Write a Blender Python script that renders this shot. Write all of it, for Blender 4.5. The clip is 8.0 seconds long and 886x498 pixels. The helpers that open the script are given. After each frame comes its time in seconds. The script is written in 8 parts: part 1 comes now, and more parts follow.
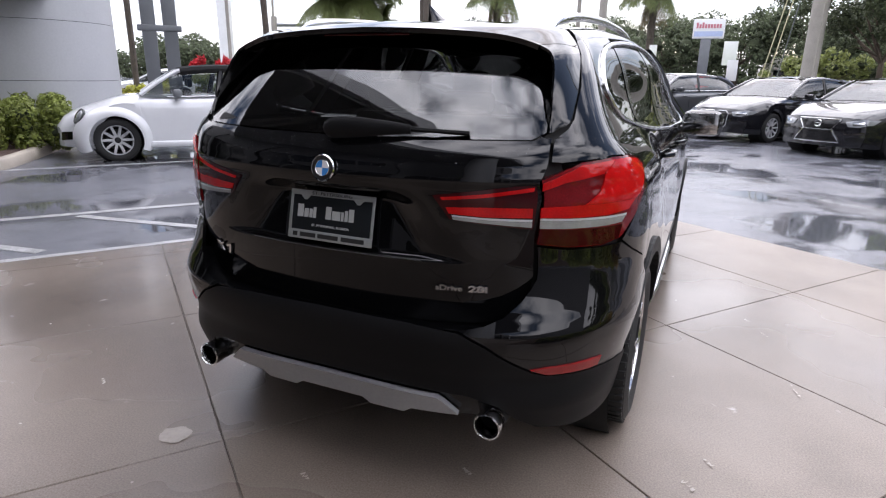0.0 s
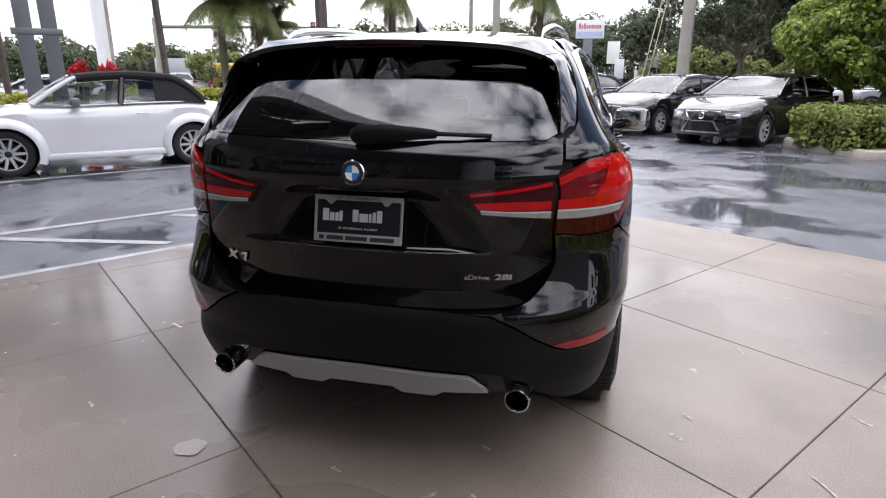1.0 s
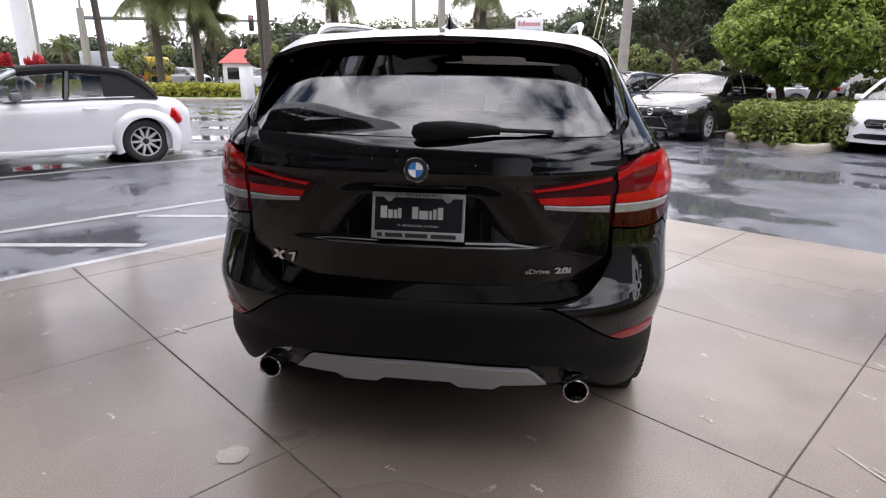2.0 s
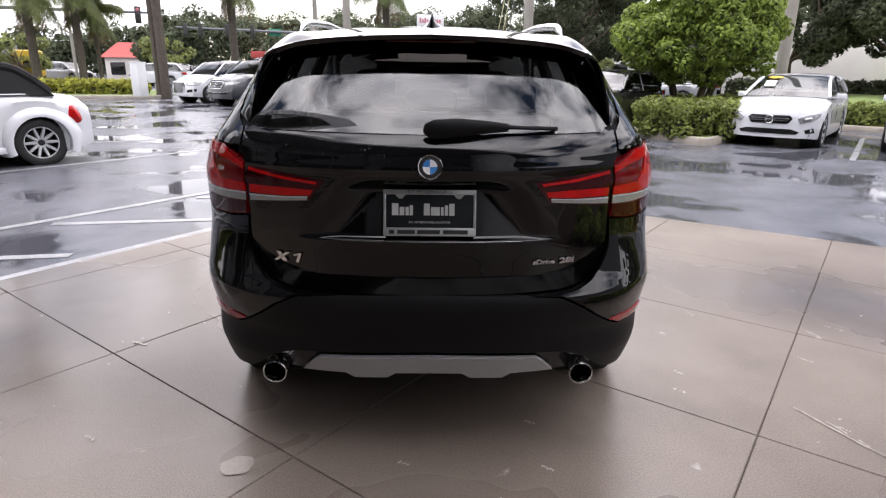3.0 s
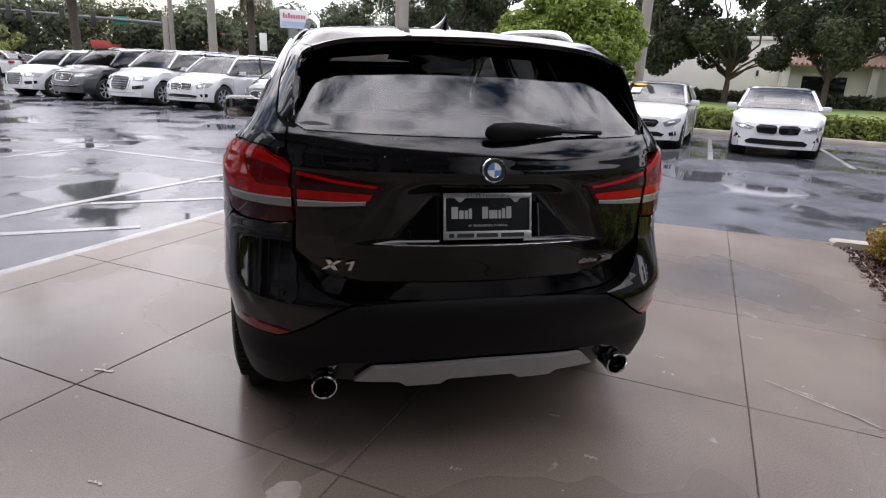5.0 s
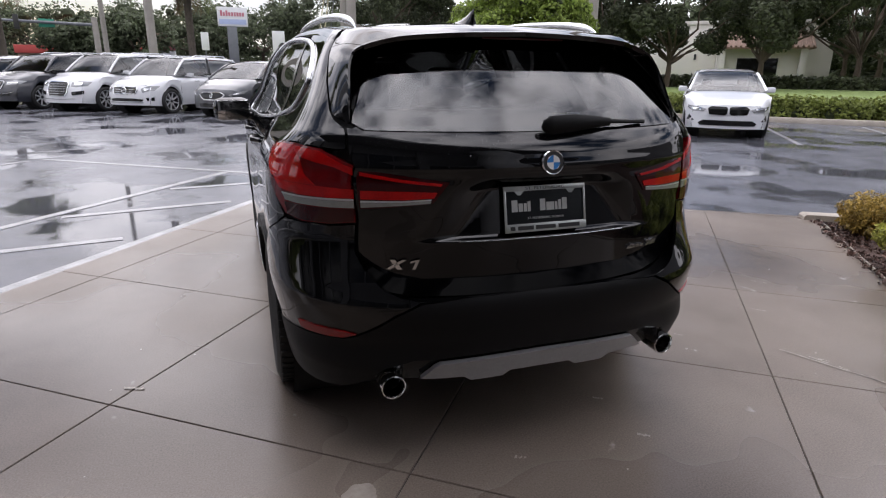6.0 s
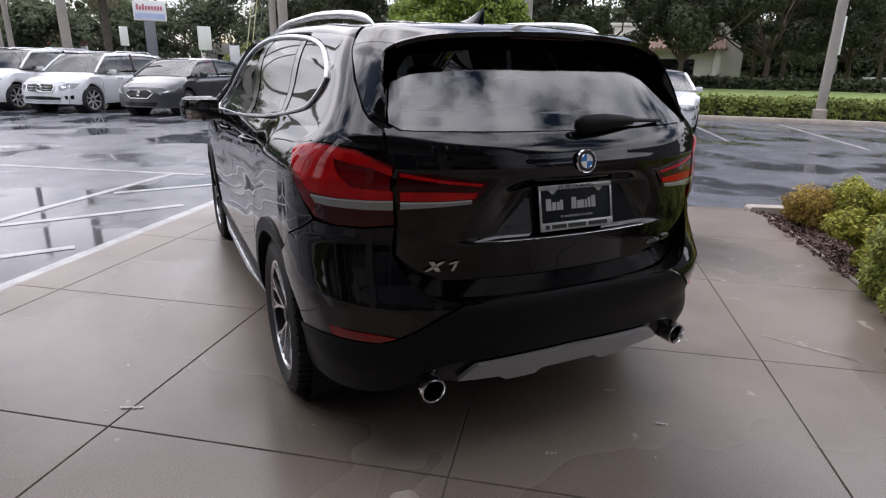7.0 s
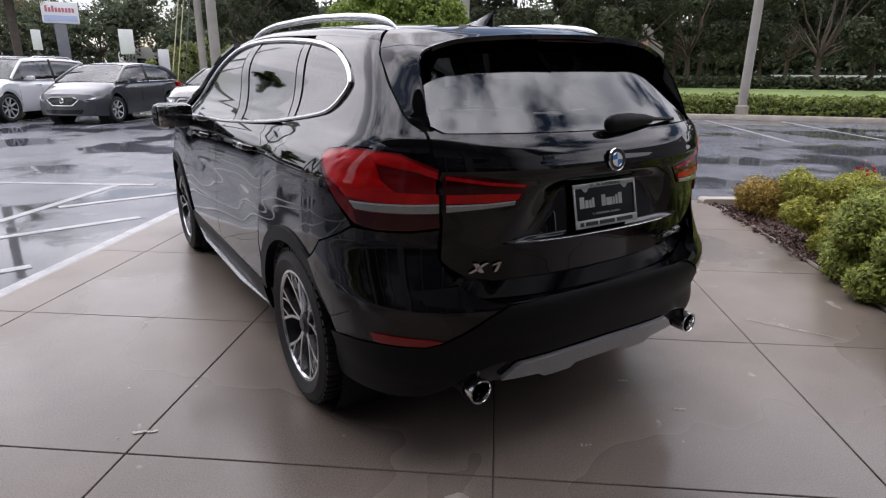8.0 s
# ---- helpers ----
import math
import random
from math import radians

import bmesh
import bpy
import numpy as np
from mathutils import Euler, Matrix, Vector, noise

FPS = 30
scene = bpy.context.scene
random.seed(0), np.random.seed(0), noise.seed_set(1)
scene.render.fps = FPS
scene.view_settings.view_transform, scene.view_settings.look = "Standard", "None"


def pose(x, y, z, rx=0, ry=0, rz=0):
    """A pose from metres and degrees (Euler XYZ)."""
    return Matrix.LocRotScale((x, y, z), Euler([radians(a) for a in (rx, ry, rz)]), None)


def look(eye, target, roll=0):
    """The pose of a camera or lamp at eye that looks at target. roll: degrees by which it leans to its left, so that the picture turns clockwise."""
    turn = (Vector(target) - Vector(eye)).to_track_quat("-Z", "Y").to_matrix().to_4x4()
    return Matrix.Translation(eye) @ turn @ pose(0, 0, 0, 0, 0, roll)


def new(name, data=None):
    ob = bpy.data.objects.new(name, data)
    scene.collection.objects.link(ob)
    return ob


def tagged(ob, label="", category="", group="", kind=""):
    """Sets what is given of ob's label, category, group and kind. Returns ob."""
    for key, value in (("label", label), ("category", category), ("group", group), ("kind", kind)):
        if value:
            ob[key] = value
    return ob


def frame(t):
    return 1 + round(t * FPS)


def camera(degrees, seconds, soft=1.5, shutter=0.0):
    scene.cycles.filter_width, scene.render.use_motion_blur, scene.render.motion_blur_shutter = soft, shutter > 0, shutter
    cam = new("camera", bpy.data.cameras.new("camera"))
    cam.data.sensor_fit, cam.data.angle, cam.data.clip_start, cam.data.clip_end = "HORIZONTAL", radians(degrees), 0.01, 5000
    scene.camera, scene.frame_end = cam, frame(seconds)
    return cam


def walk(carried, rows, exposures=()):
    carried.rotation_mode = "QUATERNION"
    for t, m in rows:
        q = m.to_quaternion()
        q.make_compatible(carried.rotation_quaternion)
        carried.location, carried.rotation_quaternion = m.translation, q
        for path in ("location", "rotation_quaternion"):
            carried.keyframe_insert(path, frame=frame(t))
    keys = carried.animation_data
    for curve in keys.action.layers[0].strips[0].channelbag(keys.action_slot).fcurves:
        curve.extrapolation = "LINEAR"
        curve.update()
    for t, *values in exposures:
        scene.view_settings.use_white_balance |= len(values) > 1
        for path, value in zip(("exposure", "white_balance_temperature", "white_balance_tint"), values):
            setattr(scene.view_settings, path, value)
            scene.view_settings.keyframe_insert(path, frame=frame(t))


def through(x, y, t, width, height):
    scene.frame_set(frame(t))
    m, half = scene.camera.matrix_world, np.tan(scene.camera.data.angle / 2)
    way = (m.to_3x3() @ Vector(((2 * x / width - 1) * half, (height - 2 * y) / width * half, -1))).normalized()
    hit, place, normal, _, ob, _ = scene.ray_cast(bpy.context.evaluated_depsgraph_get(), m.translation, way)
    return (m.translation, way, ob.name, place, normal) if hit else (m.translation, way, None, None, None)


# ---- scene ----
cam = camera(73.8, 8.0, 1.2)
PATH = [
    (0, (1.06, -1.399, 1.374), (0.286, 0.356, 0.807), 1.0),
    (0.5, (0.916, -1.524, 1.386), (0.283, 0.291, 0.835), 1.4),
    (1, (0.743, -1.675, 1.395), (0.276, 0.187, 0.833), 0.1),
    (2.3, (0.258, -1.774, 1.396), (0.059, 0.13, 0.819), 1.1),
    (2.5, (0.196, -1.788, 1.399), (0.065, 0.121, 0.817), 1.4),
    (3, (0.009, -1.831, 1.399), (0.046, 0.082, 0.819), 0.8),
    (3.5, (-0.135, -1.826, 1.396), (0.007, 0.08, 0.808), 1.1),
    (4, (-0.312, -1.79, 1.404), (-0.091, 0.113, 0.829), 0.2),
    (4.5, (-0.455, -1.756, 1.398), (-0.105, 0.129, 0.831), 1.9),
    (5.8, (-0.926, -1.683, 1.39), (-0.319, 0.13, 0.805), 1.0),
    (6, (-0.988, -1.651, 1.393), (-0.362, 0.155, 0.807), 0.6),
    (6.5, (-1.142, -1.567, 1.392), (-0.434, 0.21, 0.807), 0.8),
    (7, (-1.306, -1.5, 1.391), (-0.47, 0.219, 0.803), 1.0),
    (7.5, (-1.491, -1.436, 1.393), (-0.552, 0.233, 0.817), 0.2),
    (8, (-1.615, -1.334, 1.39), (-0.592, 0.284, 0.81), 0.4),
]
walk(cam, [(t, look(eye, target, roll)) for t, eye, target, roll in PATH],
     [(0, 0.28, 6320, 18), (3, 0.34, 6620, 18), (4.5, 0.06, 6560, 18), (6.5, -0.26, 6430, 18), (8, -0.22, 6380, 18)])

# ---- world, sun ----
SUN_UP, SUN_TURN = 42.0, -6.0
world = bpy.data.worlds.new("sky")
scene.world = world
world.use_nodes = True
wn, wl = world.node_tree.nodes, world.node_tree.links
wn.clear()
w_out, w_bg = wn.new("ShaderNodeOutputWorld"), wn.new("ShaderNodeBackground")
w_sky = wn.new("ShaderNodeTexSky")
w_sky.sky_type, w_sky.sun_disc = "NISHITA", False
w_sky.sun_elevation, w_sky.sun_rotation = radians(SUN_UP), radians(SUN_TURN)
w_co = wn.new("ShaderNodeTexCoord")
w_map = wn.new("ShaderNodeMapping")
w_map.inputs["Scale"].default_value = (1.0, 1.0, 1.7)
w_no, w_no2 = wn.new("ShaderNodeTexNoise"), wn.new("ShaderNodeTexNoise")
w_no.inputs["Scale"].default_value, w_no.inputs["Detail"].default_value, w_no.inputs["Roughness"].default_value = 2.3, 7, 0.55
w_no2.inputs["Scale"].default_value, w_no2.inputs["Detail"].default_value = 4.2, 6
w_cover = wn.new("ShaderNodeValToRGB")
w_cover.color_ramp.elements[0].position, w_cover.color_ramp.elements[1].position = 0.40, 0.52
w_shade = wn.new("ShaderNodeValToRGB")
w_shade.color_ramp.elements[0].position, w_shade.color_ramp.elements[0].color = 0.32, (10.4, 11.0, 12.0, 1)
w_shade.color_ramp.elements[1].position, w_shade.color_ramp.elements[1].color = 0.66, (20.5, 20.7, 20.9, 1)
w_mix = wn.new("ShaderNodeMixRGB")
# cloud shines brighter towards the sun behind it
w_dot, w_glow, w_lit = wn.new("ShaderNodeVectorMath"), wn.new("ShaderNodeMapRange"), wn.new("ShaderNodeMixRGB")
w_dot.operation, w_lit.blend_type = "DOT_PRODUCT", "MULTIPLY"
w_dot.inputs[1].default_value = (math.sin(radians(SUN_TURN)) * math.cos(radians(SUN_UP)), math.cos(radians(SUN_TURN)) * math.cos(radians(SUN_UP)), math.sin(radians(SUN_UP)))
w_glow.inputs["From Min"].default_value, w_glow.inputs["From Max"].default_value = -0.5, 1.0
w_glow.inputs["To Min"].default_value, w_glow.inputs["To Max"].default_value = 0.95, 1.35
w_lit.inputs["Fac"].default_value = 1.0
wl.new(w_co.outputs["Generated"], w_map.inputs["Vector"])
for nd in (w_no, w_no2):
    wl.new(w_map.outputs["Vector"], nd.inputs["Vector"])
wl.new(w_no.outputs["Fac"], w_cover.inputs["Fac"])
wl.new(w_no2.outputs["Fac"], w_shade.inputs["Fac"])
wl.new(w_cover.outputs["Color"], w_mix.inputs["Fac"])
wl.new(w_sky.outputs["Color"], w_mix.inputs["Color1"])
wl.new(w_co.outputs["Generated"], w_dot.inputs[0])
wl.new(w_dot.outputs["Value"], w_glow.inputs["Value"])
wl.new(w_shade.outputs["Color"], w_lit.inputs["Color1"])
wl.new(w_glow.outputs["Result"], w_lit.inputs["Color2"])
# an overcast sky is brightest overhead
w_sep, w_high, w_top = wn.new("ShaderNodeSeparateXYZ"), wn.new("ShaderNodeMapRange"), wn.new("ShaderNodeMixRGB")
w_high.inputs["From Min"].default_value, w_high.inputs["From Max"].default_value = 0.0, 1.0
w_high.inputs["To Min"].default_value, w_high.inputs["To Max"].default_value = 0.75, 1.85
w_top.blend_type, w_top.inputs["Fac"].default_value = "MULTIPLY", 1.0
wl.new(w_co.outputs["Generated"], w_sep.inputs["Vector"])
wl.new(w_sep.outputs["Z"], w_high.inputs["Value"])
wl.new(w_lit.outputs["Color"], w_top.inputs["Color1"])
wl.new(w_high.outputs["Result"], w_top.inputs["Color2"])
wl.new(w_top.outputs["Color"], w_mix.inputs["Color2"])
wl.new(w_mix.outputs["Color"], w_bg.inputs["Color"])
w_bg.inputs["Strength"].default_value = 0.10
wl.new(w_bg.outputs["Background"], w_out.inputs["Surface"])
sun = new("sun", bpy.data.lights.new("sun", "SUN"))
sun.data.energy, sun.data.angle, sun.data.color = 0.6, radians(60), (1.0, 0.97, 0.92)
sun.matrix_world = look((30 * math.sin(radians(SUN_TURN)) * math.cos(radians(SUN_UP)), 30 * math.cos(radians(SUN_TURN)) * math.cos(radians(SUN_UP)), 30 * math.sin(radians(SUN_UP))), (0, 0, 0))
scene.view_settings.exposure = 0.0


# ---- materials ----
def material(name, colour, rough=0.5, metal=0.0, vary=0.12, scale=6.0, fine=90.0, bump=0.0, coat=0.0, spec=0.5, rvary=0.1, piece=0.0, ior=1.5, coat_ior=1.5):
    """A painted, stony or plastic surface: two scales of colour variation, uneven gloss and fine relief."""
    m = bpy.data.materials.new(name)
    m.use_nodes = True
    n, l = m.node_tree.nodes, m.node_tree.links
    b = n["Principled BSDF"]
    co = n.new("ShaderNodeTexCoord")
    big, small = n.new("ShaderNodeTexNoise"), n.new("ShaderNodeTexNoise")
    big.inputs["Scale"].default_value, big.inputs["Detail"].default_value = scale, 5
    small.inputs["Scale"].default_value, small.inputs["Detail"].default_value = fine, 3
    mix = n.new("ShaderNodeMath")
    mix.operation = "ADD"
    for nd in (big, small):
        l.new(co.outputs["Object"], nd.inputs["Vector"])
    l.new(big.outputs["Fac"], mix.inputs[0])
    l.new(small.outputs["Fac"], mix.inputs[1])
    last = mix
    if piece:
        inf, sc, ad = n.new("ShaderNodeObjectInfo"), n.new("ShaderNodeMath"), n.new("ShaderNodeMath")
        sc.operation, ad.operation = "MULTIPLY_ADD", "ADD"
        sc.inputs[1].default_value, sc.inputs[2].default_value = piece, -piece / 2
        l.new(inf.outputs["Random"], sc.inputs[0])
        l.new(mix.outputs[0], ad.inputs[0])
        l.new(sc.outputs[0], ad.inputs[1])
        last = ad
    ramp = n.new("ShaderNodeMapRange")
    ramp.inputs["From Min"].default_value, ramp.inputs["From Max"].default_value = 0.6, 1.4
    ramp.inputs["To Min"].default_value, ramp.inputs["To Max"].default_value = 1 - vary, 1 + vary
    l.new(last.outputs[0], ramp.inputs["Value"])
    hue = n.new("ShaderNodeMixRGB")
    hue.blend_type = "MULTIPLY"
    hue.inputs["Fac"].default_value = 1
    hue.inputs["Color1"].default_value = (*colour, 1)
    l.new(ramp.outputs["Result"], hue.inputs["Color2"])
    l.new(hue.outputs["Color"], b.inputs["Base Color"])
    rr = n.new("ShaderNodeMapRange")
    rr.inputs["To Min"].default_value, rr.inputs["To Max"].default_value = max(0.0, rough * (1 - rvary)), min(1.0, rough * (1 + rvary))
    l.new(big.outputs["Fac"], rr.inputs["Value"])
    l.new(rr.outputs["Result"], b.inputs["Roughness"])
    b.inputs["Metallic"].default_value = metal
    b.inputs["Coat Weight"].default_value = coat
    b.inputs["Coat Roughness"].default_value = 0.02
    b.inputs["Coat IOR"].default_value = coat_ior
    b.inputs["Specular IOR Level"].default_value = spec
    b.inputs["IOR"].default_value = ior
    if bump:
        bp = n.new("ShaderNodeBump")
        bp.inputs["Strength"].default_value, bp.inputs["Distance"].default_value = bump, 0.01
        l.new(small.outputs["Fac"], bp.inputs["Height"])
        l.new(bp.outputs["Normal"], b.inputs["Normal"])
    return m


def glass(name, tint, ior=1.6, rough=0.0):
    """Thin tinted pane: it lets light straight through and mirrors by Fresnel."""
    m = bpy.data.materials.new(name)
    m.use_nodes = True
    n, l = m.node_tree.nodes, m.node_tree.links
    n.clear()
    out, mx = n.new("ShaderNodeOutputMaterial"), n.new("ShaderNodeMixShader")
    tr, gl, fr = n.new("ShaderNodeBsdfTransparent"), n.new("ShaderNodeBsdfGlossy"), n.new("ShaderNodeFresnel")
    tr.inputs["Color"].default_value = (*tint, 1)
    gl.inputs["Roughness"].default_value = rough
    fr.inputs["IOR"].default_value = ior
    l.new(fr.outputs["Fac"], mx.inputs["Fac"])
    l.new(tr.outputs["BSDF"], mx.inputs[1])
    l.new(gl.outputs["BSDF"], mx.inputs[2])
    l.new(mx.outputs["Shader"], out.inputs["Surface"])
    return m


def nodes_of(m):
    return m.node_tree.nodes, m.node_tree.links, m.node_tree.nodes["Principled BSDF"]


def wet_ground(name, dark, light, patch, lo, hi, r_wet, r_dry, grain, relief, scuffs=False, ior=1.4):
    """Paving that is wet in patches: puddles are smooth and darker, the rest keeps its grain."""
    m = bpy.data.materials.new(name)
    m.use_nodes = True
    n, l, b = nodes_of(m)
    co = n.new("ShaderNodeTexCoord")
    pud, mid, gr = n.new("ShaderNodeTexNoise"), n.new("ShaderNodeTexNoise"), n.new("ShaderNodeTexNoise")
    for nd, s, d in ((pud, patch, 4), (mid, 1.7, 6), (gr, grain, 2)):
        nd.inputs["Scale"].default_value, nd.inputs["Detail"].default_value = s, d
        l.new(co.outputs["Object"], nd.inputs["Vector"])
    wet = n.new("ShaderNodeMapRange")
    wet.interpolation_type = "SMOOTHSTEP"
    wet.inputs["From Min"].default_value, wet.inputs["From Max"].default_value = lo, hi
    l.new(pud.outputs["Fac"], wet.inputs["Value"])
    c1, c2 = n.new("ShaderNodeMixRGB"), n.new("ShaderNodeMixRGB")
    c1.inputs["Color1"].default_value, c1.inputs["Color2"].default_value = (*dark, 1), (*light, 1)
    sm = n.new("ShaderNodeMath")
    sm.operation = "ADD"
    l.new(mid.outputs["Fac"], sm.inputs[0])
    l.new(gr.outputs["Fac"], sm.inputs[1])
    cr = n.new("ShaderNodeMapRange")
    cr.inputs["From Min"].default_value, cr.inputs["From Max"].default_value = 0.7, 1.3
    l.new(sm.outputs[0], cr.inputs["Value"])
    l.new(cr.outputs["Result"], c1.inputs["Fac"])
    if scuffs:
        sc, th, c3 = n.new("ShaderNodeTexNoise"), n.new("ShaderNodeMapRange"), n.new("ShaderNodeMixRGB")
        sc.inputs["Scale"].default_value, sc.inputs["Detail"].default_value, sc.inputs["Distortion"].default_value = 5.5, 3, 0.6
        th.inputs["From Min"].default_value, th.inputs["From Max"].default_value, th.inputs["To Max"].default_value = 0.72, 0.78, 0.55
        l.new(co.outputs["Object"], sc.inputs["Vector"])
        l.new(sc.outputs["Fac"], th.inputs["Value"])
        l.new(th.outputs["Result"], c3.inputs["Fac"])
        c3.inputs["Color2"].default_value = (0.62, 0.58, 0.54, 1)
        l.new(c1.outputs["Color"], c3.inputs["Color1"])
        c1 = c3
    c2.blend_type = "MULTIPLY"
    c2.inputs["Color2"].default_value = (0.56, 0.56, 0.57, 1)
    l.new(wet.outputs["Result"], c2.inputs["Fac"])
    l.new(c1.outputs["Color"], c2.inputs["Color1"])
    l.new(c2.outputs["Color"], b.inputs["Base Color"])
    rg = n.new("ShaderNodeMapRange")
    rg.inputs["To Min"].default_value, rg.inputs["To Max"].default_value = r_dry, r_wet
    l.new(wet.outputs["Result"], rg.inputs["Value"])
    l.new(rg.outputs["Result"], b.inputs["Roughness"])
    bp, inv = n.new("ShaderNodeBump"), n.new("ShaderNodeMapRange")
    inv.inputs["To Min"].default_value, inv.inputs["To Max"].default_value = relief, relief * 0.04
    l.new(wet.outputs["Result"], inv.inputs["Value"])
    l.new(inv.outputs["Result"], bp.inputs["Strength"])
    bp.inputs["Distance"].default_value = 0.006
    l.new(gr.outputs["Fac"], bp.inputs["Height"])
    l.new(bp.outputs["Normal"], b.inputs["Normal"])
    b.inputs["IOR"].default_value = ior
    return m


M = {}
M["asphalt"] = wet_ground("wet_asphalt", (0.088, 0.090, 0.103), (0.166, 0.170, 0.192), 0.62, 0.49, 0.57, 0.03, 0.27, 160, 0.2, False, 1.30)
M["concrete"] = wet_ground("damp_concrete", (0.128, 0.102, 0.082), (0.262, 0.215, 0.178), 0.42, 0.42, 0.62, 0.17, 0.36, 150, 0.15, True, 1.46)
M["joint"] = material("joint_dirt", (0.075, 0.062, 0.052), 0.8)
M["line"] = material("road_paint", (0.33, 0.33, 0.335), 0.26, vary=0.45, scale=5, fine=60, bump=0.2)
M["kerb"] = material("kerb_concrete", (0.36, 0.32, 0.27), 0.7, vary=0.3, scale=3, fine=120, bump=0.4)
M["mulch"] = material("bark_mulch", (0.060, 0.034, 0.026), 0.9, vary=0.5, scale=18, fine=70, bump=1.0)
M["grass"] = material("grass", (0.16, 0.22, 0.060), 0.8, vary=0.4, scale=0.8, fine=60, bump=0.8)
M["black_paint"] = material("black_car_paint", (0.003, 0.003, 0.0035), 0.3, vary=0.05, coat=1.0, rvary=0.05, spec=0.0, coat_ior=1.5)
M["white_paint"] = material("white_car_paint", (0.70, 0.71, 0.73), 0.3, vary=0.03, coat=1.0, rvary=0.05)
M["grey_paint"] = material("grey_car_paint", (0.06, 0.063, 0.07), 0.35, metal=0.4, vary=0.05, coat=1.0, rvary=0.05)
M["charcoal_paint"] = material("charcoal_car_paint", (0.012, 0.014, 0.022), 0.35, vary=0.05, coat=1.0, rvary=0.05)
M["dark_paint"] = material("dark_car_paint", (0.008, 0.008, 0.010), 0.3, vary=0.05, coat=1.0, rvary=0.05, spec=0.1, coat_ior=1.7)
M["silver_paint"] = material("silver_car_paint", (0.35, 0.36, 0.37), 0.35, metal=0.5, vary=0.05, coat=1.0, rvary=0.05)
M["red_paint"] = material("red_car_paint", (0.35, 0.02, 0.02), 0.35, vary=0.05, coat=1.0, rvary=0.05)
M["yellow_paint"] = material("yellow_paint", (0.6, 0.4, 0.03), 0.4, vary=0.1)
M["trim"] = material("dark_grey_plastic", (0.007, 0.007, 0.0075), 0.5, vary=0.15, fine=400, bump=0.05, spec=0.15)
M["gloss_black"] = material("gloss_black_plastic", (0.006, 0.006, 0.006), 0.12, vary=0.05)
M["under"] = material("underbody_black", (0.006, 0.006, 0.006), 0.8)
M["rubber"] = material("tyre_rubber", (0.014, 0.014, 0.014), 0.62, vary=0.2, fine=200, bump=0.15)
M["chrome"] = material("chrome", (0.72, 0.72, 0.72), 0.08, metal=1.0, vary=0.03)
M["satin"] = material("satin_aluminium", (0.60, 0.61, 0.62), 0.26, metal=1.0, vary=0.04)
M["silver_plastic"] = material("silver_plastic", (0.34, 0.34, 0.34), 0.40, metal=0.35, vary=0.08)
M["rim"] = material("machined_rim", (0.62, 0.62, 0.63), 0.22, metal=1.0, vary=0.05)
M["rim_paint"] = material("silver_wheel_paint", (0.50, 0.51, 0.52), 0.35, metal=0.25, vary=0.05)
M["rim_dark"] = material("dark_rim", (0.03, 0.03, 0.032), 0.35, metal=0.5)
M["red_lens"] = material("red_lens", (0.44, 0.006, 0.006), 0.10, vary=0.35, scale=14, fine=240, coat=1.0, spec=0.0, coat_ior=1.42)
M["reflector"] = material("red_reflector", (0.26, 0.008, 0.008), 0.15, vary=0.2, scale=40, fine=400)
M["dark_lens"] = material("dark_red_lens", (0.035, 0.002, 0.003), 0.08, vary=0.2, scale=20, fine=200, coat=1.0, spec=0.0, coat_ior=1.42)
M["mid_lens"] = material("deep_red_lens", (0.135, 0.004, 0.006), 0.08, vary=0.3, scale=16, fine=220, coat=1.0, spec=0.0, coat_ior=1.42)
M["clear_lens"] = material("clear_lens", (0.27, 0.27, 0.26), 0.08, vary=0.2, scale=30, fine=260, coat=1.0)
M["head_lens"] = material("headlamp_lens", (0.28, 0.29, 0.30), 0.05, metal=0.3, vary=0.4, scale=20, fine=120, coat=1.0)
M["rear_glass"] = glass("privacy_glass", (0.20, 0.21, 0.21), 1.9)
M["side_glass"] = glass("tinted_side_glass", (0.20, 0.21, 0.21), 1.75)
M["car_glass"] = glass("car_glass", (0.34, 0.36, 0.36), 1.9)
M["screen_glass"] = glass("clear_screen_glass", (0.80, 0.82, 0.81), 1.5)
M["light_glass"] = glass("light_glass", (0.62, 0.64, 0.63), 1.7)
M["shop_glass"] = glass("shop_glass", (0.25, 0.27, 0.28), 1.55)
M["dry_patch"] = material("dried_stain", (0.285, 0.250, 0.215), 0.40, vary=0.25, scale=9, fine=60)
M["strip_edge"] = material("white_lens_edge", (0.50, 0.51, 0.50), 0.15, coat=1.0)
M["chalk"] = material("pale_scuff", (0.40, 0.36, 0.32), 0.6, vary=0.3, scale=30)
M["drop"] = material("water_drop", (0.05, 0.052, 0.055), 0.05, vary=0.3, coat=1.0)
M["seat"] = material("black_leather", (0.012, 0.012, 0.013), 0.5, vary=0.2, fine=120, bump=0.2)
M["headliner"] = material("headliner", (0.02, 0.02, 0.02), 0.9)
M["fabric"] = material("black_fabric_roof", (0.012, 0.012, 0.013), 0.9, vary=0.2, fine=300, bump=0.2)
M["plate_black"] = material("plate_black", (0.010, 0.012, 0.014), 0.55, spec=0.15)
M["plate_chrome"] = material("plate_frame", (0.42, 0.44, 0.43), 0.30, metal=0.6, vary=0.1)
M["ink"] = material("black_ink", (0.015, 0.015, 0.015), 0.5)
M["pale_ink"] = material("pale_print", (0.42, 0.43, 0.42), 0.4)
M["blue_enamel"] = material("blue_enamel", (0.05, 0.22, 0.55), 0.15, coat=1.0, vary=0.02)
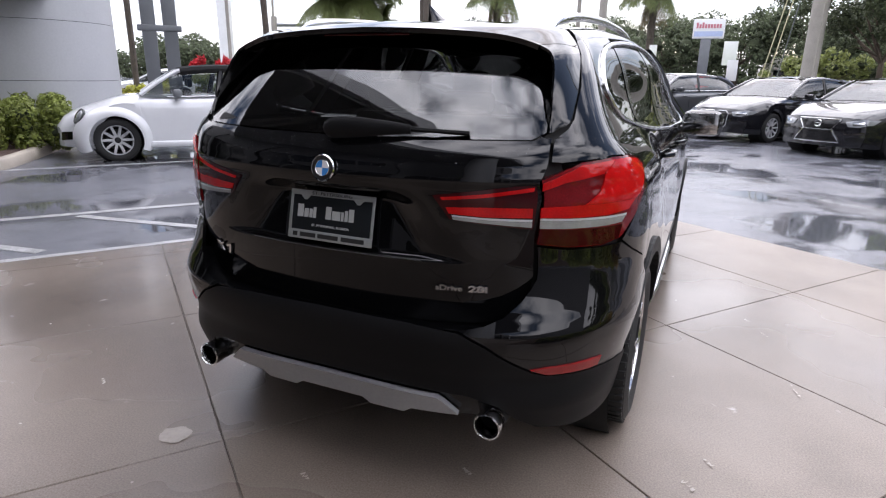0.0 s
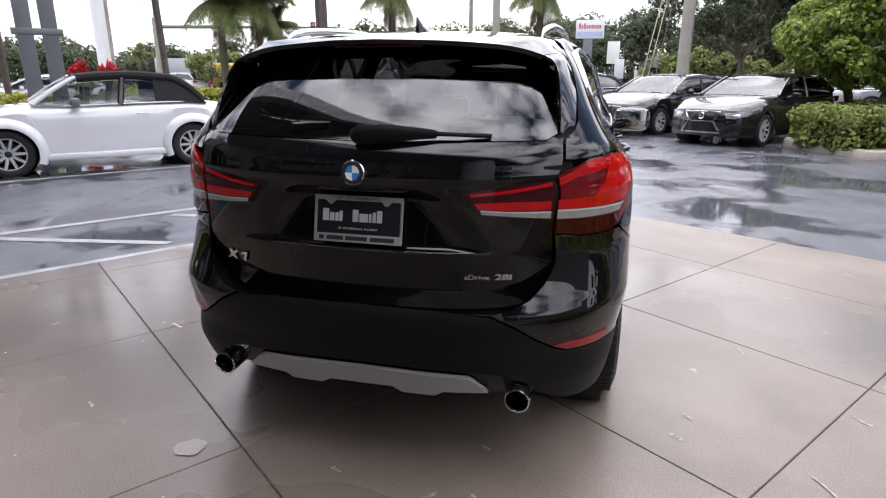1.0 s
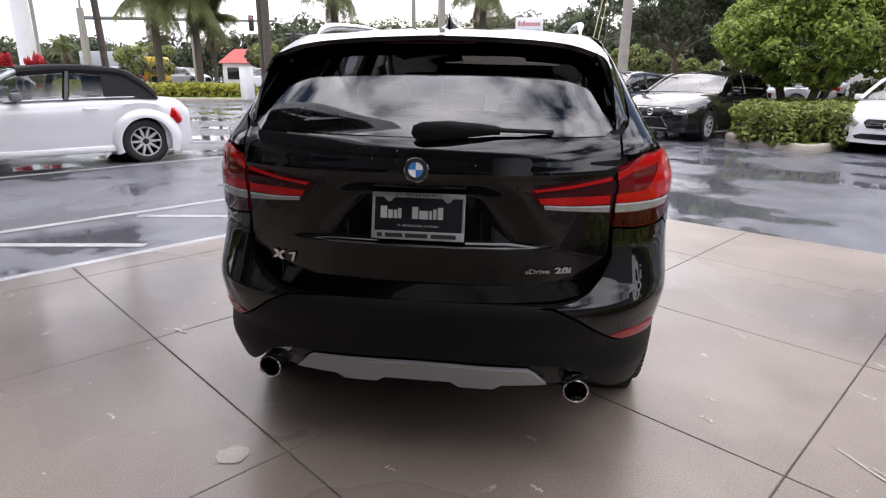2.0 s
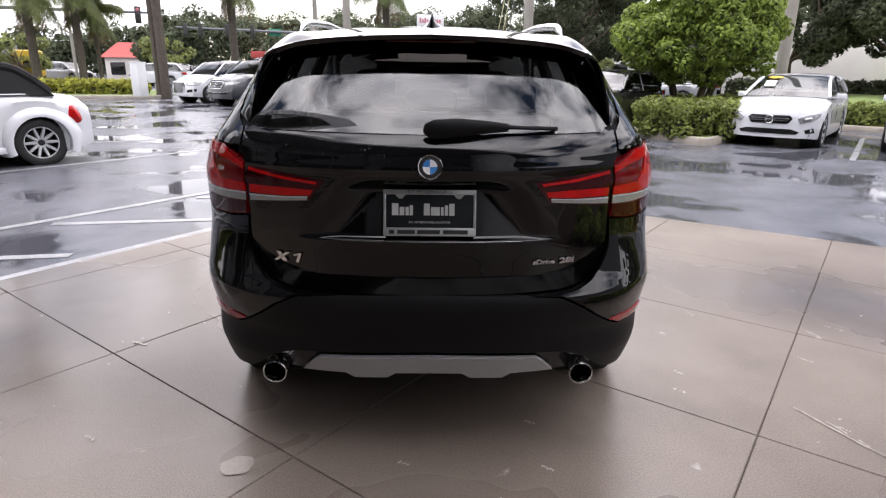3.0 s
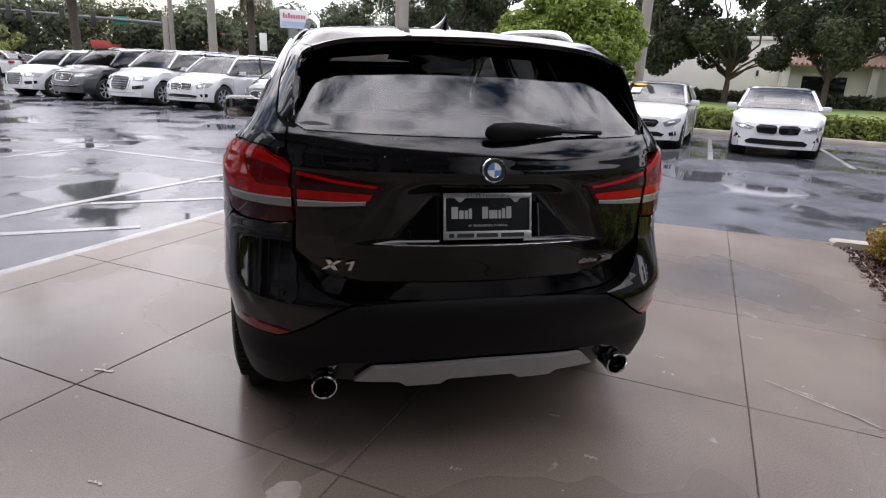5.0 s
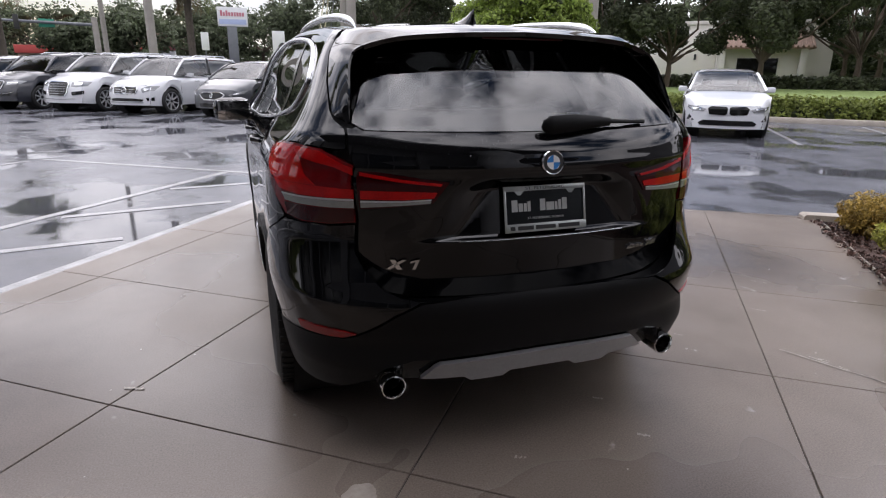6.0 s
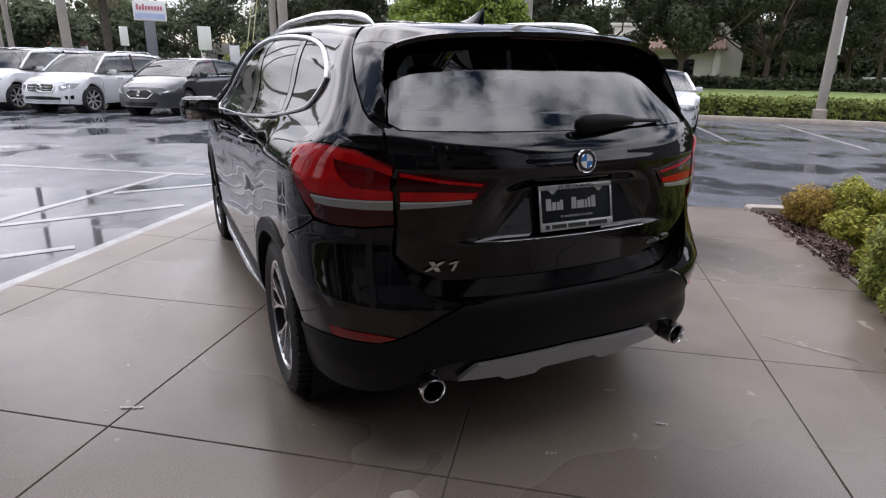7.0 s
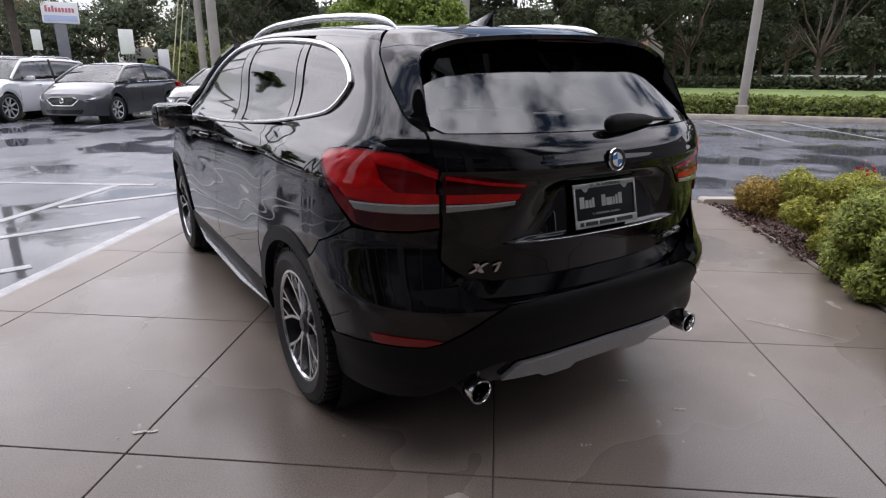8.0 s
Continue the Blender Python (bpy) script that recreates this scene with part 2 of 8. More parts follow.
M["white_enamel"] = material("white_enamel", (0.78, 0.78, 0.78), 0.15, coat=1.0, vary=0.02)
M["clad"] = material("grey_cladding", (0.44, 0.45, 0.47), 0.42, vary=0.06, scale=0.7, fine=30)
M["dark_clad"] = material("dark_grey_cladding", (0.13, 0.13, 0.135), 0.5, vary=0.1, scale=0.7, fine=30)
M["soffit"] = material("soffit_panel", (0.17, 0.17, 0.17), 0.6, vary=0.06, scale=0.5)
M["stucco"] = material("cream_stucco", (0.74, 0.71, 0.66), 0.85, vary=0.12, scale=0.5, fine=20, bump=0.2)
M["tile_roof"] = material("clay_tiles", (0.24, 0.16, 0.12), 0.8, vary=0.4, scale=2, fine=16, bump=0.5)
M["red_band"] = material("red_fascia", (0.42, 0.06, 0.05), 0.6, vary=0.15, scale=0.6)
M["tan_wall"] = material("tan_wall", (0.38, 0.30, 0.23), 0.8, vary=0.15, scale=0.5)
M["pole"] = material("concrete_pole", (0.30, 0.28, 0.25), 0.8, vary=0.25, scale=2, fine=60, bump=0.3)
M["steel"] = material("grey_steel", (0.16, 0.17, 0.18), 0.5, metal=0.3, vary=0.2, scale=2)
M["guy_sleeve"] = material("pale_yellow_sleeve", (0.60, 0.56, 0.36), 0.5, vary=0.15)
M["dark_steel"] = material("dark_steel", (0.05, 0.055, 0.055), 0.5, metal=0.3, vary=0.2)
M["sign_white"] = material("white_sign", (0.72, 0.73, 0.73), 0.45, vary=0.06)
M["sign_red"] = material("red_sign_print", (0.50, 0.16, 0.20), 0.5)
M["sign_blue"] = material("blue_sign_print", (0.42, 0.50, 0.70), 0.5)
M["sign_green"] = material("green_street_sign", (0.02, 0.22, 0.14), 0.5)
M["bark"] = material("bark", (0.10, 0.075, 0.055), 0.9, vary=0.45, scale=5, fine=45, bump=1.0)
M["palm_bark"] = material("palm_bark", (0.085, 0.070, 0.056), 0.9, vary=0.45, scale=7, fine=40, bump=1.0)
M["signal_yellow"] = material("dark_signal_housing", (0.03, 0.03, 0.028), 0.5)


def leaf(name, colour, spread=0.35, through=0.3):
    """Foliage: each leaf its own shade, with some light coming through."""
    m = material(name, colour, 0.5, vary=0.15, fine=40, spec=0.3)
    n, l, b = nodes_of(m)
    geo, hs = n.new("ShaderNodeNewGeometry"), n.new("ShaderNodeMapRange")
    hs.inputs["To Min"].default_value, hs.inputs["To Max"].default_value = 1 - spread, 1 + spread
    l.new(geo.outputs["Random Per Island"], hs.inputs["Value"])
    old = b.inputs["Base Color"].links[0].from_socket
    mu = n.new("ShaderNodeMixRGB")
    mu.blend_type, mu.inputs["Fac"].default_value = "MULTIPLY", 1
    l.new(old, mu.inputs["Color1"])
    l.new(hs.outputs["Result"], mu.inputs["Color2"])
    l.new(mu.outputs["Color"], b.inputs["Base Color"])
    tr, mx = n.new("ShaderNodeBsdfTranslucent"), n.new("ShaderNodeMixShader")
    l.new(mu.outputs["Color"], tr.inputs["Color"])
    mx.inputs["Fac"].default_value = through
    l.new(b.outputs["BSDF"], mx.inputs[1])
    l.new(tr.outputs["BSDF"], mx.inputs[2])
    l.new(mx.outputs["Shader"], n["Material Output"].inputs["Surface"])
    return m


M["leaf_bright"] = leaf("bright_green_leaves", (0.20, 0.27, 0.05), 0.6, 0.4)
M["leaf_hedge"] = leaf("hedge_leaves", (0.18, 0.215, 0.05), 0.45)
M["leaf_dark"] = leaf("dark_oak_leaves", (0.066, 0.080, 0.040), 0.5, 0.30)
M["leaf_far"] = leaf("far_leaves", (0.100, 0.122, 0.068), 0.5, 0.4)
M["leaf_yellow"] = leaf("yellow_green_leaves", (0.36, 0.36, 0.07), 0.55, 0.4)
M["leaf_street"] = leaf("street_tree_leaves", (0.22, 0.25, 0.08), 0.4)
M["leaf_gold"] = leaf("golden_leaves", (0.36, 0.25, 0.06), 0.55)
M["leaf_shrub"] = leaf("shrub_leaves", (0.30, 0.34, 0.085), 0.65, 0.35)
M["litter"] = leaf("bark_chips", (0.10, 0.058, 0.046), 0.8, 0.0)
M["leaf_palm"] = leaf("palm_leaves", (0.16, 0.19, 0.07), 0.4)
M["leaf_dry"] = leaf("dry_palm_leaves", (0.19, 0.14, 0.075), 0.4)
M["petal"] = leaf("red_petals", (0.45, 0.03, 0.04), 0.3)
# near-black green: the shade deep inside foliage, given as a colour
M["core"] = material("inner_foliage_shade", (0.035, 0.045, 0.02), 1.0, vary=0.4, scale=4)


# ---- building helpers ----
class Geo:
    """Collects the vertices and faces of one mesh."""

    def __init__(self):
        self.v, self.f = [], []

    def add(self, verts, faces):
        k = len(self.v)
        self.v += [tuple(p) for p in verts]
        self.f += [tuple(i + k for i in q) for q in faces]
        return self

    def box(self, x0, y0, z0, x1, y1, z1, ch=0.0, m=None):
        """A box with chamfered edges."""
        lo, hi = Vector((min(x0, x1), min(y0, y1), min(z0, z1))), Vector((max(x0, x1), max(y0, y1), max(z0, z1)))
        c, h = (lo + hi) / 2, (hi - lo) / 2
        if ch <= 0:
            vs = [Vector((c.x + sx * h.x, c.y + sy * h.y, c.z + sz * h.z)) for sx in (-1, 1) for sy in (-1, 1) for sz in (-1, 1)]
            fs = [(0, 1, 3, 2), (4, 6, 7, 5), (0, 4, 5, 1), (2, 3, 7, 6), (0, 2, 6, 4), (1, 5, 7, 3)]
        else:
            ch = min(ch, h.x * 0.9, h.y * 0.9, h.z * 0.9)
            bm = bmesh.new()
            bmesh.ops.create_cube(bm, size=1)
            for q in bm.verts:
                q.co = Vector((c.x + q.co.x * 2 * h.x, c.y + q.co.y * 2 * h.y, c.z + q.co.z * 2 * h.z))
            bmesh.ops.bevel(bm, geom=list(bm.edges), offset=ch, segments=2, profile=0.5, affect="EDGES")
            bm.verts.index_update()
            vs, fs = [q.co.copy() for q in bm.verts], [tuple(q.index for q in f.verts) for f in bm.faces]
            bm.free()
        if m is not None:
            vs = [m @ q for q in vs]
        return self.add(vs, fs)

    def tube(self, path, radius, sides=8, cap=True, flat=1.0):
        """A tube along points; radius a number or one for each point."""
        path = [Vector(p) for p in path]
        n = len(path)
        rs = radius if isinstance(radius, (list, tuple)) else [radius] * n
        rings = []
        side = None
        for i, p in enumerate(path):
            d = (path[min(i + 1, n - 1)] - path[max(i - 1, 0)]).normalized()
            if side is None:
                side = d.cross(Vector((0, 0, 1)) if abs(d.z) < 0.9 else Vector((1, 0, 0))).normalized()
            side = (side - d * side.dot(d)).normalized()
            up = side.cross(d)
            rings.append([p + rs[i] * (math.cos(a) * side + flat * math.sin(a) * up) for a in (2 * math.pi * k / sides for k in range(sides))])
        vs = [q for r in rings for q in r]
        fs = [(i * sides + k, i * sides + (k + 1) % sides, (i + 1) * sides + (k + 1) % sides, (i + 1) * sides + k) for i in range(n - 1) for k in range(sides)]
        if cap:
            fs += [tuple(range(sides))[::-1], tuple((n - 1) * sides + k for k in range(sides))]
        return self.add(vs, fs)

    def lathe(self, prof, m, sides=32, close=False):
        """A profile of (radius, along) turned round the x axis, placed by m."""
        vs = [m @ Vector((a, r * math.cos(t), r * math.sin(t))) for r, a in prof for t in (2 * math.pi * k / sides for k in range(sides))]
        n = len(prof)
        fs = [(i * sides + k, (i + 1) * sides + k, (i + 1) * sides + (k + 1) % sides, i * sides + (k + 1) % sides) for i in range(n - 1) for k in range(sides)]
        if close:
            fs += [tuple(range(sides))[::-1], tuple((n - 1) * sides + k for k in range(sides))]
        return self.add(vs, fs)

    def prism(self, poly, z0, z1, ch=0.0):
        """An upright prism over a plan outline, its top edge chamfered."""
        n = len(poly)
        if sum(poly[i][0] * poly[(i + 1) % n][1] - poly[(i + 1) % n][0] * poly[i][1] for i in range(n)) < 0:
            poly = poly[::-1]
        cx, cy = sum(p[0] for p in poly) / n, sum(p[1] for p in poly) / n
        levels = [(z0, 0.0), (z1 - ch, 0.0), (z1, ch)] if ch else [(z0, 0.0), (z1, 0.0)]
        vs = []
        for z, ins in levels:
            for x, y in poly:
                d = math.hypot(cx - x, cy - y) or 1
                vs.append((x + (cx - x) / d * ins * 1.3, y + (cy - y) / d * ins * 1.3, z))
        k = len(levels)
        fs = [(j * n + i, j * n + (i + 1) % n, (j + 1) * n + (i + 1) % n, (j + 1) * n + i) for j in range(k - 1) for i in range(n)]
        fs += [tuple((k - 1) * n + i for i in range(n)), tuple(range(n))[::-1]]
        return self.add(vs, fs)

    def mesh(self, name, smooth=True, angle=35):
        me = bpy.data.meshes.new(name)
        me.from_pydata(self.v, [], self.f)
        me.update()
        if smooth:
            me.polygons.foreach_set("use_smooth", [True] * len(me.polygons))
            me.set_sharp_from_angle(angle=radians(angle))
        return me


RECOLOURED = {}


def part(name, geo, mat, parent=None, label="", smooth=True, angle=35, at=None):
    """One mesh object, under its thing or part."""
    me = geo.mesh(name, smooth, angle) if isinstance(geo, Geo) else geo
    look_mat = M[mat] if isinstance(mat, str) else mat
    if len(me.materials) and me.materials[0] != look_mat:
        key = (me.name, look_mat.name)
        if key not in RECOLOURED:
            RECOLOURED[key] = me.copy()
            RECOLOURED[key].materials[0] = look_mat
        me = RECOLOURED[key]
    elif not len(me.materials):
        me.materials.append(look_mat)
    ob = new(name, me)
    if parent is not None:
        ob.parent = parent
    if at is not None:
        ob.matrix_basis = at
    if label:
        tagged(ob, label)
    return ob


def thing(name, label, category, at=None, group="", kind=""):
    """An empty at a thing's base, which holds its parts."""
    ob = new(name)
    ob.empty_display_size = 0.1
    if at is not None:
        ob.matrix_basis = at
    return tagged(ob, label, category, group, kind)


def lettering(name, text, height, mat, parent, at, width=None, thick=0.001, label="", bold=0.0):
    """Raised letters from the built-in font, centred on their place."""
    cu = bpy.data.curves.new(name, "FONT")
    cu.body, cu.size, cu.extrude, cu.align_x, cu.align_y = text, height * 1.38, thick, "CENTER", "CENTER"
    cu.offset = bold
    tmp = bpy.data.objects.new(name, cu)
    me = bpy.data.meshes.new_from_object(tmp)
    bpy.data.objects.remove(tmp)
    bpy.data.curves.remove(cu)
    if width:
        xs = [q.co.x for q in me.vertices]
        k = width / (max(xs) - min(xs))
        for q in me.vertices:
            q.co.x *= k
    return part(name, me, mat, parent, label, at=at)


def clip(poly, a, b, c):
    """The part of a plan outline where a*x + b*y <= c."""
    out = []
    for i, p in enumerate(poly):
        q = poly[(i + 1) % len(poly)]
        dp, dq = a * p[0] + b * p[1] - c, a * q[0] + b * q[1] - c
        if dp <= 0:
            out.append(p)
        if (dp < 0) != (dq < 0) and abs(dp - dq) > 1e-12:
            t = dp / (dp - dq)
            out.append((p[0] + t * (q[0] - p[0]), p[1] + t * (q[1] - p[1])))
    return out


def tiled(poly, du, dv):
    """Cuts a flat outline along a grid: vertices and faces that keep the outline exactly."""
    us, vs = [p[0] for p in poly], [p[1] for p in poly]
    keys, verts, faces = {}, [], []
    for i in range(math.floor(min(us) / du), math.ceil(max(us) / du)):
        col = clip(clip(poly, -1, 0, -i * du), 1, 0, (i + 1) * du)
        if len(col) < 3:
            continue
        for j in range(math.floor(min(q[1] for q in col) / dv), math.ceil(max(q[1] for q in col) / dv)):
            cell = clip(clip(col, 0, -1, -j * dv), 0, 1, (j + 1) * dv)
            ids = []
            for q in cell:
                k = (round(q[0], 5), round(q[1], 5))
                if k not in keys:
                    keys[k] = len(verts)
                    verts.append(k)
                if keys[k] not in ids:
                    ids.append(keys[k])
            if len(ids) > 2:
                area = sum(verts[ids[t]][0] * verts[ids[(t + 1) % len(ids)]][1] - verts[ids[(t + 1) % len(ids)]][0] * verts[ids[t]][1] for t in range(len(ids)))
                if abs(area) > 1e-9:
                    faces.append(tuple(ids) if area > 0 else tuple(ids[::-1]))
    return verts, faces


def skin(name, poly, surface, mat, parent, du=0.03, dv=0.025, off=0.0, depth=0.012, flip=False, label=""):
    """A panel: an outline in the surface's own coordinates, laid on it with its true normals and a turned-in edge."""
    uv, faces = tiled(poly, du, dv)
    pos, nor = [], []
    e = 0.004
    for u, v in uv:
        p = Vector(surface(u, v))
        nrm = (Vector(surface(u + e, v)) - Vector(surface(u - e, v))).cross(Vector(surface(u, v + e)) - Vector(surface(u, v - e)))
        nrm.normalize()
        pos.append(p + off * nrm)
        nor.append(nrm)
    count = {}
    for f in faces:
        for i, a in enumerate(f):
            k = (a, f[(i + 1) % len(f)])
            count[k] = count.get(k, 0) + 1
    rim = [k for k in count if (k[1], k[0]) not in count]
    inner = {}
    verts = list(pos)
    for a, b in rim:
        for q in (a, b):
            if q not in inner:
                inner[q] = len(verts)
                verts.append(pos[q] - depth * nor[q])
    all_faces = list(faces) + [(b, a, inner[a], inner[b]) for a, b in rim]
    if flip:
        verts = [Vector((-q.x, q.y, q.z)) for q in verts]
        nor = [Vector((-q.x, q.y, q.z)) for q in nor]
        all_faces = [f[::-1] for f in all_faces]
    me = bpy.data.meshes.new(name)
    me.from_pydata(verts, [], all_faces)
    me.update()
    me.polygons.foreach_set("use_smooth", [True] * len(me.polygons))
    loops = []
    for k, pl in enumerate(me.polygons):
        for li in pl.loop_indices:
            vi = me.loops[li].vertex_index
            loops.append(nor[vi] if k < len(faces) else pl.normal.copy())
    me.normals_split_custom_set(loops)
    return part(name, me, mat, parent, label)


# ---- ground, apron, kerbs, the dealer's building ----
E1, E2 = Vector((0.6046, 0.7965)), Vector((-0.7965, 0.6046))
LOT = math.degrees(math.atan2(E1.y, E1.x))


def plan(a, b, base=(-0.506, 0.075)):
    """A place from steps along the lot's two directions."""
    return (base[0] + a * E1.x + b * E2.x, base[1] + a * E1.y + b * E2.y)


g = Geo()
ring = [1.0, 6, 14, 30, 60, 120, 250, 500, 1200, 3000]
g.add([(0, 5, -0.02)] + [(r * math.cos(a), 5 + r * math.sin(a), -0.02) for r in ring for a in (2 * math.pi * k / 48 for k in range(48))],
      [(0, 1 + k, 1 + (k + 1) % 48) for k in range(48)] + [(1 + i * 48 + k, 1 + (i + 1) * 48 + k, 1 + (i + 1) * 48 + (k + 1) % 48, 1 + i * 48 + (k + 1) % 48) for i in range(len(ring) - 1) for k in range(48)])
ground = tagged(part("ground", g, "asphalt"), "wet dark asphalt of the parking lot with shallow puddles", "asphalt", kind="structure")

APRON = [(-0.34, 5.63), (4.42, 2.60), (1.361, -1.342), (6.0, -4.86), (2.38, -10.83), (-6.9, -3.78)][::-1]
pavement = tagged(part("pavement", Geo().prism(APRON, -0.05, -0.007), "joint"), "damp brown-grey concrete apron scored into square slabs", "concrete apron", kind="structure")


def strip(name, a, b, wide, mat, label, category="road marking", z=-0.0195, thick=0.004, group="painted lines"):
    """A painted line on the ground."""
    a, b = Vector(a), Vector(b)
    d = (b - a).normalized()
    n = Vector((-d.y, d.x)) * wide / 2
    steps = max(2, int((b - a).length / 0.25))
    left, right = [], []
    for i in range(steps + 1):
        p = a + (b - a) * i / steps
        j = 0.006 * noise.noise(Vector((p.x * 3, p.y * 3, 1.0)))
        left.append(p + n * (1 + j / wide * 2))
        right.append(p - n * (1 - j / wide * 2))
    geo = Geo()
    k = steps + 1
    geo.add([(q.x, q.y, z) for q in left + right] + [(q.x, q.y, z + thick) for q in left + right],
            [(2 * k + i, 2 * k + i + 1, 3 * k + i + 1, 3 * k + i) for i in range(steps)] + [(i, i + 1, 2 * k + i + 1, 2 * k + i) for i in range(steps)] + [(k + i + 1, k + i, 3 * k + i, 3 * k + i + 1) for i in range(steps)])
    for f in range(len(geo.f)):
        geo.f[f] = geo.f[f][::-1] if f < steps else geo.f[f]
    return tagged(part(name, geo, mat), label, category, group, "structure")


LEFT = Vector((0.574, 0.819))
edge0 = Vector((-0.34, 5.63))
side = Vector((-0.819, 0.574))
strip("painted_line", edge0 + side * 0.06 + LEFT * 0.2, edge0 + side * 0.06 - LEFT * 11, 0.15, "line", "worn white line painted along the apron's edge")
strip("painted_line", (-6.6, -0.37), (-1.19, 7.02), 0.10, "line", "white border line of the hatched no-parking zone")
for a, b in (((-5.45, 1.10), (-3.62, 1.38)), ((-4.50, 2.31), (-2.80, 2.59)), ((-3.52, 3.53), (-1.98, 3.79)), ((-2.66, 4.77), (-1.12, 5.05)), ((-1.80, 5.96), (-0.30, 6.18))):
    strip("painted_line", a, b, 0.10, "line", "white hatching line of the no-parking zone")
strip("painted_line", (-0.78, 6.82), (-3.85, 8.98), 0.09, "line", "worn white line closing the hatched zone")
strip("painted_line", (-9.6, 1.35), (-4.02, 8.86), 0.10, "line", "white line bordering the parking row")
strip("painted_line", (-7.4, 9.25), (-5.5, 10.22), 0.09, "line", "worn white line on the asphalt")

# parking bays of the far row
for (x0, y0), (x1, y1) in (((7.33, 8.36), (10.3, 12.3)), ((9.7, 7.3), (12.7, 11.2)), ((11.34, 5.40), (14.92, 9.89)), ((13.55, 4.54), (16.6, 8.5)), ((15.8, 2.6), (18.8, 6.6)), ((1.2, 14.0), (4.2, 18.0)), ((-1.2, 15.9), (1.8, 19.9)), ((-3.6, 17.8), (-0.6, 21.8)), ((-5.8, 19.5), (-2.8, 23.5))):
    strip("painted_line", (x0, y0), (x1, y1), 0.10, "line", "white line between two parking bays")

# kerbed beds
def bed(name, outline, label, fill, kerb_h=0.13, wide=0.16, z0=-0.02):
    """A planting bed inside a concrete kerb."""
    n = len(outline)
    c = Vector((sum(p[0] for p in outline) / n, sum(p[1] for p in outline) / n))
    inner = []
    for i, p in enumerate(outline):
        a, b = Vector(outline[i - 1]), Vector(outline[(i + 1) % n])
        d = (b - a).normalized()
        nn = Vector((-d.y, d.x))
        if nn.dot(c - Vector(p)) < 0:
            nn = -nn
        inner.append(Vector(p) + nn * wide)
    rows = [(0.0, z0), (0.02, z0 + kerb_h - 0.025), (0.2, z0 + kerb_h), (0.85, z0 + kerb_h), (1.0, z0 + kerb_h - 0.02), (1.0, z0)]
    geo = Geo()
    vs = [((1 - t) * Vector(p) + t * q).to_3d() + Vector((0, 0, z)) for t, z in rows for p, q in zip(outline, inner)]
    geo.add(vs, [(j * n + i, j * n + (i + 1) % n, (j + 1) * n + (i + 1) % n, (j + 1) * n + i) for j in range(len(rows) - 1) for i in range(n)])
    bpy_ob = tagged(part(name, geo, "kerb", angle=50), label, "kerb", kind="structure")
    uv, fs = tiled([tuple(q) for q in inner], 0.35, 0.35)
    top = Geo().add([(x, y, max(z0 - 0.010, z0 + kerb_h - 0.02 + 0.05 * noise.noise(Vector((x * 1.5, y * 1.5, 3))))) for x, y in uv], fs)
    part("bed_filling", top, fill, bpy_ob)
    return bpy_ob


def rounded(points, r=0.6, seg=5):
    """A plan outline with rounded corners."""
    out = []
    n = len(points)
    for i, p in enumerate(points):
        p, a, b = Vector(p), Vector(points[i - 1]), Vector(points[(i + 1) % n])
        q0, q1 = p + (a - p).normalized() * r, p + (b - p).normalized() * r
        for k in range(seg + 1):
            t = k / seg
            out.append(tuple((1 - t) ** 2 * q0 + 2 * t * (1 - t) * p + t * t * q1))
    return out


BED_R = rounded([(4.425, 2.585), (8.9, -0.35), (6.1, -4.75), (1.385, -1.355)], 0.12)
bed("kerb_bed_right", BED_R, "thin edging round the mulched shrub bed beside the apron", "mulch", 0.016, 0.012, 0.0)
tagged(part("kerb_front", Geo().prism([(4.30, 2.66), (8.95, -0.33), (8.87, -0.46), (4.22, 2.53)], -0.05, 0.05, 0.02), "kerb"), "pale concrete kerb at the lot side of the shrub bed", "kerb", kind="structure")
BED_L = rounded([(-8.45, 4.35), (-7.75, 3.45), (-10.5, -0.4), (-20, 5.5), (-15.5, 12.5)], 0.5)
bed("kerb_bed_left", BED_L, "concrete kerb round the clipped hedge before the grey column", "mulch", 0.16)
ISLAND = rounded([(4.55, 12.35), (5.55, 10.1), (6.9, 11.55), (11.2, 17.3), (9.0, 19.2)], 0.5)
bed("kerb_island", ISLAND, "rounded kerb of the planted parking island", "grass", 0.16)
VERGE = rounded([(9.3, 15.6), (13.2, 12.3), (16.4, 9.3), (19.2, 6.2), (24.5, -1.0), (40, 8), (24, 32)], 0.5)
bed("kerb_verge", VERGE, "kerb and lawn strip behind the parking bays", "grass", 0.15)
ISLE_P = rounded([(-12.2, 26.2), (-20.5, 24.0), (-33, 33), (-26, 38), (-15, 32.2)], 1.0)
bed("kerb_palms", ISLE_P, "kerbed island of low plants under the palms", "grass", 0.15)

# lawn and road beyond
tagged(part("lawn_far", Geo().prism([(24, 32), (45, 8), (95, 50), (70, 95)], -0.04, 0.05), "grass"), "mown lawn beyond the parking lot", "lawn", kind="structure")
tagged(part("lawn_verge", Geo().prism([(-9, 31), (8, 24), (11, 27), (-5, 34.5)], -0.04, 0.06), "grass"), "strip of grass behind the parked row", "lawn", kind="structure")

